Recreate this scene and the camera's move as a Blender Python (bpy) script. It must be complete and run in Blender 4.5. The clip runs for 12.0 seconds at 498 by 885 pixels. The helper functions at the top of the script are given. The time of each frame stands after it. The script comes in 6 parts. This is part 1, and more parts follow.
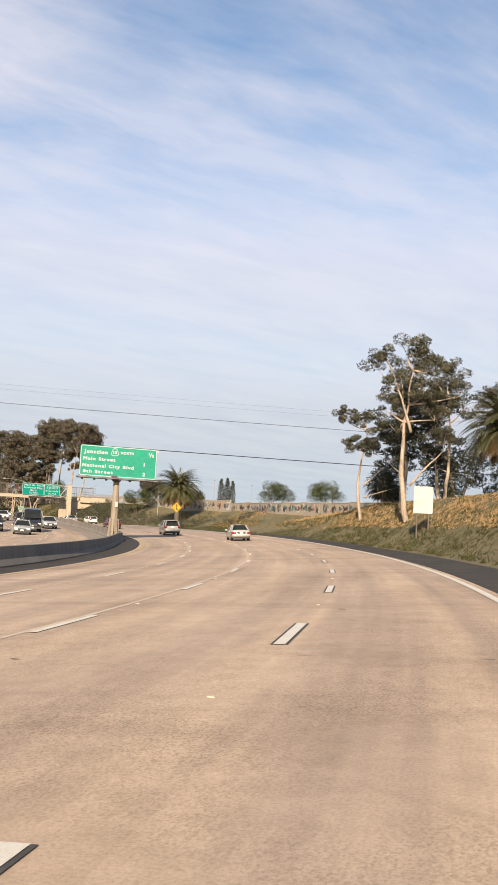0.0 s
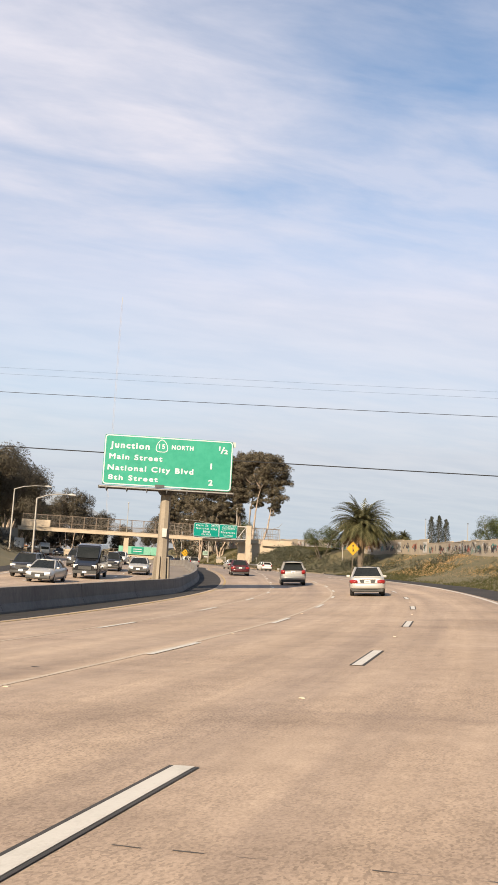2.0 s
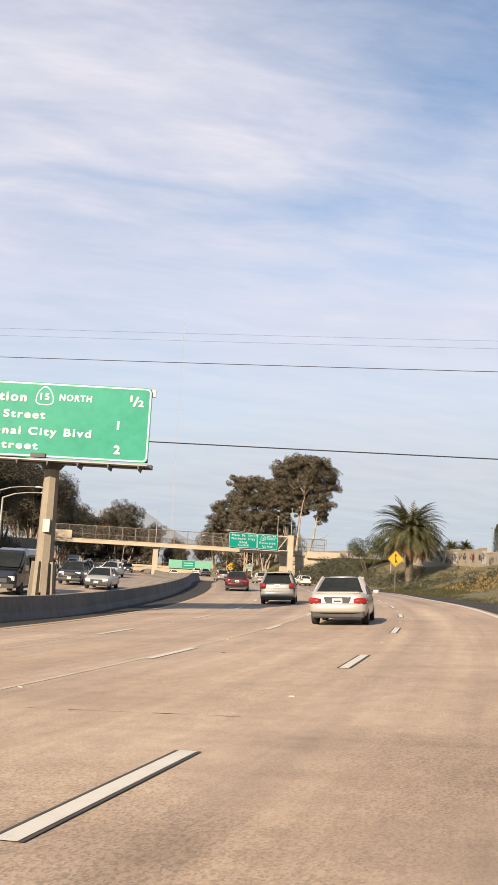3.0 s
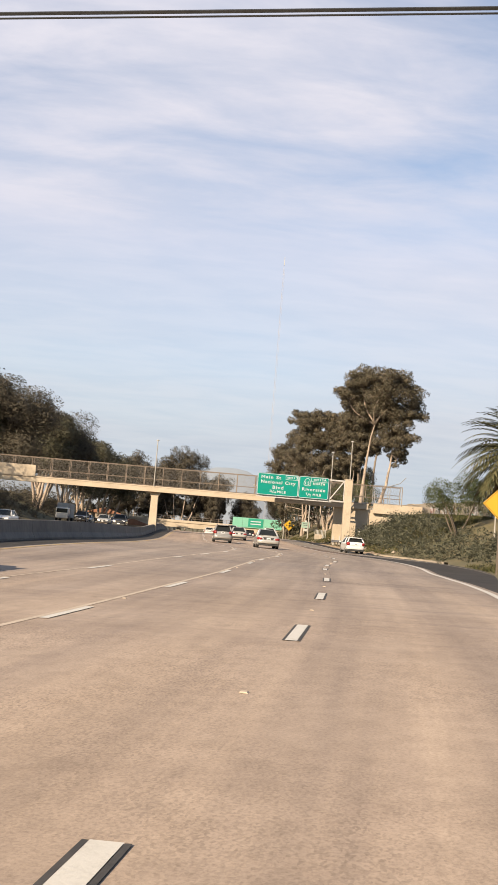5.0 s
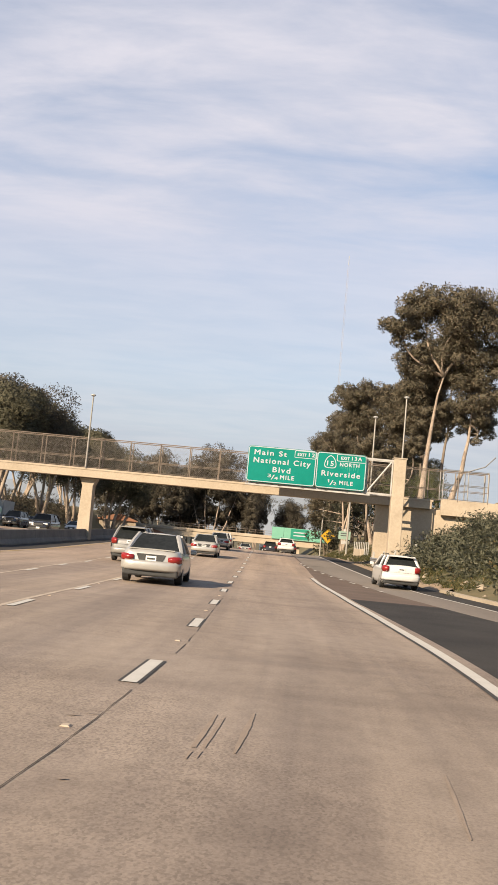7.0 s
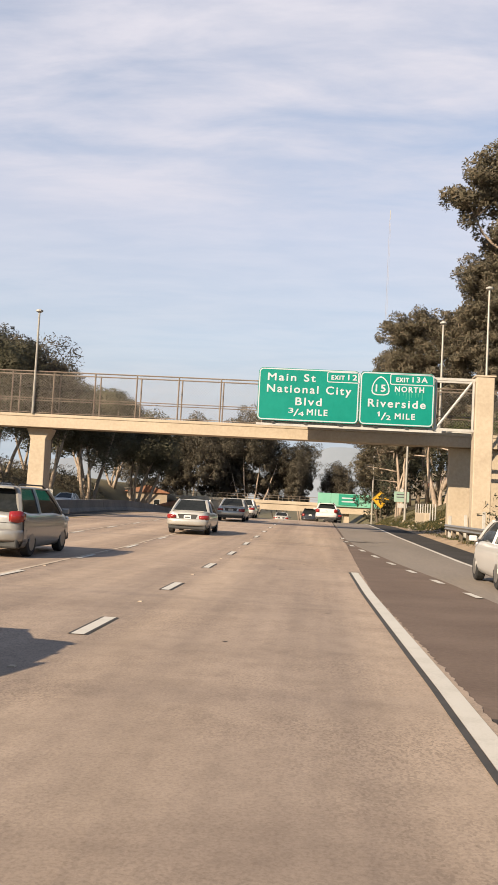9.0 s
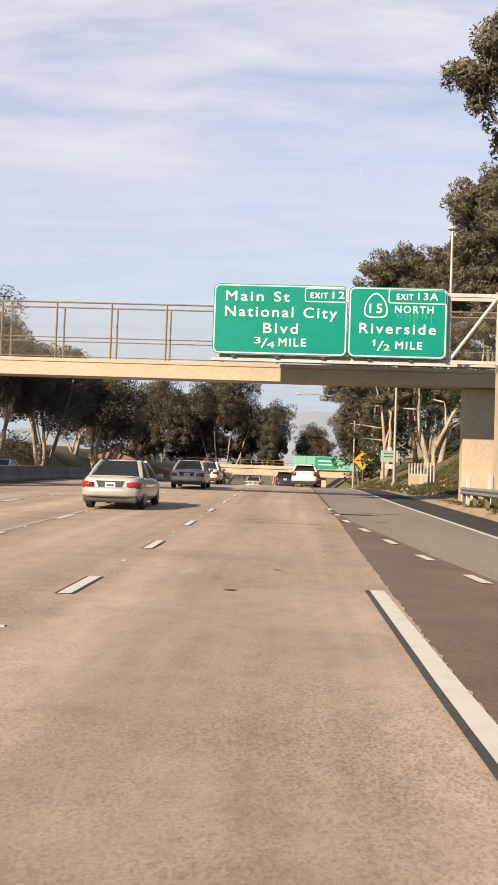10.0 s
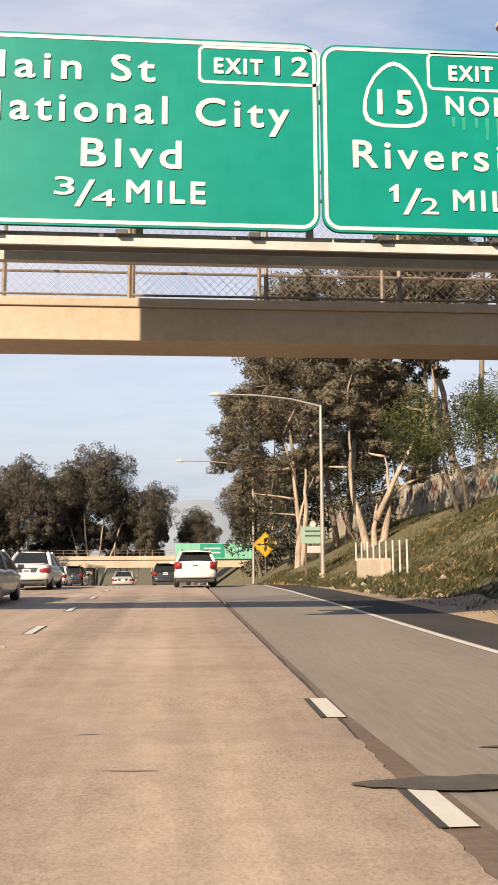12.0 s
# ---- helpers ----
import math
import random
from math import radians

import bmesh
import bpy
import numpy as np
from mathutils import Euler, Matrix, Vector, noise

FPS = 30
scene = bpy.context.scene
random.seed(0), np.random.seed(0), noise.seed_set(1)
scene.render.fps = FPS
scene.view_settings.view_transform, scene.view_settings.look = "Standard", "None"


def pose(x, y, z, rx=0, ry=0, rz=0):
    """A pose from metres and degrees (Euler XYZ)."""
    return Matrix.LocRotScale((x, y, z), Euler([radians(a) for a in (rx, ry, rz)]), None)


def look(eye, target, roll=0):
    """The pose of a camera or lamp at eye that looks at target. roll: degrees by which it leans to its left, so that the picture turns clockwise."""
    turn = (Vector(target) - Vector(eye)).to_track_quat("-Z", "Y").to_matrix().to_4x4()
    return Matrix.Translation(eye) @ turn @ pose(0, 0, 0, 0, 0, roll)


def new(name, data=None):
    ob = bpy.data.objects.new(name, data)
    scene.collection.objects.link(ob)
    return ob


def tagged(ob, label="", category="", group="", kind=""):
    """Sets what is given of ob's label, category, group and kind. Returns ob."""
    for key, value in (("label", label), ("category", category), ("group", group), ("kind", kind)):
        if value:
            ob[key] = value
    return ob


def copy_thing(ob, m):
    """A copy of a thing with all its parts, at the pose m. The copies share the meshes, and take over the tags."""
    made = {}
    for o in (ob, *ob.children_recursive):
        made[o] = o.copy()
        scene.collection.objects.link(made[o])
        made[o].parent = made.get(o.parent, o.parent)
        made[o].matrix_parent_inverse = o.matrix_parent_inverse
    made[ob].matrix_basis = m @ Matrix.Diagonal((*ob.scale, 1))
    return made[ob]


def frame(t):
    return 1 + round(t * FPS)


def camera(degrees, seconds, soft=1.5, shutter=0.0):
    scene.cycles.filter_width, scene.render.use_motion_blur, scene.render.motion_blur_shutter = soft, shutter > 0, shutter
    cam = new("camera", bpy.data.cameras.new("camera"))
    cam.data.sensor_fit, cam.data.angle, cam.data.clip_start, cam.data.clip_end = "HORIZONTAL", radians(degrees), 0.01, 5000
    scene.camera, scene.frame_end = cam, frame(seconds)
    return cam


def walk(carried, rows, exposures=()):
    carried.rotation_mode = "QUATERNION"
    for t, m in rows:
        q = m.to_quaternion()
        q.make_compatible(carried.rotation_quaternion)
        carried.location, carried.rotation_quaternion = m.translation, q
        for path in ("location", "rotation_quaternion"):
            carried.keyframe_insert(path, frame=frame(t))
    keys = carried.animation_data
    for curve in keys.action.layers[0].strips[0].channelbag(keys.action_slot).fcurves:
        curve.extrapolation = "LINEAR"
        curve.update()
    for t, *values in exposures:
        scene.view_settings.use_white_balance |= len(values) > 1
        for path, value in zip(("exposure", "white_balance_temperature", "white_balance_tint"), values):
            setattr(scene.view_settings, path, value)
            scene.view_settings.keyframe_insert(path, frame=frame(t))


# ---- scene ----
cam = camera(30.8, 12.0)
PATH = [
    (0.0, (-60.017, -7.391, 1.375), (-55.111, 1.275, 2.290), 2.96),
    (0.5, (-53.601, -0.095, 1.334), (-49.365, 8.908, 2.337), 2.91),
    (1.0, (-47.249, 7.521, 1.325), (-43.677, 16.793, 2.451), 3.02),
    (1.5, (-41.457, 15.136, 1.331), (-38.490, 24.606, 2.562), 3.02),
    (2.0, (-36.145, 22.789, 1.303), (-33.714, 32.399, 2.618), 3.17),
    (2.5, (-30.930, 30.915, 1.303), (-28.958, 40.620, 2.693), 3.26),
    (3.0, (-25.989, 39.394, 1.332), (-24.339, 49.152, 2.770), 3.20),
    (3.3, (-23.302, 44.598, 1.340), (-21.810, 54.387, 2.738), 3.24),
    (3.6, (-20.768, 49.877, 1.369), (-19.415, 59.700, 2.667), 3.34),
    (3.9, (-18.394, 55.228, 1.398), (-17.174, 65.084, 2.566), 3.50),
    (4.2, (-16.054, 60.913, 1.428), (-14.975, 70.801, 2.466), 3.70),
    (4.3, (-14.940, 63.833, 1.441), (-13.912, 73.730, 2.441), 3.77),
    (4.4, (-13.657, 67.482, 1.455), (-12.683, 77.388, 2.421), 3.85),
    (4.5, (-12.455, 71.244, 1.467), (-11.539, 81.157, 2.405), 3.94),
    (4.6, (-11.358, 75.035, 1.478), (-10.502, 84.956, 2.395), 4.02),
    (4.7, (-10.351, 78.846, 1.489), (-9.560, 88.773, 2.392), 4.11),
    (4.8, (-9.414, 82.668, 1.499), (-8.694, 92.601, 2.396), 4.20),
    (4.9, (-8.583, 86.510, 1.502), (-7.972, 96.449, 2.418), 4.41),
    (5.0, (-7.804, 90.360, 1.507), (-7.319, 100.302, 2.461), 4.70),
    (5.1, (-7.034, 94.206, 1.518), (-6.648, 104.148, 2.523), 4.95),
    (5.2, (-6.290, 98.050, 1.531), (-5.993, 107.989, 2.594), 5.20),
    (5.3, (-5.563, 101.892, 1.545), (-5.358, 111.827, 2.667), 5.50),
    (5.4, (-4.873, 105.743, 1.567), (-4.755, 115.673, 2.744), 5.81),
    (5.5, (-4.211, 109.597, 1.591), (-4.146, 119.524, 2.793), 6.00),
    (5.6, (-3.515, 113.442, 1.602), (-3.474, 123.370, 2.802), 6.09),
    (5.7, (-2.790, 117.303, 1.612), (-2.765, 127.231, 2.808), 6.18),
    (5.8, (-2.191, 120.460, 1.620), (-2.179, 130.389, 2.809), 6.24),
    (5.9, (-1.738, 122.471, 1.626), (-1.740, 132.401, 2.808), 6.28),
    (6.0, (-1.418, 123.756, 1.631), (-1.443, 133.687, 2.805), 6.43),
    (6.5, (0.060, 129.579, 1.741), (-0.070, 139.519, 2.830), 6.02),
    (7.0, (1.134, 135.207, 1.765), (0.858, 145.149, 2.800), 5.42),
    (7.5, (1.938, 140.759, 1.767), (1.435, 150.697, 2.755), 5.07),
    (9.5, (2.614, 163.292, 1.562), (1.834, 173.250, 2.051), 2.79),
    (10.0, (2.515, 169.228, 1.487), (2.033, 179.212, 1.791), 1.96),
    (10.5, (2.415, 175.385, 1.404), (2.392, 185.383, 1.626), 1.17),
    (11.0, (2.370, 181.132, 1.376), (2.798, 191.115, 1.771), 0.57),
    (11.5, (2.431, 186.747, 1.426), (3.145, 196.690, 2.221), 0.03),
    (12.0, (2.506, 192.667, 1.527), (3.326, 202.548, 2.829), -0.32),
]
EXPOSURES = ((0.0, 1.12), (3.0, 1.10), (5.5, 1.07), (6.5, 1.02), (7.5, 1.00), (9.5, 1.06), (10.5, 1.14), (11.2, 1.15), (12.0, 1.16))
walk(cam, [(t, look(eye, target, roll)) for t, eye, target, roll in PATH], EXPOSURES)

# ---------------------------------------------------------------- sky and sun
SUN_DIR = Vector((-0.60, -0.80, 0.52)).normalized()


def make_world():
    w = bpy.data.worlds.new("sky")
    scene.world = w
    w.use_nodes = True
    nt = w.node_tree
    nt.nodes.clear()
    N, L = nt.nodes.new, nt.links.new
    out, bg, sky = N("ShaderNodeOutputWorld"), N("ShaderNodeBackground"), N("ShaderNodeTexSky")
    sky.sky_type = "NISHITA"
    sky.sun_disc = False
    sky.sun_elevation = math.asin(SUN_DIR.z)
    sky.sun_rotation = math.atan2(SUN_DIR.x, SUN_DIR.y)
    sky.air_density, sky.dust_density, sky.ozone_density = 1.1, 0.35, 1.6
    tc = N("ShaderNodeTexCoord")
    sep = N("ShaderNodeSeparateXYZ")
    L(tc.outputs["Generated"], sep.inputs[0])
    # flat cloud deck: direction divided by its height
    zc = N("ShaderNodeMath"); zc.operation = "MAXIMUM"; zc.inputs[1].default_value = 0.0
    za = N("ShaderNodeMath"); za.operation = "ADD"; za.inputs[1].default_value = 0.13
    L(sep.outputs["Z"], zc.inputs[0]); L(zc.outputs[0], za.inputs[0])
    dx = N("ShaderNodeMath"); dx.operation = "DIVIDE"
    dy = N("ShaderNodeMath"); dy.operation = "DIVIDE"
    L(sep.outputs["X"], dx.inputs[0]); L(za.outputs[0], dx.inputs[1])
    L(sep.outputs["Y"], dy.inputs[0]); L(za.outputs[0], dy.inputs[1])
    com = N("ShaderNodeCombineXYZ")
    L(dx.outputs[0], com.inputs[0]); L(dy.outputs[0], com.inputs[1])
    mp = N("ShaderNodeMapping")
    mp.inputs["Rotation"].default_value = (0, 0, radians(18))
    mp.inputs["Scale"].default_value = (0.46, 1.10, 1)
    mp.inputs["Location"].default_value = (1.3, 0.35, 0)
    L(com.outputs[0], mp.inputs[0])
    n1, n2 = N("ShaderNodeTexNoise"), N("ShaderNodeTexNoise")
    for n, sc, det, ro, di in ((n1, 1.15, 8, 0.54, 0.12), (n2, 6.0, 6, 0.58, 0.25)):
        L(mp.outputs[0], n.inputs["Vector"])
        n.inputs["Scale"].default_value, n.inputs["Detail"].default_value = sc, det
        n.inputs["Roughness"].default_value, n.inputs["Distortion"].default_value = ro, di
    mix = N("ShaderNodeMath"); mix.operation = "MULTIPLY_ADD"; mix.inputs[1].default_value = 0.40
    L(n2.outputs["Fac"], mix.inputs[0]); L(n1.outputs["Fac"], mix.inputs[2])
    ramp = N("ShaderNodeValToRGB")
    ramp.color_ramp.elements[0].position, ramp.color_ramp.elements[0].color = 0.52, (0, 0, 0, 1)
    ramp.color_ramp.elements[1].position, ramp.color_ramp.elements[1].color = 0.84, (1, 1, 1, 1)
    L(mix.outputs[0], ramp.inputs[0])

    def span(src, lo, hi, to_lo=0.0, to_hi=1.0):
        r = N("ShaderNodeMapRange"); r.interpolation_type = "SMOOTHSTEP"
        for key, v in (("From Min", lo), ("From Max", hi), ("To Min", to_lo), ("To Max", to_hi)):
            r.inputs[key].default_value = v
        L(src, r.inputs["Value"])
        return r.outputs[0]

    def calc(op, p, q, clamp=False):
        c = N("ShaderNodeMath"); c.operation, c.use_clamp = op, clamp
        for k, v in enumerate((p, q)):
            if isinstance(v, float):
                c.inputs[k].default_value = v
            else:
                L(v, c.inputs[k])
        return c.outputs[0]

    def blend(f, p, q):
        c = N("ShaderNodeMix"); c.data_type = "FLOAT"
        L(f, c.inputs[0])
        for k, v in ((2, p), (3, q)):
            if isinstance(v, float):
                c.inputs[k].default_value = v
            else:
                L(v, c.inputs[k])
        return c.outputs[0]
    # north: a lumpy deck high up over a clear pale band; east: white veil low down, blue with streaks above
    east = span(sep.outputs["X"], 0.02, 0.26)
    high = span(sep.outputs["Z"], 0.27, 0.40)
    reach = span(sep.outputs["X"], 0.06, 0.34)
    top = span(sep.outputs["Z"], 0.45, 0.75, 1.0, 0.45)
    base = blend(high, blend(east, 0.74, 0.84), calc("MULTIPLY", blend(reach, 0.72, 0.16), top))
    murk = span(sep.outputs["Z"], 0.0, 0.20, 0.5, 0.0)
    swing = blend(high, 0.07, 0.74)
    streaks = calc("MULTIPLY", calc("SUBTRACT", ramp.outputs["Color"], 0.38), swing)
    amt = calc("ADD", calc("ADD", base, murk), streaks, True)
    south = N("ShaderNodeMapRange"); south.interpolation_type = "SMOOTHSTEP"
    south.inputs["From Min"].default_value, south.inputs["From Max"].default_value = -0.35, 0.25
    south.inputs["To Min"].default_value = 0.22
    L(sep.outputs["Y"], south.inputs["Value"])
    cover = N("ShaderNodeMath"); cover.operation = "MULTIPLY"
    L(amt, cover.inputs[0]); L(south.outputs[0], cover.inputs[1])
    cl = N("ShaderNodeMix"); cl.data_type = "RGBA"
    L(cover.outputs[0], cl.inputs["Factor"])
    hs = N("ShaderNodeHueSaturation"); hs.inputs["Saturation"].default_value = 1.08
    L(sky.outputs[0], hs.inputs["Color"]); L(hs.outputs[0], cl.inputs["A"])
    tone = N("ShaderNodeMix"); tone.data_type = "RGBA"
    tone.inputs["A"].default_value, tone.inputs["B"].default_value = HAZE, CLOUD
    lift = N("ShaderNodeMapRange"); lift.inputs["From Min"].default_value, lift.inputs["From Max"].default_value = 0.02, 0.30
    L(sep.outputs["Z"], lift.inputs["Value"]); L(lift.outputs[0], tone.inputs["Factor"]); 
    grey = N("ShaderNodeMix"); grey.data_type, grey.blend_type = "RGBA", "MULTIPLY"
    shade = N("ShaderNodeValToRGB")
    shade.color_ramp.elements[0].position, shade.color_ramp.elements[0].color = 0.36, (0.93, 0.935, 0.96, 1)
    shade.color_ramp.elements[1].position, shade.color_ramp.elements[1].color = 0.62, (1.02, 1.0, 1.0, 1)
    L(n2.outputs["Fac"], shade.inputs[0]); L(shade.outputs["Color"], grey.inputs["B"]); L(tone.outputs["Result"], grey.inputs["A"])
    grey.inputs["Factor"].default_value = 1.0
    L(grey.outputs["Result"], cl.inputs["B"])
    L(cl.outputs["Result"], bg.inputs["Color"])
    bg.inputs["Strength"].default_value = SKY_STRENGTH
    L(bg.outputs[0], out.inputs[0])


CLOUD = (4.86, 4.84, 5.34, 1)
HAZE = (3.55, 4.02, 4.34, 1)
SKY_STRENGTH = 0.077
make_world()
sun_data = bpy.data.lights.new("sun", "SUN")
sun_data.energy, sun_data.angle, sun_data.color = 5.0, radians(0.6), (1.0, 0.82, 0.60)
sun = new("sun", sun_data)
sun.matrix_world = look(SUN_DIR * 300, (0, 0, 0))


# ---------------------------------------------------------------- materials
def mk(name, a, b, scale=1.0, rough=0.8, bump=0.0, fine=12.0, metal=0.0, rvar=0.1, spec=0.5, stretch=(1, 1, 1), uv=False, lo=0.35, hi=0.65, vary=0.0, coat=0.0):
    """Two-scale noise between the colours a and b, with relief; vary: tone by object."""
    m = bpy.data.materials.new(name)
    m.use_nodes = True
    nt = m.node_tree
    N, L = nt.nodes.new, nt.links.new
    p = nt.nodes["Principled BSDF"]
    tc, mp = N("ShaderNodeTexCoord"), N("ShaderNodeMapping")
    mp.inputs["Scale"].default_value = stretch
    L(tc.outputs["UV" if uv else "Object"], mp.inputs[0])
    n1, n2 = N("ShaderNodeTexNoise"), N("ShaderNodeTexNoise")
    for n, s in ((n1, scale), (n2, scale * fine)):
        L(mp.outputs[0], n.inputs["Vector"])
        n.inputs["Scale"].default_value, n.inputs["Detail"].default_value, n.inputs["Roughness"].default_value = s, 5, 0.6
    mx = N("ShaderNodeMath"); mx.operation = "MULTIPLY_ADD"; mx.inputs[1].default_value = 0.45
    L(n2.outputs["Fac"], mx.inputs[0])
    sc = N("ShaderNodeMath"); sc.operation = "MULTIPLY"; sc.inputs[1].default_value = 0.62
    L(n1.outputs["Fac"], sc.inputs[0]); L(sc.outputs[0], mx.inputs[2])
    r = N("ShaderNodeValToRGB")
    r.color_ramp.elements[0].position, r.color_ramp.elements[0].color = lo, (*a, 1)
    r.color_ramp.elements[1].position, r.color_ramp.elements[1].color = hi, (*b, 1)
    L(mx.outputs[0], r.inputs[0])
    col = r.outputs["Color"]
    if vary:
        oi = N("ShaderNodeObjectInfo")
        hs = N("ShaderNodeHueSaturation")
        mr = N("ShaderNodeMapRange"); mr.inputs["To Min"].default_value, mr.inputs["To Max"].default_value = 1 - vary, 1 + vary
        L(oi.outputs["Random"], mr.inputs["Value"]); L(mr.outputs[0], hs.inputs["Value"]); L(col, hs.inputs["Color"])
        col = hs.outputs["Color"]
    L(col, p.inputs["Base Color"])
    rr = N("ShaderNodeMapRange")
    rr.inputs["To Min"].default_value, rr.inputs["To Max"].default_value = max(0.02, rough - rvar), min(1, rough + rvar)
    L(n2.outputs["Fac"], rr.inputs["Value"]); L(rr.outputs[0], p.inputs["Roughness"])
    p.inputs["Metallic"].default_value = metal
    p.inputs["Specular IOR Level"].default_value = spec
    p.inputs["Coat Weight"].default_value = coat
    p.inputs["Coat Roughness"].default_value = 0.06
    if bump:
        bp = N("ShaderNodeBump"); bp.inputs["Strength"].default_value, bp.inputs["Distance"].default_value = bump, 0.03
        L(n2.outputs["Fac"], bp.inputs["Height"]); L(bp.outputs[0], p.inputs["Normal"])
    return m


def leafy(name, a, b, trans=0.25):
    """Foliage: tone by leaf, a little light through the leaf."""
    m = bpy.data.materials.new(name)
    m.use_nodes = True
    nt = m.node_tree
    N, L = nt.nodes.new, nt.links.new
    p = nt.nodes["Principled BSDF"]
    g, r = N("ShaderNodeNewGeometry"), N("ShaderNodeValToRGB")
    r.color_ramp.elements[0].color, r.color_ramp.elements[1].color = (*a, 1), (*b, 1)
    L(g.outputs["Random Per Island"], r.inputs[0])
    L(r.outputs["Color"], p.inputs["Base Color"])
    p.inputs["Roughness"].default_value = 0.72
    p.inputs["Specular IOR Level"].default_value = 0.22
    tr, mixs = N("ShaderNodeBsdfTranslucent"), N("ShaderNodeMixShader")
    L(r.outputs["Color"], tr.inputs["Color"])
    mixs.inputs[0].default_value = trans
    L(p.outputs[0], mixs.inputs[1]); L(tr.outputs[0], mixs.inputs[2])
    L(mixs.outputs[0], nt.nodes["Material Output"].inputs[0])
    return m


def concrete_road():
    """Worn freeway concrete in lane direction: tyre-darkened bands, blotches, exposed aggregate."""
    m = bpy.data.materials.new("road_concrete")
    m.use_nodes = True
    nt = m.node_tree
    N, L = nt.nodes.new, nt.links.new
    p = nt.nodes["Principled BSDF"]
    tc = N("ShaderNodeTexCoord")

    def noise_at(sx, sy, scale, det=6, rough=0.6):
        mp, n = N("ShaderNodeMapping"), N("ShaderNodeTexNoise")
        mp.inputs["Scale"].default_value = (sx, sy, 1)
        L(tc.outputs["UV"], mp.inputs[0]); L(mp.outputs[0], n.inputs["Vector"])
        n.inputs["Scale"].default_value, n.inputs["Detail"].default_value, n.inputs["Roughness"].default_value = scale, det, rough
        return n.outputs["Fac"]

    def ramp(v, p0, c0, p1, c1):
        r = N("ShaderNodeValToRGB")
        r.color_ramp.elements[0].position, r.color_ramp.elements[0].color = p0, (*c0, 1)
        r.color_ramp.elements[1].position, r.color_ramp.elements[1].color = p1, (*c1, 1)
        L(v, r.inputs[0])
        return r.outputs["Color"]

    def mult(a, b):
        x = N("ShaderNodeMix"); x.data_type, x.blend_type = "RGBA", "MULTIPLY"
        x.inputs["Factor"].default_value = 1.0
        L(a, x.inputs["A"]); L(b, x.inputs["B"])
        return x.outputs["Result"]
    base = ramp(noise_at(0.5, 0.12, 0.9), 0.32, (0.322, 0.252, 0.190), 0.70, (0.420, 0.336, 0.260))
    streak = ramp(noise_at(1.0, 0.02, 1.1, 4), 0.34, (0.75, 0.75, 0.77), 0.62, (1, 1, 1))
    blot = ramp(noise_at(0.35, 0.9, 0.5, 5), 0.32, (0.82, 0.81, 0.81), 0.50, (1, 1, 1))
    grit = ramp(noise_at(1, 1, 40, 4, 0.75), 0.34, (0.76, 0.745, 0.73), 0.56, (1, 1, 1))
    scuff = ramp(noise_at(1.2, 0.9, 2.6, 5, 0.72), 0.36, (0.87, 0.865, 0.86), 0.58, (1.03, 1.03, 1.03))
    # exposed aggregate: dark and pale pebbles where the skin has worn off
    vor = N("ShaderNodeTexVoronoi"); vor.inputs["Scale"].default_value = 62.0
    mpv = N("ShaderNodeMapping"); mpv.inputs["Scale"].default_value = (1, 0.62, 1)
    L(tc.outputs["UV"], mpv.inputs[0]); L(mpv.outputs[0], vor.inputs["Vector"])
    bw = N("ShaderNodeRGBToBW"); L(vor.outputs["Color"], bw.inputs[0])
    peb = ramp(bw.outputs[0], 0.18, (0.73, 0.72, 0.71), 0.60, (1.08, 1.07, 1.06))
    worn = ramp(noise_at(0.30, 0.22, 1.0, 4), 0.42, (0.18, 0.18, 0.18), 0.60, (1, 1, 1))
    pm = N("ShaderNodeMix"); pm.data_type = "RGBA"
    pm.inputs["A"].default_value = (1, 1, 1, 1)
    L(worn, pm.inputs["Factor"]); L(peb, pm.inputs["B"])
    # stretches of older, greyer pavement along the road
    sepu, along = N("ShaderNodeSeparateXYZ"), N("ShaderNodeMapRange")
    L(tc.outputs["UV"], sepu.inputs[0]); L(sepu.outputs["Y"], along.inputs["Value"])
    along.inputs["From Min"].default_value, along.inputs["From Max"].default_value = 150, 300
    age = N("ShaderNodeValToRGB")
    age.color_ramp.elements[0].position, age.color_ramp.elements[0].color = 0.0, (1.14, 1.10, 1.05, 1)
    age.color_ramp.elements[1].position, age.color_ramp.elements[1].color = 0.80, (1.04, 1.0, 0.97, 1)
    for pos, c in ((0.24, (0.93, 0.93, 0.94, 1)), (0.36, (0.80, 0.82, 0.86, 1)), (0.52, (0.82, 0.84, 0.87, 1)), (0.66, (0.93, 0.92, 0.92, 1))):
        age.color_ramp.elements.new(pos).color = c
    L(along.outputs[0], age.inputs[0])
    # oil down the middle of the lanes
    oil = ramp(noise_at(0.9, 0.035, 0.85, 5), 0.40, (0.86, 0.86, 0.88), 0.56, (1, 1, 1))
    # broad bands across the lanes where the skin is gone
    band = ramp(noise_at(0.05, 0.55, 1.0, 3), 0.58, (1, 1, 1), 0.70, (0.84, 0.84, 0.86))
    col = mult(mult(mult(base, streak), mult(mult(blot, scuff), grit)), mult(mult(pm.outputs["Result"], age.outputs["Color"]), mult(oil, band)))
    L(col, p.inputs["Base Color"])
    p.inputs["Roughness"].default_value = 0.82
    p.inputs["Specular IOR Level"].default_value = 0.35
    bp = N("ShaderNodeBump"); bp.inputs["Strength"].default_value, bp.inputs["Distance"].default_value = 0.18, 0.004
    L(noise_at(1, 1, 38, 4), bp.inputs["Height"]); L(bp.outputs[0], p.inputs["Normal"])
    return m


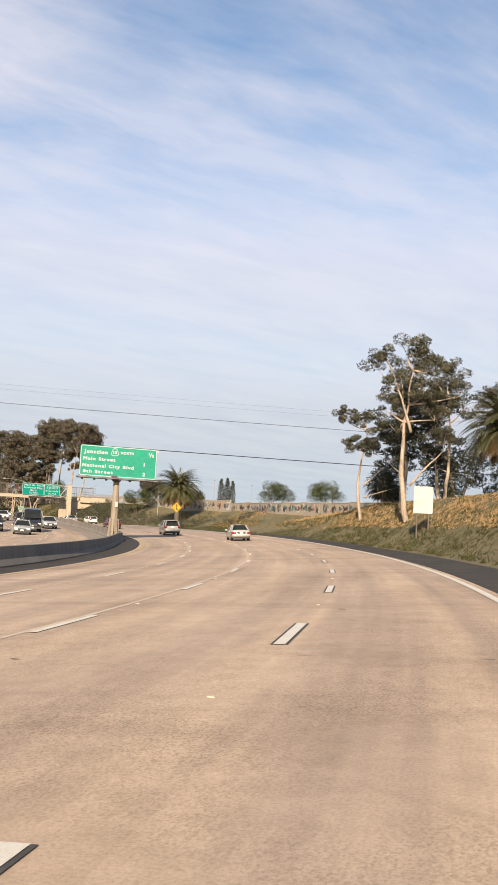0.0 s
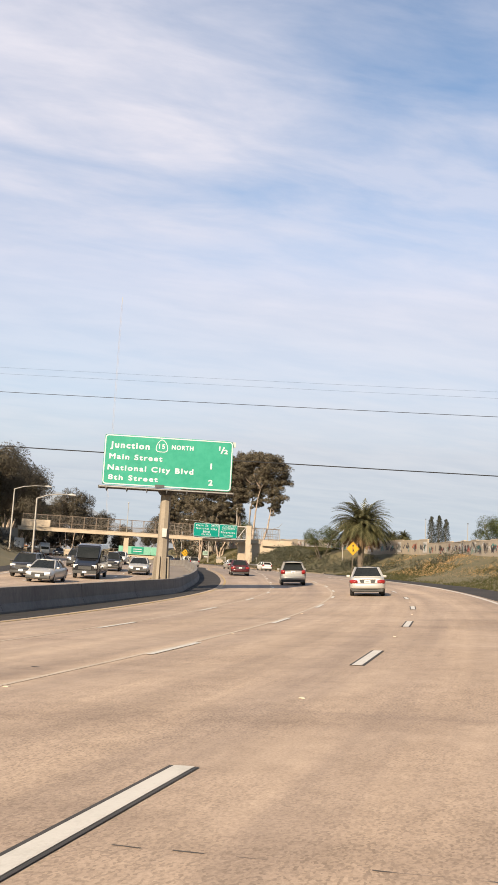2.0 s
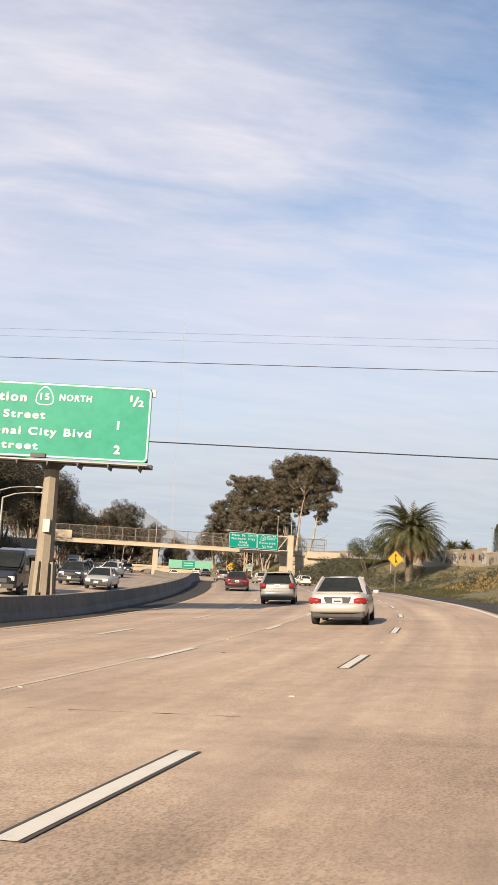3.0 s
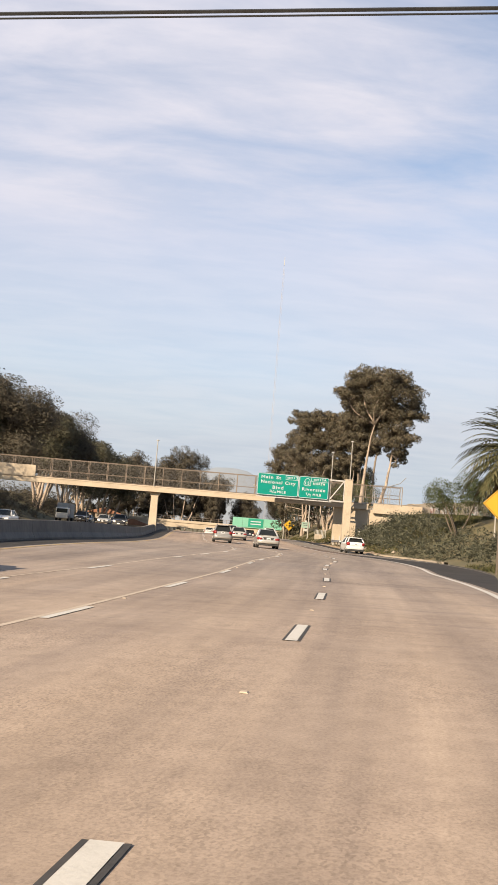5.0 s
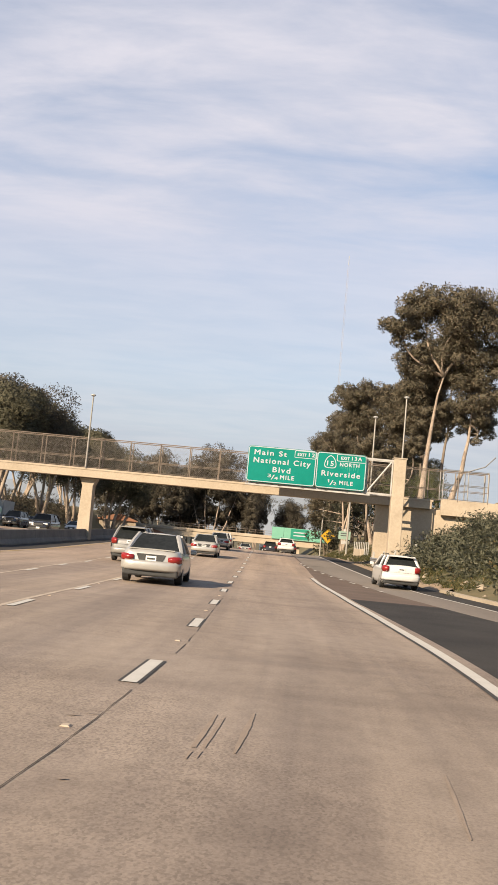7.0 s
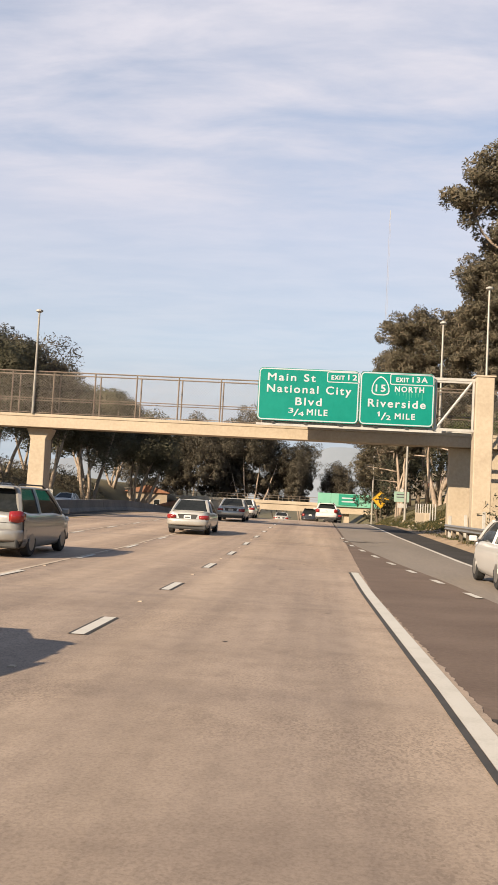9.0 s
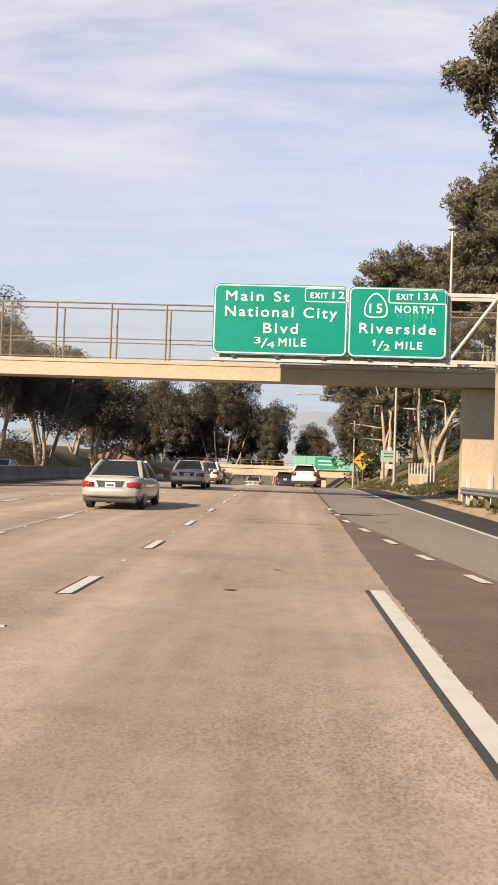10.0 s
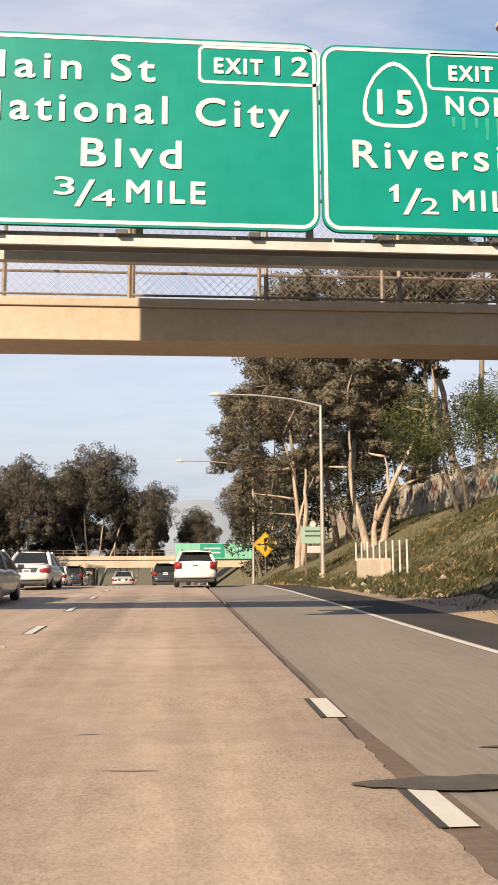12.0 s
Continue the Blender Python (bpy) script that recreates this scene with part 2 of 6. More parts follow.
M = {
    "road": concrete_road(),
    "asphalt": mk("asphalt", (0.022, 0.020, 0.019), (0.046, 0.042, 0.038), 0.5, 0.9, 0.3, 30, uv=True, spec=0.2),
    "asphalt_brown": mk("asphalt_brown", (0.086, 0.060, 0.046), (0.140, 0.102, 0.080), 0.5, 0.9, 0.3, 30, uv=True, spec=0.25),
    "asphalt_grey": mk("asphalt_grey", (0.126, 0.104, 0.083), (0.196, 0.162, 0.130), 0.4, 0.88, 0.3, 30, uv=True, stretch=(1, 0.15, 1)),
    "paint": mk("road_paint", (0.350, 0.326, 0.275), (0.480, 0.452, 0.398), 3.0, 0.6, 0.1, 12, lo=0.25, hi=0.55),
    "stain": mk("sign_stain", (0.007, 0.178, 0.122), (0.021, 0.231, 0.164), 6.0, 0.5),
    "seam": mk("pale_seam_filler", (0.300, 0.242, 0.182), (0.430, 0.352, 0.272), 2.0, 0.85, 0.1, 10),
    "paint_black": mk("road_paint_black", (0.021, 0.020, 0.018), (0.049, 0.043, 0.038), 3.0, 0.8),
    "paint_yellow": mk("road_paint_yellow", (0.237, 0.158, 0.052), (0.367, 0.252, 0.084), 3.0, 0.6),
    "barrier": mk("barrier_concrete", (0.096, 0.085, 0.076), (0.181, 0.161, 0.139), 0.5, 0.85, 0.25, 14, stretch=(1, 1, 0.5)),
    "concrete": mk("bridge_concrete", (0.292, 0.236, 0.170), (0.390, 0.322, 0.240), 0.4, 0.8, 0.15, 16),
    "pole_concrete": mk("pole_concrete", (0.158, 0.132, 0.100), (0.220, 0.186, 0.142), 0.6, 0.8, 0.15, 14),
    "green": mk("sign_green", (0.0, 0.146, 0.112), (0.001, 0.178, 0.138), 0.5, 0.45, 0, 6, spec=0.2),
    # lighter sign green: haze and pale reflection on distant signs mixed into the colour
    "green_hazed": mk("sign_green_hazed", (0.012, 0.178, 0.116), (0.024, 0.220, 0.148), 0.7, 0.45, 0, 5, spec=0.25),
    "white": mk("sign_white", (0.350, 0.366, 0.392), (0.398, 0.416, 0.444), 1.0, 0.4),
    "white_paint": mk("weathered_white_paint", (0.277, 0.262, 0.237), (0.393, 0.378, 0.353), 1.2, 0.55, 0.05, 9),
    "yellow": mk("sign_yellow", (0.403, 0.222, 0.010), (0.444, 0.262, 0.015), 0.8, 0.4),
    "black": mk("sign_black", (0.008, 0.008, 0.008), (0.021, 0.021, 0.021), 2, 0.5),
    "steel": mk("galvanised_steel", (0.189, 0.183, 0.173), (0.273, 0.262, 0.246), 2.0, 0.45, 0.05, 8, metal=0.6),
    "rail": mk("rusty_rail_steel", (0.115, 0.084, 0.060), (0.210, 0.168, 0.132), 1.5, 0.65, 0.1, 8, metal=0.3),
    "lamp_pole": mk("lamp_pole_steel", (0.220, 0.204, 0.178), (0.294, 0.273, 0.241), 1.0, 0.5, 0.03, 8, metal=0.3),
    "earth": mk("verge_earth", (0.041, 0.046, 0.017), (0.130, 0.101, 0.048), 0.16, 0.95, 0.5, 14, lo=0.30, hi=0.68),
    "soil": mk("sandy_soil", (0.160, 0.112, 0.070), (0.290, 0.212, 0.138), 0.9, 0.95, 0.4, 18),
    "rubber": mk("tyre_rubber_streak", (0.190, 0.146, 0.110), (0.265, 0.203, 0.152), 4.0, 0.8),
    "tar": mk("crack_tar", (0.035, 0.029, 0.025), (0.077, 0.063, 0.049), 3.0, 0.8),
    "dark_metal": mk("dark_painted_steel", (0.025, 0.025, 0.024), (0.052, 0.050, 0.048), 2.0, 0.55, 0.05),
    "mesh_wire": mk("fence_wire", (0.140, 0.119, 0.098), (0.238, 0.210, 0.182), 3.0, 0.5, metal=0.5),
    "screen": mk("green_screen_panel", (0.100, 0.290, 0.205), (0.150, 0.345, 0.255), 0.5, 0.6),
    "screen_light": mk("faded_screen_panel", (0.167, 0.255, 0.206), (0.225, 0.304, 0.245), 0.5, 0.6),
    "wall": mk("painted_block_wall", (0.211, 0.176, 0.136), (0.282, 0.242, 0.192), 0.5, 0.85, 0.2, 12),
    "paint_red": mk("wall_paint_red", (0.224, 0.039, 0.028), (0.308, 0.078, 0.050), 1.5, 0.7),
    "paint_dark": mk("wall_paint_dark", (0.028, 0.028, 0.035), (0.070, 0.063, 0.070), 1.5, 0.7),
    "paint_pale": mk("wall_paint_pale", (0.294, 0.284, 0.269), (0.382, 0.367, 0.353), 1.5, 0.7),
    "paint_teal": mk("wall_paint_teal", (0.042, 0.140, 0.140), (0.070, 0.210, 0.189), 1.5, 0.7),
    "roof_tile": mk("roof_tile", (0.168, 0.073, 0.039), (0.246, 0.118, 0.067), 0.8, 0.8),
    "stucco": mk("stucco", (0.220, 0.176, 0.127), (0.284, 0.235, 0.176), 0.6, 0.85),
    # mast colour paled towards the sky to imitate haze
    "mast": mk("mast_hazed", (0.288, 0.259, 0.259), (0.360, 0.338, 0.338), 0.05, 0.7),
    # distance haze is put into the ridge's base colour
    "ridge": mk("far_ridge_hazed", (0.172, 0.196, 0.226), (0.190, 0.212, 0.244), 0.002, 1.0, spec=0.0),
    "car_silver": mk("silver_car_paint", (0.345, 0.330, 0.300), (0.385, 0.370, 0.342), 0.6, 0.32, metal=0.35, rvar=0.06, coat=0.6),
    "car_grey": mk("grey_car_paint", (0.235, 0.224, 0.206), (0.275, 0.262, 0.243), 0.6, 0.32, metal=0.40, rvar=0.06, coat=0.6),
    "car_dark": mk("dark_car_paint", (0.021, 0.020, 0.020), (0.035, 0.032, 0.032), 0.6, 0.25, metal=0.3, rvar=0.06, coat=0.7),
    "car_black": mk("black_car_paint", (0.007, 0.007, 0.008), (0.014, 0.014, 0.015), 0.6, 0.22, rvar=0.05, coat=0.8),
    "car_white": mk("white_car_paint", (0.470, 0.456, 0.436), (0.515, 0.500, 0.480), 0.6, 0.3, rvar=0.05, coat=0.6),
    "car_red": mk("dark_red_car_paint", (0.052, 0.010, 0.011), (0.084, 0.015, 0.017), 0.6, 0.28, metal=0.4, rvar=0.06, coat=0.7),
    "car_blue": mk("blue_grey_car_paint", (0.070, 0.091, 0.119), (0.112, 0.133, 0.161), 0.6, 0.28, metal=0.5, coat=0.6),
    "car_glass": mk("car_glass", (0.008, 0.010, 0.010), (0.021, 0.023, 0.024), 0.8, 0.10, rvar=0.03, spec=0.10),
    "tyre": mk("tyre_rubber", (0.008, 0.008, 0.008), (0.021, 0.021, 0.021), 3.0, 0.85, 0.1),
    "trim": mk("black_plastic_trim", (0.014, 0.014, 0.014), (0.035, 0.035, 0.034), 3.0, 0.6),
    "tail": mk("tail_light_red", (0.128, 0.006, 0.006), (0.240, 0.016, 0.012), 4.0, 0.12, rvar=0.04, coat=0.5),
    "lamp_clear": mk("headlamp_clear", (0.440, 0.440, 0.440), (0.640, 0.640, 0.640), 4.0, 0.12, rvar=0.04),
    "plate": mk("number_plate", (0.480, 0.480, 0.464), (0.608, 0.608, 0.592), 4.0, 0.5),
    "bark": mk("eucalyptus_bark", (0.098, 0.069, 0.049), (0.378, 0.301, 0.234), 1.7, 0.85, 0.4, 7, stretch=(1, 1, 0.35)),
    "bark_mid": mk("grey_brown_bark", (0.091, 0.069, 0.050), (0.203, 0.161, 0.122), 0.9, 0.88, 0.4, 7, stretch=(1, 1, 0.35)),
    "bark_dark": mk("dark_bark", (0.063, 0.048, 0.035), (0.133, 0.105, 0.077), 1.5, 0.9, 0.5, 7, stretch=(1, 1, 0.4)),
    "leaf_euc": leafy("eucalyptus_leaves", (0.102, 0.098, 0.064), (0.152, 0.138, 0.092), 0.48),
    "leaf_big": leafy("heavy_eucalyptus_leaves", (0.115, 0.106, 0.072), (0.205, 0.166, 0.117), 0.48),
    "leaf_far": leafy("grove_leaves", (0.089, 0.081, 0.061), (0.140, 0.118, 0.088), 0.48),
    "leaf_shrub": leafy("shrub_leaves", (0.074, 0.078, 0.050), (0.161, 0.155, 0.106), 0.4),
    "frond_dry": leafy("dry_fronds", (0.102, 0.064, 0.032), (0.218, 0.147, 0.077), 0.2),
    "leaf_dark": leafy("dark_leaves", (0.039, 0.043, 0.029), (0.092, 0.089, 0.058), 0.42),
    "leaf_green": leafy("green_leaves", (0.048, 0.064, 0.024), (0.130, 0.140, 0.052), 0.45),
    "leaf_palm": leafy("palm_leaves", (0.040, 0.046, 0.020), (0.130, 0.116, 0.054)),
    "grass_dry": leafy("dry_grass", (0.310, 0.200, 0.092), (0.430, 0.292, 0.148), 0.3),
    "grass_green": leafy("green_grass", (0.034, 0.042, 0.015), (0.106, 0.094, 0.040), 0.3),
}


# ---------------------------------------------------------------- mesh helpers
class MB:
    """Collects vertices and faces of one mesh."""

    def __init__(self):
        self.v, self.f, self.uv, self.n = [], [], [], []

    def quad(self, *pts):
        n = len(self.v)
        self.v += [tuple(p) for p in pts]
        self.f.append(tuple(range(n, n + len(pts))))

    def box(self, c, s, m=None):
        n = len(self.v)
        for i in range(8):
            p = Vector((c[0] + s[0] * (0.5 if i & 1 else -0.5), c[1] + s[1] * (0.5 if i & 2 else -0.5), c[2] + s[2] * (0.5 if i & 4 else -0.5)))
            self.v.append(tuple(m @ p if m else p))
        self.f += [tuple(n + k for k in q) for q in ((0, 2, 3, 1), (4, 5, 7, 6), (0, 1, 5, 4), (2, 6, 7, 3), (0, 4, 6, 2), (1, 3, 7, 5))]
        return self

    def tube(self, pts, radii, sides=8, cap=True):
        n0, rings = len(self.v), len(pts)
        pts = [Vector(p) for p in pts]
        if not hasattr(radii, "__len__"):
            radii = [radii] * rings
        side = None
        for i, p in enumerate(pts):
            d = (pts[min(i + 1, rings - 1)] - pts[max(i - 1, 0)]).normalized()
            ref = Vector((0, 0, 1)) if abs(d.z) < 0.9 else Vector((1, 0, 0))
            a = d.cross(ref).normalized() if side is None else (side - d * side.dot(d)).normalized()
            side = a
            b = d.cross(a)
            for k in range(sides):
                w = 2 * math.pi * k / sides
                self.v.append(tuple(p + (a * math.cos(w) + b * math.sin(w)) * radii[i]))
        for i in range(rings - 1):
            for k in range(sides):
                k2 = (k + 1) % sides
                self.f.append((n0 + i * sides + k, n0 + i * sides + k2, n0 + (i + 1) * sides + k2, n0 + (i + 1) * sides + k))
        if cap:
            self.f.append(tuple(n0 + k for k in reversed(range(sides))))
            self.f.append(tuple(n0 + (rings - 1) * sides + k for k in range(sides)))
        return self

    def prism(self, outline, y0, y1):
        """Outline of (x, z) points, drawn from y0 to y1."""
        n, k = len(self.v), len(outline)
        self.v += [(x, y0, z) for x, z in outline] + [(x, y1, z) for x, z in outline]
        self.f += [tuple(range(n, n + k)), tuple(reversed(range(n + k, n + 2 * k)))]
        for i in range(k):
            j = (i + 1) % k
            self.f.append((n + j, n + i, n + k + i, n + k + j))
        return self

    def mesh(self, name, mat, smooth=False):
        me = bpy.data.meshes.new(name)
        me.from_pydata(self.v, [], self.f)
        if mat:
            me.materials.append(mat)
        if smooth:
            me.polygons.foreach_set("use_smooth", [True] * len(me.polygons))
        if self.n:
            me.polygons.foreach_set("use_smooth", [True] * len(me.polygons))
            me.normals_split_custom_set_from_vertices(self.n)
        if self.uv:
            lay = me.uv_layers.new(name="UVMap")
            idx = np.empty(len(me.loops), dtype=np.int32)
            me.loops.foreach_get("vertex_index", idx)
            lay.data.foreach_set("uv", np.asarray(self.uv, dtype=np.float32)[idx].ravel())
        me.update()
        return me


def part(name, mb, mat, parent=None, label="", smooth=False):
    """ONE mesh object, under a thing or a part where parent is given."""
    ob = new(name, mb.mesh(name, mat, smooth))
    if parent:
        ob.parent = parent
    if label:
        ob["label"] = label
    return ob


def thing(name, m=None, label="", category="", group="", kind=""):
    e = new(name)
    if m is not None:
        e.matrix_world = m
    return tagged(e, label, category, group, kind)


def bevel(ob, w=0.02, seg=2):
    md = ob.modifiers.new("bevel", "BEVEL")
    md.width, md.segments, md.limit_method = w, seg, "ANGLE"
    return ob


# ---------------------------------------------------------------- the line of the road
CTRL = [Vector(p) for p in ((-116, -66.2), (-95.4, -42.7), (-80.5, -25.8), (-66.58, -11.83), (-53.14, 3.28), (-41.08, 19.51), (-30.43, 36.73), (-21.32, 54.77), (-13.85, 73.57), (-9.25, 89.3), (-6.5, 101.8), (-4.25, 114.6), (-2.43, 127.25), (-1.22, 133), (-0.38, 138.9), (0.02, 145), (0.1, 155), (0.03, 165), (0, 180), (0, 230), (0, 320), (0, 420), (0, 620))]


def glide(P, n=24):
    out = []
    for i in range(1, len(P) - 2):
        p0, p1, p2, p3 = P[i - 1:i + 3]
        d0, d1, d2 = (p1 - p0).length, (p2 - p1).length, (p3 - p2).length
        m1 = ((p1 - p0) / d0 * d1 + (p2 - p1) / d1 * d0) / (d0 + d1) * d1
        m2 = ((p2 - p1) / d1 * d2 + (p3 - p2) / d2 * d1) / (d1 + d2) * d1
        for k in range(n):
            t = k / n
            t2, t3 = t * t, t ** 3
            out.append((2 * t3 - 3 * t2 + 1) * p1 + (t3 - 2 * t2 + t) * m1 + (-2 * t3 + 3 * t2) * p2 + (t3 - t2) * m2)
    return out + [P[-2]]


LINE = np.array([tuple(p) for p in glide(CTRL)])
ARC = np.r_[0, np.cumsum(np.linalg.norm(np.diff(LINE, axis=0), axis=1))]
# stations along the line: metres, drawn closer together over one short stretch
LU = np.interp(ARC, [0, 172.61, 198.39, ARC[-1]], [0, 172.61, 210.39, ARC[-1] + 12.00])
UMAX = float(LU[-1])


def line_xy(u, o):
    """World x, y at u metres along the lane line and o metres to its right (arrays too)."""
    e = 0.5
    x, y = np.interp(u, LU, LINE[:, 0]), np.interp(u, LU, LINE[:, 1])
    tx = np.interp(np.minimum(u + e, UMAX), LU, LINE[:, 0]) - np.interp(np.maximum(u - e, 0), LU, LINE[:, 0])
    ty = np.interp(np.minimum(u + e, UMAX), LU, LINE[:, 1]) - np.interp(np.maximum(u - e, 0), LU, LINE[:, 1])
    l = np.hypot(tx, ty)
    return x + ty / l * o, y - tx / l * o


def heading(u):
    a, b = line_xy(u - 0.5, 0), line_xy(u + 0.5, 0)
    return math.degrees(math.atan2(-(b[0] - a[0]), b[1] - a[1]))


def grade(y):
    return np.interp(y, [-28, -4, 27, 46, 64, 83, 103, 110, 121, 133, 139, 150, 162, 175, 186, 198, 216, 226, 234, 245, 300, 380, 460],
                     [-.03, -.06, -.12, -.1, 0, .1, .2, .25, .28, .32, .32, .26, .12, .02, .03, .17, .38, .46, .44, .2, -1.9, -4.6, -5.0])


def road_z(u, o):
    y = np.interp(u, LU, LINE[:, 1])
    return grade(y) + np.interp(y, [82, 131], [0.055, 0.0]) * np.clip(o, -14, 8)


def right_edge(u):
    return np.interp(u, [0, 205, 215, 235, 245, 251, 272, 300, 335, 500], [6.3, 6.3, 7.2, 9.2, 10.3, 10.2, 9.0, 8.6, 8.0, 8.0])


LEFT_EDGE = -31.0


def land_z(u, o):
    """Height of the verge and the banks on both sides of the carriageways."""
    e = right_edge(u)
    d = np.maximum(0, o - e)
    run = np.interp(u, [0, 90, 142, 176, 200, 236, 262, 276, 286, 330, 380, 500], [5.6, 5.6, 6.2, 14, 15, 13, 11, 9, 10, 12, 14, 14])
    top = np.interp(u, [0, 90, 142, 176, 200, 236, 262, 276, 286, 330, 380, 500], [4.2, 4.2, 4.0, 3.2, 4.0, 4.0, 4.4, 4.6, 4.8, 4.9, 4.9, 4.9])
    w = np.clip((d - 1.2) / run, 0, 1)
    right = top * (w * 0.55 + 0.45 * w * w * (3 - 2 * w))
    dl = np.maximum(0, LEFT_EDGE - o)
    wl = np.clip((dl - 1.0) / 16, 0, 1)
    left = 5.0 * wl * wl * (3 - 2 * wl)
    rz = road_z(u, np.clip(o, -14, 8))
    base = np.maximum(rz, np.minimum(rz + np.maximum(d, dl) * 0.35, 0.40))
    return base - 0.10 + right + left


def place(u, o, dz=0.0, turn=0.0):
    """Pose on the verge or road at (u, o), its y axis along the road."""
    x, y = line_xy(u, o)
    return pose(float(x), float(y), float(land_z(u, o)) + 0.10 + dz, 0, 0, heading(u) + turn)


def strip(name, us, o0, o1, mat, lift=0.0, nx=1, thick=0.0, parent=None, kind="", label="", category=""):
    """A ribbon along the road from offset o0 to o1 (numbers or functions of u)."""
    mb = MB()
    us = np.asarray(us, float)
    f0, f1 = (o0 if callable(o0) else (lambda u: o0 + 0 * u)), (o1 if callable(o1) else (lambda u: o1 + 0 * u))
    for i in range(nx + 1):
        o = f0(us) + (f1(us) - f0(us)) * i / nx
        x, y = line_xy(us, o)
        z = road_z(us, o) + lift
        mb.v += list(zip(x.tolist(), y.tolist(), z.tolist()))
        mb.uv += list(zip(o.tolist(), us.tolist()))
    n = len(us)
    for i in range(nx):
        for k in range(n - 1):
            mb.f.append((i * n + k, (i + 1) * n + k, (i + 1) * n + k + 1, i * n + k + 1))
    if thick:
        for row, flip in ((0, False), (nx, True)):
            b = len(mb.v)
            for k in range(n):
                p = mb.v[row * n + k]
                mb.v.append((p[0], p[1], p[2] - thick))
                mb.uv.append(mb.uv[row * n + k])
            for k in range(n - 1):
                q = (row * n + k, row * n + k + 1, b + k + 1, b + k)
                mb.f.append(q if not flip else tuple(reversed(q)))
    ob = part(name, mb, mat, parent)
    return tagged(ob, label, category, "", kind)


# ---------------------------------------------------------------- ground
def make_ground():
    xs = np.r_[-4000, -2500, -1500, -900, -600, -420, -300, np.arange(-230, -130, 10), np.arange(-130, 60, 1.5), np.arange(60, 130, 6), 160, 220, 320, 480, 700, 1100, 1800, 2800, 4000]
    ys = np.r_[-4000, -2500, -1500, -900, -500, -300, -200, -150, np.arange(-120, 300, 2.0), np.arange(300, 420, 6), 440, 480, 540, 640, 800, 1100, 1600, 2400, 4000]
    X, Y = np.meshgrid(xs, ys)
    flat = np.stack([X.ravel(), Y.ravel()], 1)
    u, o = np.zeros(len(flat)), np.zeros(len(flat))
    step = LINE[::6]
    for a in range(0, len(flat), 4000):
        d = np.hypot(flat[a:a + 4000, None, 0] - step[None, :, 0], flat[a:a + 4000, None, 1] - step[None, :, 1])
        k = np.clip(d.argmin(1), 1, len(step) - 2)
        t = step[k + 1] - step[k - 1]
        t /= np.linalg.norm(t, axis=1)[:, None]
        r = flat[a:a + 4000] - step[k]
        o[a:a + 4000] = r[:, 0] * t[:, 1] - r[:, 1] * t[:, 0]
        u[a:a + 4000] = LU[::6][k] + r[:, 0] * t[:, 0] + r[:, 1] * t[:, 1]
    z = land_z(np.clip(u, 0, UMAX), np.clip(o, -90, 90))
    bump = np.array([noise.noise((p[0] * 0.13, p[1] * 0.13, 0.3)) for p in flat])
    off = (o > right_edge(u) + 1.5) | (o < LEFT_EDGE - 1.5)
    z = z + np.where(off, bump * 0.28, -0.10)
    mb = MB()
    mb.v = list(zip(flat[:, 0].tolist(), flat[:, 1].tolist(), z.tolist()))
    nx = len(xs)
    for j in range(len(ys) - 1):
        for i in range(nx - 1):
            a = j * nx + i
            mb.f.append((a, a + 1, a + nx + 1, a + nx))
    ob = part("ground", mb, M["earth"], smooth=True)
    return tagged(ob, "grassy earth verge and banks beside the freeway", "ground", kind="structure")


def line_o(u):
    """Offset of the outer white line."""
    return np.interp(u, [0, 140, 168, 180, 192, 200, 207, 214, 222, 234, 249, 259, 264, 300], [3.55, 3.55, 3.63, 3.92, 4.30, 4.44, 4.36, 4.12, 3.90, 3.83, 3.80, 3.67, 3.63, 3.57])


def slab_edge(u):
    """Where the concrete lanes end."""
    return line_o(u) + np.interp(u, [236, 250, 259, 266, 272, 285, 300], [0.30, 0.15, 0.10, 0.20, 0.26, 0.33, 0.27])


def slab_ragged(u):
    """The broken outer edge of the concrete beside the brown wedge."""
    u = np.asarray(u, float)
    amp = np.interp(u, [244, 250, 286, 292], [0.0, 0.045, 0.03, 0.015])
    wave = np.sin(u * 7.3) * np.sin(u * 2.9 + 1.0) + 0.8 * np.sin(u * 23.0 + 2.0 * np.sin(u * 3.1)) + 0.5 * np.sin(u * 41.0)
    return slab_edge(u) + amp * wave * 0.36


ground = make_ground()
US = np.arange(0, UMAX, 2.0)
road = strip("road", np.concatenate([np.arange(0, 244, 1.0), np.arange(244, 295, 0.06), np.arange(295, UMAX, 1.0)]), -11.4, slab_ragged, M["road"], 0.0, 4, 0.3, kind="structure", label="worn tan concrete freeway lanes with stains", category="road")
strip("road_shoulder_left", US, -13.35, -11.404, M["asphalt"], -0.004, 1, 0.3, kind="structure", label="dark asphalt shoulder beside the median barrier", category="road shoulder")
strip("road_opposite", US, LEFT_EDGE + 2.2, -16.0, M["road"], 0.0, 4, 0.3, kind="structure", label="worn concrete lanes of the opposite carriageway", category="road")
strip("median", US, -15.996, -13.36, M["asphalt_grey"], -0.01, 1, 0.2, kind="structure", label="narrow paved median between the carriageways", category="median")
strip("road_shoulder_opposite", US, LEFT_EDGE - 0.2, LEFT_EDGE + 2.196, M["asphalt"], -0.004, 1, 0.3, kind="structure", label="dark asphalt shoulder of the opposite carriageway", category="road shoulder")


def ramp_in(u):
    """Inner side of the joining ramp."""
    return np.interp(u, [210, 215, 235, 245, 263, 278, 284, 300], [6.75, 7.19, 8.2, 7.2, 5.45, 4.07, 3.87, 3.86])


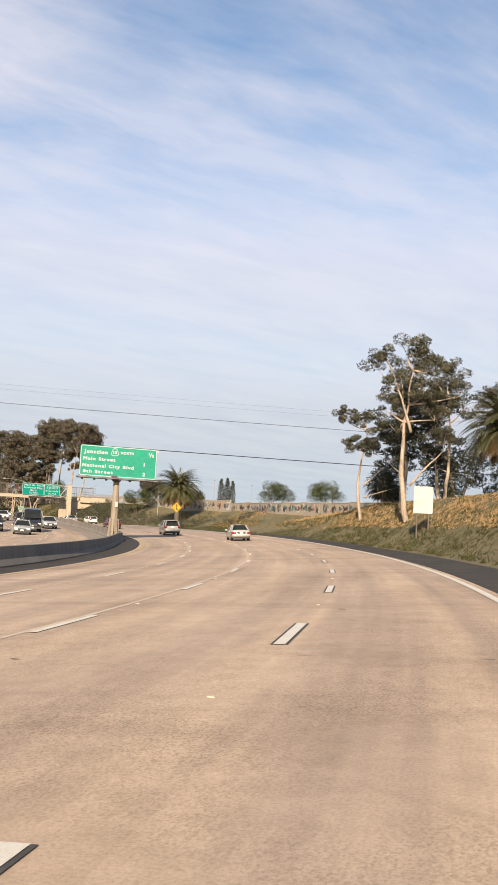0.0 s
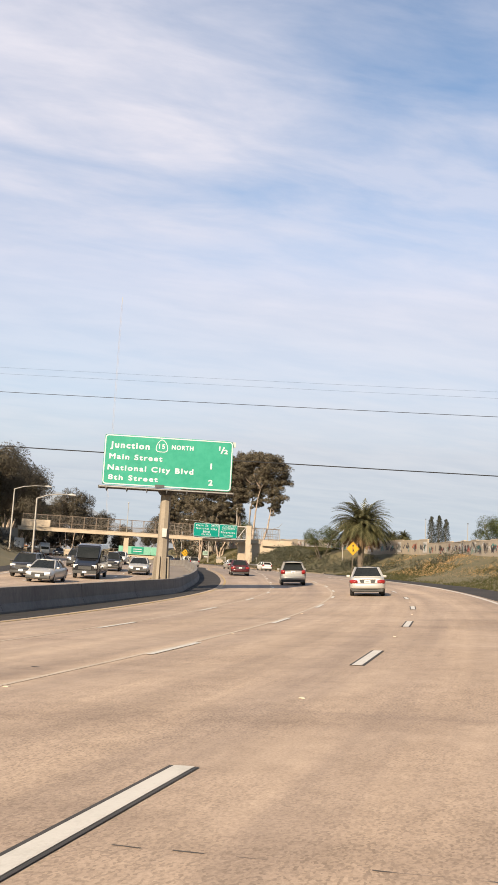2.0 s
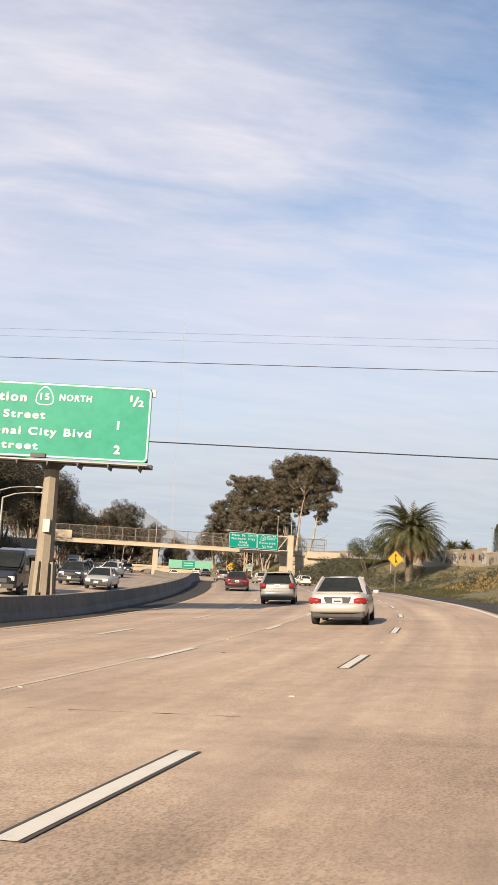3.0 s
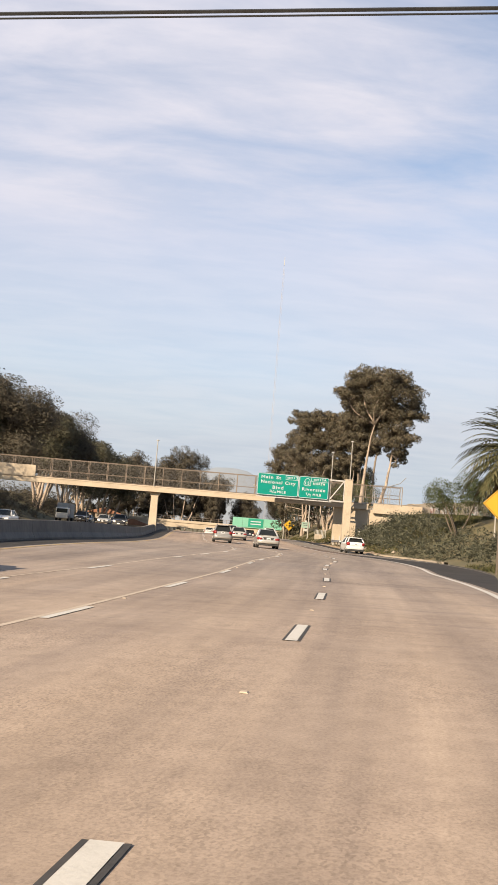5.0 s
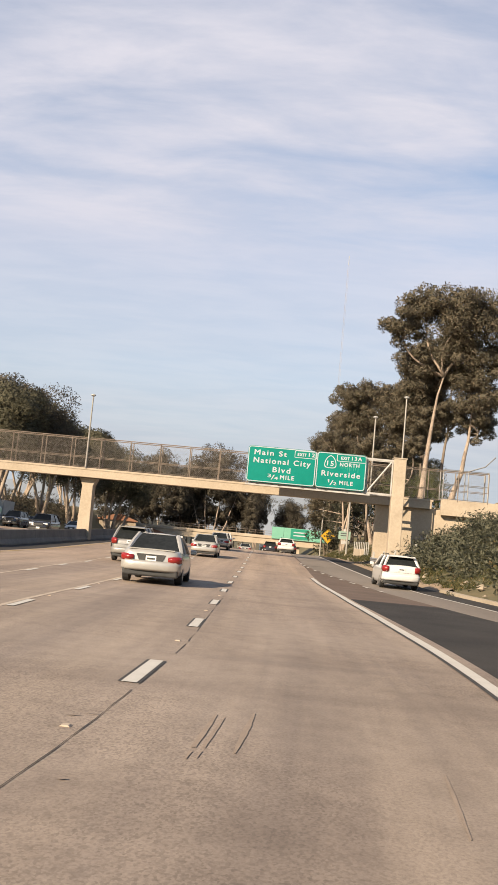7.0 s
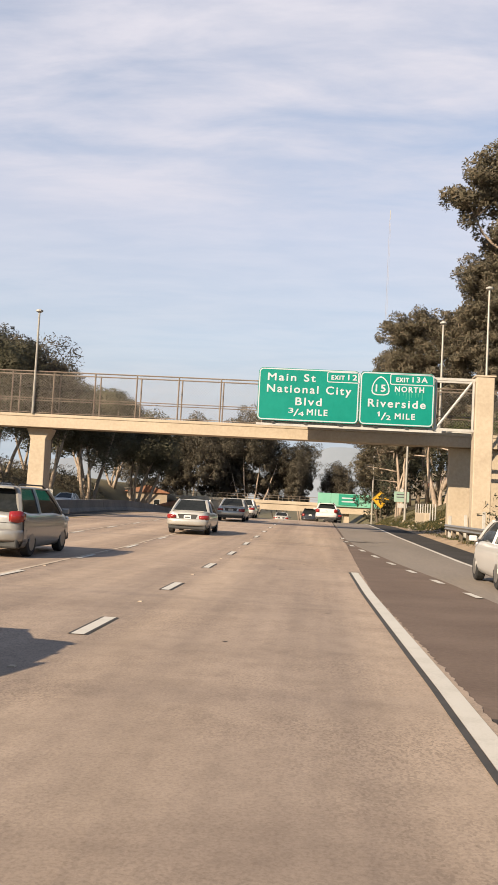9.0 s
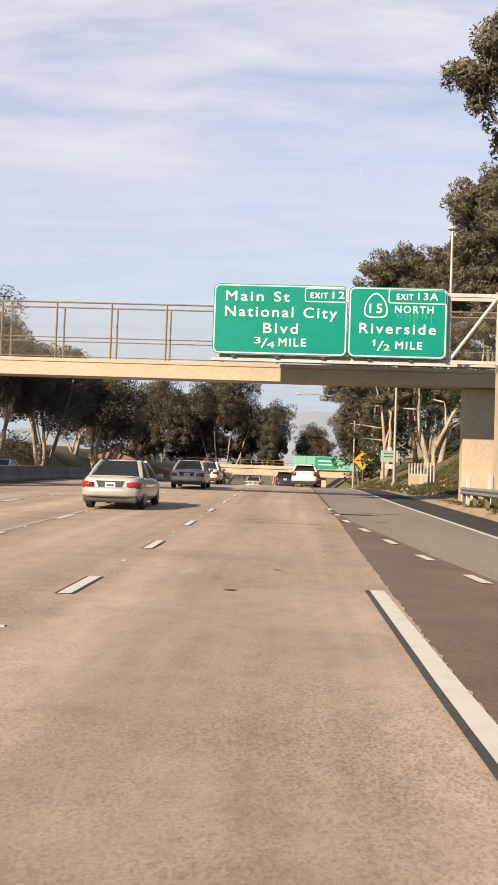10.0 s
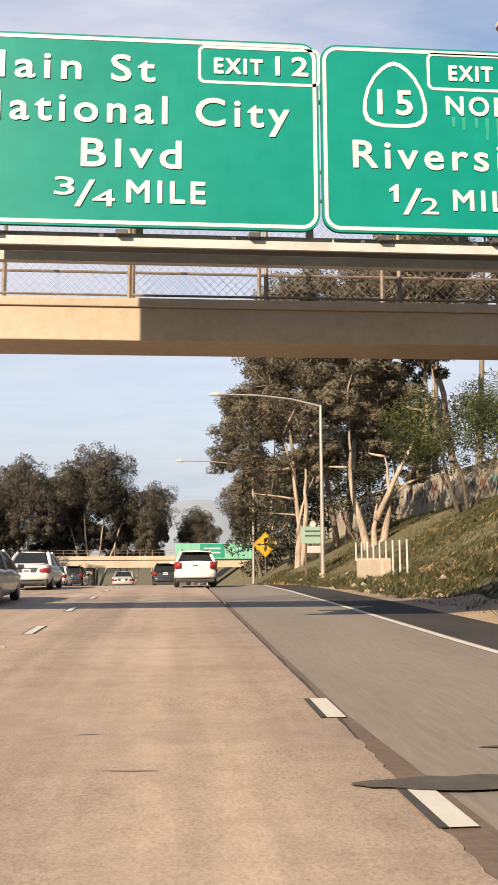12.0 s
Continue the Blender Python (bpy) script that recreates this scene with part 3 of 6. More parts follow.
def ramp_edge(u):
    """Where the grey ramp surface begins, past its inner dashes."""
    return ramp_in(u) + np.interp(u, [255, 263, 273, 277, 283, 288, 300], [0.02, 0.30, 0.30, 0.24, 0.17, 0.14, 0.12])


def ramp_out(u):
    return np.interp(u, [210, 215, 235, 245, 251, 260, 272, 290, 310, 340, 500], [6.76, 7.195, 8.6, 9.2, 8.9, 8.2, 7.6, 7.1, 6.8, 6.7, 6.7])


strip("road_shoulder_right", np.arange(0, 213, 2.0), lambda u: slab_edge(u) + 0.004, right_edge, M["asphalt"], -0.004, 2, 0.3, kind="structure", label="dark asphalt shoulder along the outer lane", category="road shoulder")
gore_dark = strip("gore_dark", np.arange(212, 248.1, 1.0), lambda u: slab_edge(u) + 0.004, lambda u: np.maximum(ramp_in(u) - 0.003, slab_edge(u) + 0.006), M["asphalt"], -0.004, 2, 0.3, kind="structure", label="dark asphalt gore between lane and ramp", category="road")
gore_brown = strip("gore_brown", np.arange(248, 300.1, 1.0), lambda u: slab_edge(u) - 0.12, lambda u: np.maximum(ramp_edge(u) - 0.003, slab_edge(u) + 0.05), M["asphalt_brown"], -0.006, 2, 0.3, kind="structure", label="brown patched asphalt wedge beside the ramp", category="road")
ramp = strip("ramp", np.arange(212, UMAX, 1.0), lambda u: np.maximum(ramp_edge(u), slab_edge(u) + 0.055), ramp_out, M["asphalt_grey"], -0.006, 2, 0.3, kind="structure", label="grey asphalt entrance ramp joining the freeway", category="road")
strip("road_shoulder_ramp", np.arange(212, UMAX, 1.0), lambda u: ramp_out(u) + 0.003, right_edge, M["asphalt"], -0.004, 1, 0.3, kind="structure", label="dark asphalt shoulder of the ramp", category="road shoulder")
kerb = strip("kerb", np.arange(236, 263, 1.0), lambda u: right_edge(u) + 0.003, lambda u: right_edge(u) + 0.32, M["concrete"], 0.13, 1, 0.35, kind="structure", label="low sandy concrete kerb beside the ramp", category="kerb")


# ---------------------------------------------------------------- paint on the road
def add_dashes(us, o, length, white_w=0.15, black=True, name="dash"):
    for u in us:
        oc = float(o(u)) if callable(o) else o
        s = np.array([u - length / 2, u + length / 2])
        of = (lambda q: np.asarray(o(q))) if callable(o) else (lambda q: o + 0 * q)
        strip(name, s, lambda q: of(q) - white_w / 2, lambda q: of(q) + white_w / 2, M["paint"], 0.010, 1, 0.0, marks)
        if black:
            strip("dash_edge", s, lambda q: of(q) - white_w / 2 - 0.036, lambda q: of(q) - white_w / 2 - 0.004, M["paint_black"], 0.008, 1, 0.0, marks)
            strip("dash_edge", s, lambda q: of(q) + white_w / 2 + 0.004, lambda q: of(q) + white_w / 2 + 0.036, M["paint_black"], 0.008, 1, 0.0, marks)


marks = thing("lane_markings", label="white painted lane dashes with black edges on concrete", category="lane marking", kind="structure")
# long dashes before the bend, shorter ones on the straight
FAR1 = [62.5 + 10.11 * k for k in range(-3, 14)]
NEAR2 = [204.5 + 5.9 * k for k in range(0, 24)]
add_dashes(FAR1, 0.0, 2.7)
add_dashes(NEAR2, 0.0, 1.65)


def lane2(u):
    return np.interp(u, [0, 165, 205, 225, 235, 250, 400], [-3.6, -3.6, -2.75, -2.80, -3.17, -3.30, -3.30])


def lane3(u):
    return np.interp(u, [0, 165, 210, 233, 254, 270, 400], [-7.4, -7.4, -5.4, -5.45, -6.5, -6.9, -6.9])


add_dashes([u + 0.95 for u in FAR1], lane2, 2.8, 0.13, False)
add_dashes([u + 0.6 for u in NEAR2], lane2, 1.7, 0.13, False)
add_dashes([u - 2.2 for u in FAR1], lane3, 2.8, 0.13, False)
add_dashes([u + 1.5 for u in NEAR2], lane3, 1.7, 0.13, False)
add_dashes([262.65 - 3.1 * k for k in range(-7, 3)], lambda u: ramp_in(u) + 0.03, 1.0, 0.16, False)
for k in range(-7, -4):
    u = 262.65 - 3.1 * k
    strip("dash_edge", np.array([u - 0.5, u + 0.5]), lambda q: ramp_in(q) - 0.112, lambda q: ramp_in(q) - 0.054, M["paint_black"], 0.009, 1, 0.0, marks)
# dark crack where the slab meets the ramp
strip("crack", np.arange(283.0, 312.0, 0.25), lambda u: slab_edge(u) - 0.010 - 0.012 * np.sin(u * 5.0) ** 2, lambda u: slab_edge(u) + 0.014 + 0.012 * np.sin(u * 3.3), M["paint_black"], 0.004, 1, 0.0, marks)
for k in range(44):
    u = 60 + 8.0 * k
    add_dashes([u], -20.0, 2.2, 0.13, False)
    add_dashes([u + 1.0], -23.9, 2.2, 0.13, False)
for u in [v + 2.95 for v in NEAR2] + [v + 5.05 for v in FAR1]:
    for o in (-0.02, float(lane2(u))):
        x, y = line_xy(u, o)
        st = part("road_stud", MB().prism([(-0.04, 0.0), (0.04, 0.0), (0.026, 0.012), (-0.026, 0.012)], -0.035, 0.035), M["seam"], marks)
        st.matrix_world = pose(float(x), float(y), float(road_z(u, o)) + 0.002, 0, 0, heading(u))
lines = thing("edge_lines", label="painted solid edge lines, white and yellow", category="lane marking", kind="structure")
strip("white_line", np.arange(0, 265, 1.0), lambda u: line_o(u) - 0.09, lambda u: line_o(u) + 0.09, M["paint"], 0.010, 1, 0.0, lines)
strip("white_line_edge", np.arange(225, 264.5, 1.0), lambda u: line_o(u) - 0.155, lambda u: line_o(u) - 0.094, M["paint_black"], 0.009, 1, 0.0, lines)
strip("ramp_line", np.arange(236, 340, 1.0), lambda u: ramp_out(u) - 0.22, lambda u: ramp_out(u) - 0.08, M["paint"], 0.004, 1, 0.0, lines)
strip("yellow_line", np.arange(0, UMAX, 1.0), -11.12, -10.97, M["paint_yellow"], 0.010, 1, 0.0, lines)
strip("yellow_line", np.arange(0, UMAX, 1.0), -17.3, -17.15, M["paint_yellow"], 0.010, 1, 0.0, lines)
strip("white_line", np.arange(0, UMAX, 1.0), -28.2, -28.05, M["paint"], 0.010, 1, 0.0, lines)

for of, w, a, b in ((lane2, 0.10, 196, UMAX), (lane3, 0.09, 196, UMAX), (lane2, 0.10, 0, 197), (lane3, 0.07, 0, 197)):
    strip("seam", np.arange(a, b, 1.0), lambda u: of(u) - 0.14 - w / 2, lambda u: of(u) - 0.14 + w / 2, M["seam"], 0.005, 1, 0.0, lines)


def crack(u0, u1, o, amp, w, seed, name="crack"):
    rnd = random.Random(seed)
    mb, us = MB(), np.arange(u0, u1, 0.35)
    off = 0.0
    for u in us:
        off = off * 0.8 + rnd.uniform(-amp, amp)
        ww = w * rnd.uniform(0.2, 1.3)
        for s in (-1, 1):
            x, y = line_xy(u, o + off + s * ww)
            mb.v.append((float(x), float(y), float(road_z(u, o + off)) + 0.006))
    for k in range(len(us) - 1):
        if rnd.random() < 0.86:
            mb.f.append((2 * k, 2 * k + 1, 2 * k + 3, 2 * k + 2))
    return part(name, mb, M["tar"], joints)


joints = thing("road_joints", label="dark sealed cracks and slab joints in the concrete", category="road crack", kind="structure")
for a, b in ((196, 204), (204.6, 216), (216.4, 228), (229, 243)):
    crack(a, b, 0.14 if a < 216 else 0.10, 0.008, 0.006, int(a) + 1)
for a, b, o in ((250, 300, -3.55), (260, 300, -7.1)):
    crack(a, b, o + 0.16, 0.02, 0.012, int(a + 7 * abs(o)))


def cross_joint(u, o0, o1, seed):
    rnd = random.Random(seed)
    mb = MB()
    os_ = np.arange(o0, o1, 0.16)
    for o in os_:
        w = 0.005 * rnd.uniform(0.2, 1.5)
        for s in (-1, 1):
            x, y = line_xy(u + s * w + rnd.uniform(-0.01, 0.01), o)
            mb.v.append((float(x), float(y), float(road_z(u, o)) + 0.005))
    for k in range(len(os_) - 1):
        if rnd.random() < 0.5:
            mb.f.append((2 * k, 2 * k + 1, 2 * k + 3, 2 * k + 2))
    return part("joint", mb, M["tar"], joints)


rj = random.Random(5)
for k in range(20):
    cross_joint(60 + k * 8.1 + rj.uniform(-0.8, 0.8), rj.choice((-7.2, -3.5, 0.1)), rj.choice((0.0, 3.7)) + 0.05, k)
for k in range(30):
    u, o = 52 + k * 8.0 + rj.uniform(-2, 2), rj.uniform(-6, 3.4)
    x, y = line_xy(u, o)
    mb = MB()
    n, r = 9, rj.uniform(0.015, 0.045)
    mb.v = [(r * rj.uniform(1.0, 2.4) * math.cos(i * 2 * math.pi / n), r * rj.uniform(0.5, 1.2) * math.sin(i * 2 * math.pi / n), 0) for i in range(n)]
    mb.f = [tuple(range(n))]
    ob = part("spall", mb, M["tar"], joints)
    ob.matrix_world = pose(float(x), float(y), float(road_z(u, o)) + 0.007, 0, 0, heading(u))


def dark_patch(x, y, lx, ly, turn, seed, mat="tar"):
    """Ragged dark lens lying on the slab."""
    rnd = random.Random(seed)
    n, pts = 34, []
    for i in range(n):
        a = i * 2 * math.pi / n
        r = rnd.uniform(0.80, 1.08)
        pts.append((lx * 0.5 * math.cos(a) * rnd.uniform(0.96, 1.02), ly * 0.5 * math.copysign(abs(math.sin(a)) ** 1.3, math.sin(a)) * r, 0))
    mb = MB()
    mb.v, mb.f = pts, [tuple(range(n))]
    d = np.hypot(LINE[:, 0] - x, LINE[:, 1] - y)
    ob = part("dark_patch", mb, M[mat], joints)
    u = float(LU[int(d.argmin())])
    ob.matrix_world = pose(x, y, float(road_z(u, x)) + 0.009, 0, 0, turn)


def tyre_mark(p, q, w):
    """Dark rubber streak between two spots on the slab, fading out in broken ends."""
    rnd = random.Random(int(p[1] * 10))
    mb, n = MB(), 14
    d = Vector((q[0] - p[0], q[1] - p[1], 0))
    side = Vector((d.y, -d.x, 0)).normalized()
    for k in range(n + 1):
        c = Vector((p[0], p[1], 0)) + d * (k / n)
        h = w * 0.5 * (0.25 + 0.75 * math.sin(math.pi * (k + 0.5) / (n + 1))) * rnd.uniform(0.75, 1.1)
        u = float(LU[int(np.hypot(LINE[:, 0] - c.x, LINE[:, 1] - c.y).argmin())])
        for sg in (-1, 1):
            v = c + side * h * sg
            mb.v.append((v.x, v.y, float(road_z(u, 1.0)) + 0.006))
    mb.f = [(2 * k, 2 * k + 1, 2 * k + 3, 2 * k + 2) for k in range(n) if rnd.random() < 0.9]
    part("tyre_mark", mb, M["rubber"], joints)


for p, q, w in (((0.75, 141.2), (0.87, 142.8), 0.05), ((0.82, 141.25), (0.94, 142.7), 0.03), ((1.06, 141.5), (1.18, 143.0), 0.05), ((2.34, 140.1), (2.48, 141.5), 0.03)):
    tyre_mark(p, q, w)
for x, y, lx, ly, a, k in ((-0.2, 142.2, 0.16, 0.05, 8, 11), (-0.06, 142.32, 0.15, 0.04, -4, 12), (0.12, 140.45, 0.08, 0.05, 12, 13), (2.82, 171.3, 0.14, 0.07, 20, 14), (1.82, 200.0, 0.30, 0.05, 4, 17), (2.23, 198.8, 0.5, 0.06, -6, 18), (-4.2, 116.0, 0.30, 0.10, 10, 19), (-2.6, 122.6, 0.20, 0.08, -8, 20), (-23.5, 49.8, 0.28, 0.09, 16, 21), (-24.4, 46.8, 0.20, 0.08, -10, 22)):
    dark_patch(x, y, lx * 0.8, ly * 0.6, a, k, "rubber")
dark_patch(4.5, 198.25, 1.9, 0.40, -3, 1)
dark_patch(5.05, 195.1, 0.46, 0.12, 4, 2)
dark_patch(5.5, 199.3, 1.6, 0.14, 2, 3)
dark_patch(1.82, 180.2, 0.17, 0.10, 6, 4)
dark_patch(2.65, 193.1, 2.3, 0.12, -1, 5)
dark_patch(1.2, 193.25, 1.1, 0.03, 1, 6)
dark_patch(2.34, 182.6, 0.12, 0.08, -8, 7)
dark_patch(-3.1, 124.0, 0.30, 0.10, 14, 8)
dark_patch(-3.25, 123.6, 0.34, 0.06, -20, 9)


# ---------------------------------------------------------------- lettering
def letters(txt, parent, x0, x1, z0, z1, y, mat, bold=0.012, name="lettering"):
    """Words between x0 and x1, capitals from z0 (base line) to z1, facing -y; strokes widened by bold."""
    cu = bpy.data.curves.new("words", "FONT")
    cu.body, cu.size, cu.space_character = txt, 1.0, 1.24
    cu.resolution_u = 4
    tmp = new("words", cu)
    dg = bpy.context.evaluated_depsgraph_get()
    me = bpy.data.meshes.new_from_object(tmp.evaluated_get(dg))
    bpy.data.objects.remove(tmp)
    co = np.empty(len(me.vertices) * 3)
    me.vertices.foreach_get("co", co)
    co = co.reshape(-1, 3)
    w0, w1 = co[:, 0].min(), co[:, 0].max()
    cap = 0.729
    e = min(bold * 1.25, (z1 - z0) * 0.055, (x1 - x0) * 0.10)
    out = np.stack([x0 + e + (co[:, 0] - w0) / (w1 - w0) * (x1 - x0 - 2 * e), y + 0 * co[:, 0], z0 + e + co[:, 1] / cap * (z1 - z0 - 2 * e)], 1)
    faces = [tuple(q.vertices) for q in me.polygons]
    bpy.data.meshes.remove(me)
    root = list(range(len(out)))

    def find(a):
        while root[a] != a:
            root[a] = root[root[a]]
            a = root[a]
        return a
    for q in faces:
        for v in q[1:]:
            root[find(v)] = find(q[0])
    isl = {}
    for v in range(len(out)):
        isl.setdefault(find(v), []).append(v)
    # islands that stand over one another are one letter
    groups = []
    for vs in sorted(isl.values(), key=lambda s: out[s, 0].min()):
        a, b = out[vs, 0].min(), out[vs, 0].max()
        if groups and a < groups[-1][1] - 0.3 * (b - a):
            groups[-1][1] = max(b, groups[-1][1])
            groups[-1][2] += vs
        else:
            groups.append([a, b, list(vs)])
    for _, _, vs in groups:
        new_id = {v: i for i, v in enumerate(vs)}
        mb, own = MB(), [tuple(new_id[v] for v in q) for q in faces if q[0] in new_id]
        # the glyph laid over itself a little shifted, each layer half a millimetre further out
        for k in range(9):
            w = radians(45 * k)
            dx, dz = (0, 0) if k == 8 else (e * math.cos(w), e * math.sin(w))
            n0 = len(mb.v)
            mb.v += [(out[v][0] + dx, out[v][1] - 0.0006 * k, out[v][2] + dz) for v in vs]
            mb.f += [tuple(i + n0 for i in q) for q in own]
        part("letter", mb, mat, parent)


def round_rect(x0, x1, z0, z1, r, n=6):
    pts = []
    for cx, cz, a in ((x1 - r, z1 - r, 0), (x0 + r, z1 - r, 90), (x0 + r, z0 + r, 180), (x1 - r, z0 + r, 270)):
        for k in range(n + 1):
            w = radians(a + 90 * k / n)
            pts.append((cx + r * math.cos(w), cz + r * math.sin(w)))
    return pts


def ring(mb, outer, inner, y0, y1):
    n, k = len(mb.v), len(outer)
    for y in (y0, y1):
        mb.v += [(x, y, z) for x, z in outer] + [(x, y, z) for x, z in inner]
    for i in range(k):
        j = (i + 1) % k
        mb.f += [(n + i, n + j, n + k + j, n + k + i), (n + 2 * k + j, n + 2 * k + i, n + 3 * k + i, n + 3 * k + j),
                 (n + j, n + i, n + 2 * k + i, n + 2 * k + j), (n + k + i, n + k + j, n + 3 * k + j, n + 3 * k + i)]
    return mb


def sign_face(sign, x0, x1, z0, z1, y, r=0.25, w=0.055, face="green"):
    """Green rounded panel with a white border, facing -y."""
    p = part("panel", MB().prism(list(reversed(round_rect(x0, x1, z0, z1, r))), y - 0.02, y + 0.04), M[face], sign, "green reflective panel")
    e = 0.03
    part("border", ring(MB(), round_rect(x0 + e, x1 - e, z0 + e, z1 - e, r - e), round_rect(x0 + e + w, x1 - e - w, z0 + e + w, z1 - e - w, r - e - w), y - 0.026, y - 0.018), M["white"], p)
    return p


def shield(parent, cx, cz, s, y):
    """Outline of a route marker with a pointed top."""
    half = [(0.0, 1.14), (0.20, 1.08), (0.42, 0.92), (0.66, 0.64), (0.86, 0.26), (0.97, -0.16), (0.99, -0.52), (0.90, -0.78), (0.68, -0.92), (0.36, -0.98)]

    def shape(k):
        return [(cx + k * x, cz + k * z) for x, z in half[::-1]] + [(cx - k * x, cz + k * z) for x, z in half[1:]]
    return part("route_marker", ring(MB(), shape(s), shape(s * 0.88), y - 0.026, y - 0.018), M["white"], parent)


# ---------------------------------------------------------------- overhead sign on its truss
def make_overhead_sign():
    Y = 204.55
    s = thing("overhead_sign", pose(0, Y + 0.30, 0), "green overhead exit sign with white lettering on a pale truss", "road sign")
    L = sign_face(s, -0.77, 4.50, 6.03, 8.80, -0.30)
    R = sign_face(s, 4.53, 8.36, 6.03, 8.80, -0.30)

    def px(x):
        return -0.77 + (x - 277) * 0.01833

    def pz(x, y):
        return 8.75 - (y - 415 - 0.03 * (x - 277)) * 0.01833
    yl = -0.33

    def t(txt, xa, xb, ya, yb, par, bold=0.010):
        xm = (xa + xb) / 2
        letters(txt, par, px(xa), px(xb), pz(xm, yb), pz(xm, ya), yl, M["white"], bold)
    t("Main St", 303, 440, 429, 452, L)
    t("National City", 302, 542, 463, 487, L)
    t("Blvd", 385, 460, 498, 522, L)
    t("3", 366, 381, 528, 543, L, 0.004)
    t("/", 381, 396, 530, 552, L, 0.004)
    t("4", 394, 411, 538, 552, L, 0.004)
    t("MILE", 419, 478, 531, 550, L)
    t("EXIT", 484, 522, 433, 447, L, 0.022)
    t("12", 531, 557, 431, 448, L)
    t("NORTH", 664, 746, 463, 480, R)
    t("Riverside", 590, 752, 500, 524, R)
    one = [(621, 549), (625, 549), (625, 535), (622.6, 535), (617.8, 538.6), (617.8, 541.2), (621, 539.6)]
    part("lettering", MB().prism([(px(a), pz(a, b)) for a, b in one], -0.334, -0.322), M["white"], R)
    t("/", 628, 643, 537, 559, R, 0.004)
    t("2", 642, 656, 545, 559, R, 0.004)
    t("MILE", 667, 724, 539, 557, R)
    t("EXIT", 667, 703, 437, 451, R, 0.022)
    t("13A", 712, 755, 435, 452, R)
    t("15", 610, 638, 457, 479, R)
    shield(R, px(624), pz(624, 464), 0.47, -0.30)
    for par, xa, xb, ya, yb in ((L, 472, 566, 423, 454), (R, 650, 774, 427, 458)):
        part("exit_tab", ring(MB(), round_rect(px(xa), px(xb), pz(xa, yb), pz(xa, ya), 0.1), round_rect(px(xa) + 0.045, px(xb) - 0.045, pz(xa, yb) + 0.045, pz(xa, ya) - 0.045, 0.06), -0.326, -0.318), M["white"], par)
    # drip stains under the lettering
    rs = random.Random(15)
    for k in range(9):
        x = px(668) + 0.165 * k + rs.uniform(-0.04, 0.04)
        h = rs.uniform(0.15, 0.42)
        part("stain", MB().prism([(x - 0.02, pz(700, 481) - h), (x + 0.02, pz(700, 481) - h * 0.96), (x + 0.028, pz(700, 481)), (x - 0.028, pz(700, 481))], -0.324, -0.3225), M["stain"], R)
    # truss behind and beside the panels
    for z, yy in ((8.62, 0.05), (5.98, 0.05), (8.62, 0.85), (5.98, 0.85)):
        part("chord", MB().box((5.0, yy, z), (11.0, 0.14, 0.14)), M["white_paint"], s)
    for x in (-0.4, 2.0, 4.4, 6.6, 8.48, 10.4):
        part("upright", MB().box((x, 0.05, 7.3), (0.10, 0.10, 2.55)), M["white_paint"], s)
    for i, (xa, xb) in enumerate(((8.55, 10.35),)):
        part("diagonal", MB().tube([(xa, 0.05, 6.05), (xb, 0.05, 8.55)], 0.07, 6), M["white_paint"], s)
    part("walkway", MB().box((4.0, -0.14, 5.80), (9.6, 0.26, 0.05)), M["dark_metal"], s)
    part("walkway_edge", MB().box((4.0, -0.29, 5.82), (9.6, 0.05, 0.12)), M["white_paint"], s)
    for x in (-0.2, 1.5, 3.3, 5.1, 6.7, 8.1):
        part("bracket", MB().box((x, -0.10, 5.90), (0.06, 0.34, 0.09)), M["dark_metal"], s)
        part("sign_lamp", MB().box((x + 0.28, -0.36, 5.93), (0.16, 0.12, 0.06)), M["dark_metal"], s)
    bevel(part("post", MB().box((10.95, 0.2, 4.75), (0.95, 0.9, 8.1)), M["concrete"], s, "tan box post"), 0.05)
    part("post_cap", MB().box((10.95, 0.2, 8.83), (1.06, 1.0, 0.08)), M["concrete"], s)
    return s


overhead_sign = make_overhead_sign()


# ---------------------------------------------------------------- footbridge
BY = 208.1


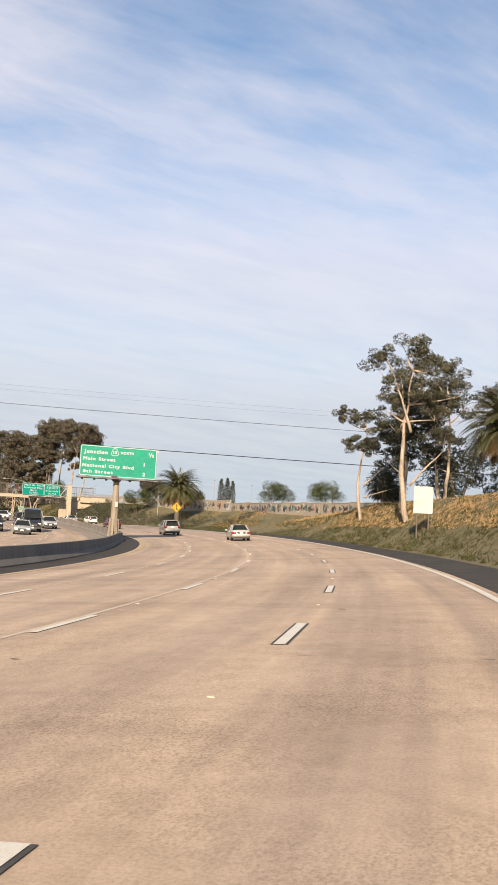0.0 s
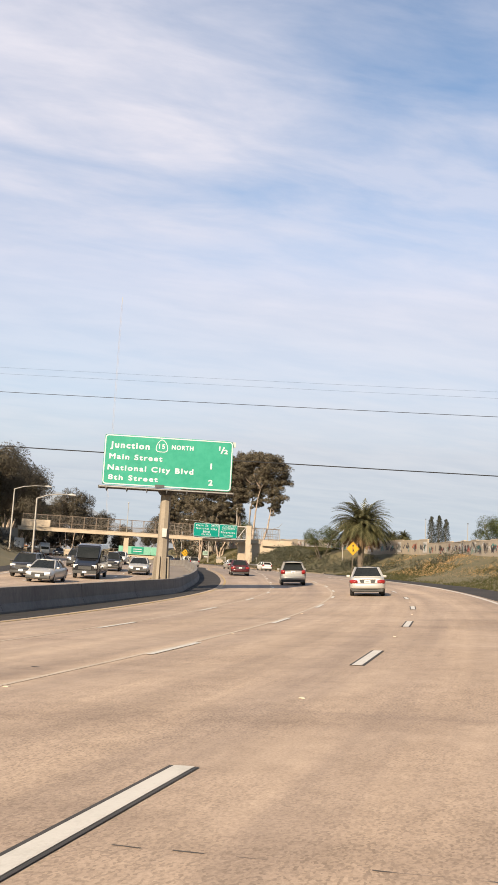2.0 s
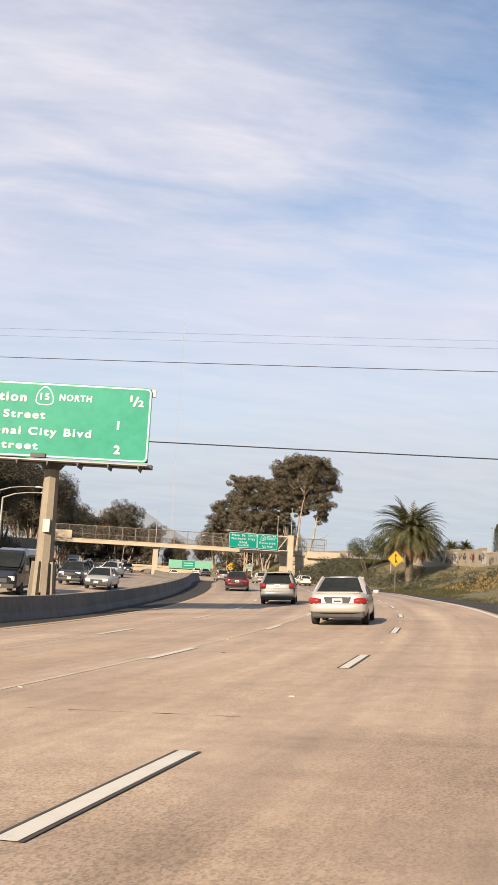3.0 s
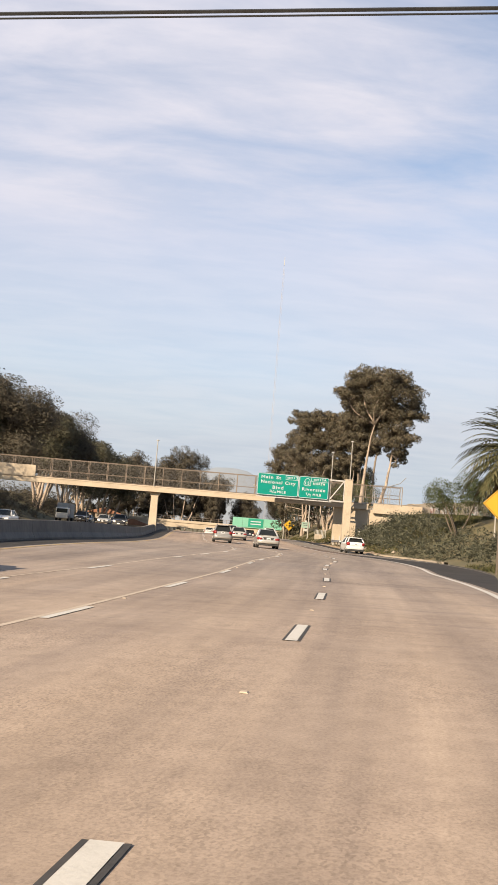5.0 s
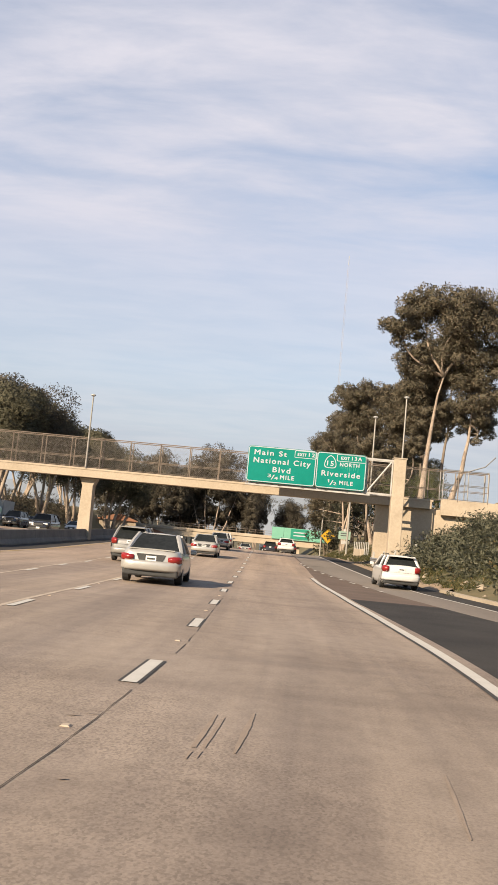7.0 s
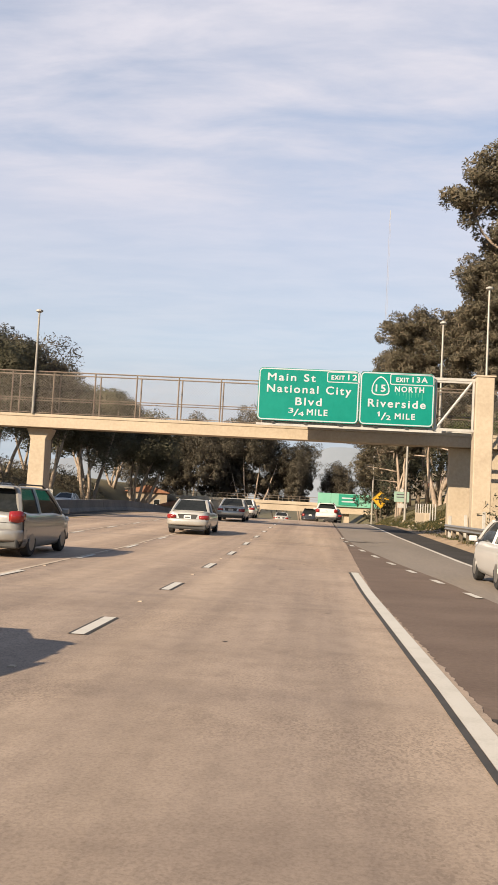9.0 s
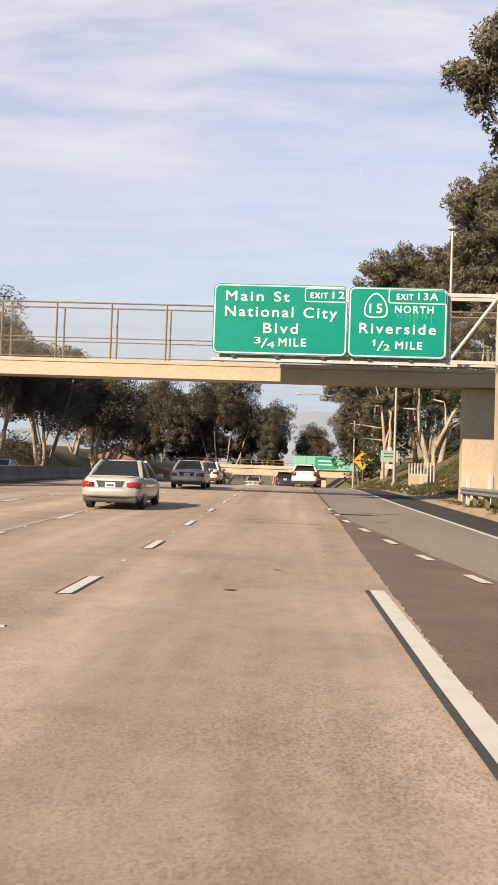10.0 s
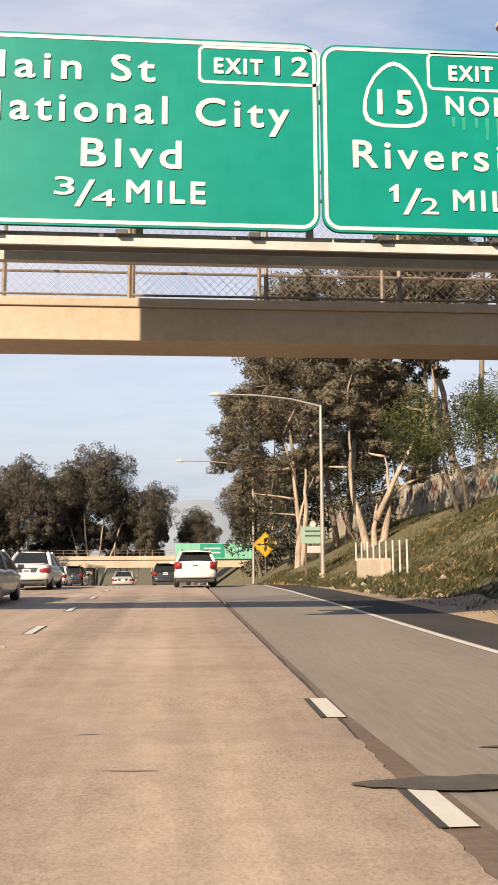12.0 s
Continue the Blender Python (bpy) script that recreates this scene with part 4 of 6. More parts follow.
def make_bridge():
    b = thing("footbridge", label="tan concrete pedestrian overpass with a chain-link fence", category="bridge", kind="structure")
    bevel(part("girder", MB().box((-10.6, BY + 0.62, 5.64), (49.6, 1.16, 0.60)), M["concrete"], b), 0.02)
    bevel(part("deck_edge", MB().box((-10.6, BY + 0.78, 6.02), (49.8, 1.56, 0.16)), M["concrete"], b), 0.015)
    col = MB().prism([(-14.25, 0.1), (-13.2, 0.1), (-13.28, 4.7), (-13.0, 5.33), (-14.45, 5.33), (-14.17, 4.7)], BY + 0.7, BY + 1.9)
    bevel(part("column", col, M["concrete"], b), 0.04)
    # right abutment: plinth with a ledge, wall above it
    bevel(part("pier", MB().box((12.13, BY + 0.82, 2.88), (4.60, 0.70, 4.90)), M["concrete"], b), 0.03)
    bevel(part("abutment_wall", MB().box((16.0, BY + 2.4, 4.35), (4.7, 3.4, 2.05)), M["concrete"], b), 0.03)
    bevel(part("parapet", MB().box((20.2, BY + 0.3, 5.6), (10.5, 0.4, 1.3)), M["concrete"], b), 0.03)
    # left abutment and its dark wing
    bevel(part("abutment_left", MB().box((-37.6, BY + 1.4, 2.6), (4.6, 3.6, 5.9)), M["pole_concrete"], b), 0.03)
    bevel(part("parapet_left", MB().box((-32.0, BY + 0.05, 6.75), (5.6, 0.3, 1.5)), M["concrete"], b), 0.03)
    fence = thing("bridge_fence", label="rusty steel posts and rails with chain-link mesh", category="fence", kind="structure")
    xs = [-34.6 + 2.42 * k for k in range(23)]
    for side in (BY + 0.12, BY + 1.44):
        for x in xs:
            part("post", MB().tube([(x, side, 6.09), (x, side, 8.56)], 0.045, 6), M["rail"], fence)
        for z, r in ((8.56, 0.04), (7.02, 0.028), (6.18, 0.022)):
            part("rail", MB().tube([(xs[0], side, z), (xs[-1], side, z)], r, 6), M["rail"], fence)
        wire, step = MB(), 0.16
        x0, x1, z0, z1 = xs[0], xs[-1], 6.18, 8.54
        h = z1 - z0
        k = x0 - h
        while k < x1:
            for sgn in (1, -1):
                a, c = (k, k + h)
                za, zc = (z0, z1) if sgn > 0 else (z1, z0)
                ax, az, cx, cz = a, za, c, zc
                if ax < x0:
                    az += (x0 - ax) * (1 if sgn > 0 else -1); ax = x0
                if cx > x1:
                    cz -= (cx - x1) * (1 if sgn > 0 else -1); cx = x1
                if cx > ax:
                    d = 0.0034
                    wire.quad((ax, side, az - d), (cx, side, cz - d), (cx, side, cz + d), (ax, side, az + d))
            k += step
        tagged(part("mesh_wire", wire, M["mesh_wire"], fence), kind="stuff")
    # cage where the bridge lands
    cage = thing("fence_cage", label="grey chain-link cage at the bridge landing", category="fence", kind="structure")
    for x in (15.0, 17.0, 18.6):
        for y in (BY + 0.13, BY + 1.45):
            part("post", MB().tube([(x, y, 6.2), (x, y, 8.7)], 0.045, 6), M["steel"], cage)
    for y in (BY + 0.13, BY + 1.45):
        for z in (6.3, 7.5, 8.65):
            part("rail", MB().tube([(15.0, y, z), (18.6, y, z)], 0.03, 6), M["steel"], cage)
    part("arm", MB().tube([(17.0, BY + 0.1, 8.65), (18.2, BY - 0.3, 9.1), (18.9, BY - 0.5, 9.9)], 0.05, 6), M["steel"], cage)
    return b


bridge = make_bridge()


def small_lamp(x, y, z0, z1, arm=0.0):
    l = thing("lamp_post", pose(x, y, 0), "slim pale steel lamp post with a round head", "lamp post", "lamp posts on the footbridge")
    part("pole", MB().tube([(0, 0, z0), (0, 0, z1)], [0.075, 0.055], 8), M["lamp_pole"], l)
    part("lamp_head", MB().tube([(0, 0, z1), (0, 0, z1 + 0.06), (0, 0, z1 + 0.14), (0, 0, z1 + 0.2)], [0.09, 0.2, 0.2, 0.06], 10), M["white_paint"], l)


small_lamp(-13.9, BY - 0.05, 6.1, 11.95)
small_lamp(9.35, BY + 1.66, 5.3, 12.5)
small_lamp(11.35, BY - 1.4, 5.0, 13.85)


# ---------------------------------------------------------------- sign on the median
def make_median_sign():
    s = thing("median_sign", pose(-27.65, 75.55, 0, 0, 0, -9.7), "large green junction sign on one concrete pole", "road sign")
    W, z0, z1, y = 7.54, 5.36, 8.33, -0.45
    p = sign_face(s, -W / 2, W / 2, z0, z1, y, 0.22, 0.06, "green_hazed")

    def t(txt, a, b, top, base, bold=0.030):
        letters(txt, p, -W / 2 + a * W, -W / 2 + b * W, z1 - base * (z1 - z0), z1 - top * (z1 - z0), y - 0.03, M["white"], bold)
    t("Junction", 0.045, 0.350, 0.135, 0.270)
    t("15", 0.420, 0.468, 0.135, 0.235)
    t("NORTH", 0.520, 0.690, 0.140, 0.235)
    t("1", 0.888, 0.900, 0.105, 0.20)
    t("/", 0.902, 0.935, 0.115, 0.26)
    t("2", 0.930, 0.960, 0.165, 0.26)
    t("Main Street", 0.042, 0.455, 0.375, 0.490)
    t("National City Blvd", 0.036, 0.700, 0.595, 0.710)
    t("8th Street", 0.045, 0.430, 0.790, 0.900)
    t("1", 0.829, 0.842, 0.455, 0.580)
    t("2", 0.820, 0.855, 0.780, 0.905)
    shield(p, -W / 2 + 0.444 * W, z1 - 0.185 * (z1 - z0), 0.36, y)
    part("frame", MB().box((0, y + 0.16, 6.85), (7.5, 0.22, 2.9)), M["dark_metal"], s)
    part("beam", MB().box((0, y + 0.12, 5.22), (7.9, 0.5, 0.16)), M["dark_metal"], s)
    part("walkway", MB().box((0, y - 0.45, 5.20), (7.7, 0.55, 0.05)), M["steel"], s)
    for k in range(7):
        part("bracket", MB().prism([(-3.5 + 1.16 * k, 5.17), (-3.45 + 1.16 * k, 4.98), (-3.40 + 1.16 * k, 5.17)], y - 0.7, y + 0.3), M["dark_metal"], s)
    part("lamp_box", MB().box((-0.4, y - 0.35, 5.4), (0.55, 0.3, 0.16)), M["dark_metal"], s)
    part("end_plate", MB().box((W / 2 + 0.06, y + 0.1, 8.15), (0.16, 0.12, 0.3)), M["white_paint"], s)
    pole = part("pole", MB().tube([(0, 0, 0.2), (0, 0, 1.5), (0, 0, 5.15)], [0.36, 0.35, 0.29], 8), M["pole_concrete"], s)
    for k in range(8):
        a = radians(45 * k + 22.5)
        part("base_rib", MB().box((0.42, 0, 0.35), (0.22, 0.17, 2.0), pose(0, 0, 0, 0, -3, math.degrees(a))), M["pole_concrete"], s)
    part("footing", MB().tube([(0, 0, -1.4), (0, 0, -0.52)], 0.72, 12), M["pole_concrete"], s)
    part("switch_box", MB().box((0.05, -0.36, 2.75), (0.26, 0.14, 0.5)), M["white_paint"], s)
    part("collar", MB().tube([(0, 0, 4.95), (0, 0, 5.15)], [0.34, 0.5], 8), M["dark_metal"], s)
    return s


median_sign = make_median_sign()


# ---------------------------------------------------------------- barrier between the carriageways
def flare(u):
    """The barrier swings out round the sign's pole."""
    return 0.62 * math.exp(-((u - 140.6) / 7.0) ** 2)


def make_barrier():
    n = 0
    prof = [(-0.33, -0.15), (0.33, -0.15), (0.33, 0.08), (0.19, 0.33), (0.11, 0.86), (-0.11, 0.86), (-0.19, 0.33), (-0.33, 0.08)]
    b = thing("median_barrier", label="stained grey concrete median barrier in long sections", category="barrier", kind="structure")
    for u0 in np.arange(4.0, UMAX - 8, 8.0):
        mb = MB()
        us = np.linspace(u0, u0 + 7.97, 5)
        for u in us:
            for o, z in prof:
                x, y = line_xy(u, -13.55 + flare(u) + o)
                mb.v.append((float(x), float(y), float(road_z(u, -13.55)) + z))
        k = len(prof)
        for i in range(len(us) - 1):
            for j in range(k):
                j2 = (j + 1) % k
                mb.f.append((i * k + j, i * k + j2, (i + 1) * k + j2, (i + 1) * k + j))
        mb.f += [tuple(range(k)), tuple(reversed(range((len(us) - 1) * k, len(us) * k)))]
        part("barrier_section", mb, M["barrier"], b)


make_barrier()


# ---------------------------------------------------------------- trees and plants
def leaf_cluster(mb, c, r, n, size, rnd, squash=0.75, droop=0.5):
    """Leaf sprays spread through a soft ball, thicker near its skin."""
    for _ in range(n):
        d = Vector((rnd.gauss(0, 1), rnd.gauss(0, 1), rnd.gauss(0, 1))).normalized()
        q = r * rnd.uniform(0.35, 1.0) ** 0.6
        p = Vector(c) + Vector((d.x * q, d.y * q, d.z * q * squash))
        a = Vector((rnd.gauss(0, 1), rnd.gauss(0, 1), rnd.gauss(-droop, 0.7))).normalized()
        b = a.cross(Vector((rnd.gauss(0, 1), rnd.gauss(0, 1), rnd.gauss(0, 1)))).normalized()
        l, w = size * rnd.uniform(0.6, 1.4), size * rnd.uniform(0.22, 0.5)
        pts = [p - a * l * 0.45 - b * w * 0.48, p - a * l * 0.35 + b * w * 0.48, p + a * l * 0.58]
        # leaves turn their upper side out of the clump, and take its round shading
        out = Vector((d.x, d.y, d.z * 0.9 + 0.15))
        if a.cross(b).dot(out) > 0:
            pts.reverse()
        mb.quad(*pts)
        nn = (out.normalized() + 0.12 * Vector((rnd.gauss(0, 1), rnd.gauss(0, 1), rnd.gauss(0, 1)))).normalized()
        mb.n += [tuple(nn)] * 3


def limb(mb, p, q, r0, r1, rnd, bend=0.12, n=6, sides=6):
    p, q = Vector(p), Vector(q)
    l = (q - p).length
    pts, rad = [], []
    k1 = Vector((rnd.gauss(0, 1), rnd.gauss(0, 1), 0)) * l * bend
    for i in range(n + 1):
        t = i / n
        pts.append(p.lerp(q, t) + k1 * math.sin(t * math.pi) + Vector((rnd.gauss(0, 1), rnd.gauss(0, 1), 0)) * l * 0.005)
        rad.append(r0 + (r1 - r0) * t)
    mb.tube(pts, rad, sides)
    return pts


def euc_tree(seed, h, trunk_r, tiers, leaves, size, bark, leaf, label, spread=1.0, bare=0.35, lean=(0, 0), stems=1, clusters=26, cr=(0.9, 1.7)):
    """Gum tree: pale forking trunk, bare below, leaf clumps in loose tiers with gaps."""
    rnd = random.Random(seed)
    t = thing("eucalyptus_tree", label=label, category="tree")
    wood, crown = MB(), MB()
    ends = []
    for s in range(stems):
        b = Vector((rnd.uniform(-0.5, 0.5) * (stems - 1) * 0.8, rnd.uniform(-0.4, 0.4) * (stems - 1), -0.6))
        top = Vector((lean[0] + b.x * 1.8 + rnd.uniform(-0.6, 0.6), lean[1] + rnd.uniform(-0.6, 0.6), h * rnd.uniform(0.78, 0.9)))
        pts = limb(wood, b, top, trunk_r * rnd.uniform(0.8, 1.1), trunk_r * 0.25, rnd, 0.035, 10, 8)
        ends.append(pts[-1])
        for k in range(tiers):
            f = bare + (1 - bare) * (k + rnd.uniform(0, 0.8)) / tiers
            st = pts[min(9, int(f * 10))]
            a = rnd.uniform(0, 2 * math.pi)
            reach = spread * h * rnd.uniform(0.12, 0.26) * (1.15 - 0.5 * f)
            en = st + Vector((math.cos(a) * reach, math.sin(a) * reach, h * rnd.uniform(0.08, 0.2)))
            lp = limb(wood, st, en, trunk_r * 0.36, trunk_r * 0.10, rnd, 0.14)
            ends.append(lp[-1])
            for _ in range(2):
                m = lp[rnd.randint(3, 5)]
                e2 = m + Vector((rnd.gauss(0, 1) * reach * 0.45, rnd.gauss(0, 1) * reach * 0.45, h * rnd.uniform(0.02, 0.10)))
                limb(wood, m, e2, trunk_r * 0.14, trunk_r * 0.05, rnd, 0.15, 4, 5)
                ends.append(e2)
    per = max(20, leaves // clusters)
    for k in range(clusters):
        e = Vector(ends[k % len(ends)])
        c = e + Vector((rnd.gauss(0, 1), rnd.gauss(0, 1), rnd.gauss(0.0, 0.8))) * h * 0.052
        leaf_cluster(crown, c, h * 0.055 * rnd.uniform(*cr), per, size, rnd, 0.52)
    part("trunk", wood, M[bark], t, smooth=True)
    part("crown", crown, M[leaf], t)
    return t


def mass_tree(seed, h, w, leaves, size, bark, leaf, label, low=0.25, lobes=20, kind_name="tree", stems=4, girth=0.018):
    """Broad dense tree: several stems and overlapping lobes with an uneven outline."""
    rnd = random.Random(seed)
    t = thing(kind_name, label=label, category="tree")
    wood, crown = MB(), MB()
    for s in range(stems):
        a = rnd.uniform(0, 6.28)
        limb(wood, (rnd.uniform(-0.4, 0.4), rnd.uniform(-0.4, 0.4), -0.6), (math.cos(a) * w * 0.28, math.sin(a) * w * 0.28, h * rnd.uniform(0.55, 0.8)), h * girth, h * girth * 0.3, rnd, 0.08, 7, 7)
    per = leaves // lobes
    for k in range(lobes):
        a, f = rnd.uniform(0, 6.28), rnd.random()
        z = h * (low + (0.88 - low) * f)
        rr = w * 0.5 * (0.35 + 0.65 * math.sqrt(max(0, 1 - ((f - 0.4) / 0.68) ** 2))) * rnd.uniform(0.35, 0.9)
        leaf_cluster(crown, (math.cos(a) * rr, math.sin(a) * rr, z), w * rnd.uniform(0.13, 0.23), per, size, rnd, 0.8, 0.3)
    part("trunk", wood, M[bark], t, smooth=True)
    part("crown", crown, M[leaf], t)
    return t


def lobed_tree(seed, trunks, lobes, leaves, size, bark, leaf, label, kind_name="eucalyptus_tree", r0=0.4):
    """Tall gum tree: forked trunks, a limb to each lobe, lobes of many small clumps."""
    rnd = random.Random(seed)
    t = thing(kind_name, label=label, category="tree")
    wood, crown = MB(), MB()
    tips = []
    for p, q, *girth in trunks:
        w = r0 * (girth[0] if girth else 1.0)
        tips += limb(wood, p, q, w, w * 0.16, rnd, 0.04, 9, 8)[4:]
    area = 1.74 * sum(r * r for *_, r in lobes)
    for x, y, z, r in lobes:
        c = Vector((x, y, z))
        st = min(tips, key=lambda p: (Vector(p) - c).length + 0.6 * max(0, p.z - c.z + r * 0.5))
        limb(wood, st, c - Vector((0, 0, r * 0.3)), r0 * 0.36, r0 * 0.1, rnd, 0.12, 6, 6)
        r *= 1.25
        m = max(12, int(26 * r * r / 9))
        per = max(30, int(leaves * r * r / area / m))
        for k in range(m):
            d = Vector((rnd.gauss(0, 1), rnd.gauss(0, 1), rnd.gauss(0.25, 0.9))).normalized()
            q = c + Vector((d.x, d.y, d.z * 0.82)) * r * rnd.uniform(0.25, 0.84)
            leaf_cluster(crown, q, r * rnd.uniform(0.20, 0.36), per, size, rnd, 0.72, 0.5)
            if k % 4 == 0:
                limb(wood, c - Vector((0, 0, r * 0.3)), q, r0 * 0.12, r0 * 0.04, rnd, 0.12, 4, 5)
    part("trunk", wood, M[bark], t, smooth=True)
    part("crown", crown, M[leaf], t)
    return t


def palm(seed, h, r, fronds, label):
    """Date palm: scarred trunk, arching feathered fronds, dry ones hanging below."""
    rnd = random.Random(seed)
    t = thing("palm_tree", label=label, category="palm tree")
    pts = [(0, 0, -0.5)] + [(rnd.uniform(-0.03, 0.03), rnd.uniform(-0.03, 0.03), h * k / 8) for k in range(1, 9)]
    part("trunk", MB().tube(pts, [0.55] + [0.42 + (0.05 if k % 2 else -0.03) for k in range(7)] + [0.6], 10), M["bark_dark"], t)
    green, dry = MB(), MB()
    for k in range(fronds):
        az = rnd.uniform(0, 6.28)
        el = math.asin(rnd.uniform(-0.55, 0.98))
        mb = green if el > -0.12 else dry
        l = r * rnd.uniform(0.85, 1.1) * (1.0 if el > -0.12 else 0.8)
        d = Vector((math.cos(az) * math.cos(el), math.sin(az) * math.cos(el), math.sin(el)))
        p, n = Vector((d.x * 0.3, d.y * 0.3, h + 0.15 + d.z * 0.3)), 15
        side = Vector((-math.sin(az), math.cos(az), 0))
        for i in range(n):
            q = p + d * (l / n)
            f = i / n
            mb.quad(p - side * 0.03, q - side * 0.02, q + side * 0.02, p + side * 0.03)
            ll = 0.62 * math.sin(math.pi * min(1, 0.16 + f * 0.84)) * (r / 4.2)
            for s in (-1, 1):
                tip = q + side * s * ll * rnd.uniform(0.8, 1.1) + d * ll * 0.7 + Vector((0, 0, -0.22 * ll))
                mb.quad(p, p.lerp(q, 0.75), tip)
            p = q
            d = (d + Vector((0, 0, -0.070 - 0.085 * f))).normalized()
    part("crown", green, M["leaf_palm"], t, "arching green fronds")
    part("dry_fronds", dry, M["frond_dry"], t, "hanging tan dry fronds")
    return t


def stand(ob, x, y, z, s=1.0, turn=0.0, sz=None):
    ob.matrix_world = pose(x, y, z, 0, 0, turn) @ Matrix.Diagonal((s, s, sz or s, 1))
    return ob


def again(ob, x, y, z, s=1.0, turn=0.0, sz=None):
    base = ob.matrix_basis.copy()
    ob.matrix_basis = Matrix()
    c = copy_thing(ob, pose(x, y, z, 0, 0, turn) @ Matrix.Diagonal((s, s, sz or s, 1)))
    ob.matrix_basis = base
    return c


def ground_at(x, y):
    d = np.hypot(LINE[:, 0] - x, LINE[:, 1] - y)
    k = int(np.clip(d.argmin(), 1, len(LINE) - 2))
    t = LINE[k + 1] - LINE[k - 1]
    t = t / np.linalg.norm(t)
    r = np.array((x, y)) - LINE[k]
    return float(land_z(np.clip(LU[k] + r @ t, 0, UMAX), np.clip(r[0] * t[1] - r[1] * t[0], -90, 90)))


# gum trees on the bank beside the bend
gumA = stand(lobed_tree(11, [((0, 0, -0.6), (0.1, 0, 12.0)), ((0.1, 0, 2.8), (3.2, 0.2, 6.2), 0.38), ((0.05, 0, 7.0), (-1.6, 0.2, 12.0), 0.5)],
                        [(-2.0, 0, 13.0, 1.42), (0, 0.3, 14.0, 1.70), (1.1, 0, 12.6, 1.70), (2.7, 0.2, 12.0, 1.56), (-0.8, 0.4, 11.2, 1.56), (0.7, -0.3, 10.3, 1.70), (3.6, 0.5, 10.5, 1.42), (2.0, 0.3, 8.6, 1.56), (-1.6, 0.2, 8.9, 1.28), (2.7, -0.2, 6.7, 1.28), (-0.6, 0.6, 7.6, 1.14)],
                        21000, 0.22, "bark", "leaf_euc", "tall pale-trunked eucalyptus with loose leaf clumps on the bank", r0=0.27), -11, 51.8, ground_at(-11, 51.8), 1.06, -30)
stand(lobed_tree(12, [((0, 0, -0.6), (0.4, 0, 9.0)), ((0.1, 0, 3.4), (3.0, 0.2, 6.2), 0.45), ((0.15, 0, 2.2), (3.6, 0, 3.4), 0.35)],
                        [(-1.7, 0, 10.4, 1.35), (0.2, 0.2, 10.2, 1.22), (-1.4, 0.1, 7.6, 1.22), (0.7, 0, 7.4, 1.35), (1.6, 0.3, 8.8, 1.62), (3.2, 0.2, 6.6, 1.08)],
                        15000, 0.20, "bark", "leaf_euc", "slender eucalyptus leaning with sparse foliage on the bank", r0=0.20), -4.8, 66.5, ground_at(-4.8, 66.5), 1.0, -30)
gumC = stand(euc_tree(13, 12.6, 0.23, 6, 10000, 0.34, "bark", "leaf_dark", "dark eucalyptus behind paler trunks on the bank", 0.9, 0.35, (0.2, 0), 2, 64), -4, 60.8, ground_at(-4, 60.8))
again(gumC, -3.5, 56.3, ground_at(-3.5, 56.3), 0.95, 70)
again(gumA, 0, 50.3, ground_at(0, 50.3), 0.80, 140)
again(gumA, -6, 45.8, ground_at(-6, 45.8), 0.62, 200)
under = mass_tree(21, 5.5, 6.0, 2600, 0.36, "bark_dark", "leaf_dark", "dense dark shrubby tree under the eucalyptus trunks", 0.08, 16)
stand(under, 0, 57.8, ground_at(0, 57.8))
for x, y, s, a in ((-2.5, 50.3, 0.8, 40), (3.5, 63.8, 0.9, 90), (1, 69.8, 0.8, 160), (-7, 39.8, 0.9, 220)):
    again(under, x, y, ground_at(x, y), s, a)

# palms
palmA = stand(palm(31, 5.6, 4.6, 330, "date palm with a full crown and hanging dry fronds"), 14.65, 151.2, ground_at(14.65, 151.2) - 0.2, 1.12)
again(palmA, -8.6, 42.8, ground_at(-8.6, 42.8) + 0.3, 0.86, 50)
again(palmA, 4, 73.8, ground_at(4, 73.8) - 1.0, 0.55, 110)
again(palmA, 38, 193.8, ground_at(38, 193.8) + 0.5, 0.42, 10)
again(palmA, 41.5, 195.8, ground_at(41.5, 195.8) + 0.8, 0.40, 80)

again(under, 15.2, 149.4, ground_at(15.2, 149.4), 0.34, 70)
again(under, 13.4, 152.3, ground_at(13.4, 152.3), 0.26, 170)

# large trees at the bridge's right end
gz = ground_at(14.3, 214.6)
stand(lobed_tree(41, [((0, 0, -0.6), (1.2, 0, 18.0 - gz)), ((0.4, 0.3, -0.6), (4.2, 0.6, 15.5 - gz))],
                       [(-2.7, 0, 22.0 - gz, 2.4), (-0.4, 1.2, 24.4 - gz, 2.8), (2.2, -0.8, 23.6 - gz, 3.5), (5.0, 0.4, 22.8 - gz, 3.1), (6.9, 0.8, 20.4 - gz, 2.5), (-0.6, 1.5, 19.6 - gz, 2.1), (2.4, 0.3, 20.2 - gz, 2.8),
                        (4.2, 0.2, 18.2 - gz, 2.5), (5.3, -0.5, 15.8 - gz, 2.4), (1.6, 1.6, 14.6 - gz, 1.9), (5.0, 1.0, 13.8 - gz, 1.8), (1.2, 1.8, 18.0 - gz, 1.9)],
                       64000, 0.34, "bark", "leaf_big", "very tall eucalyptus with a heavy two-tiered brown-green crown"), 14.3, 214.6, gz, 0.965)
gz = ground_at(14.0, 282)
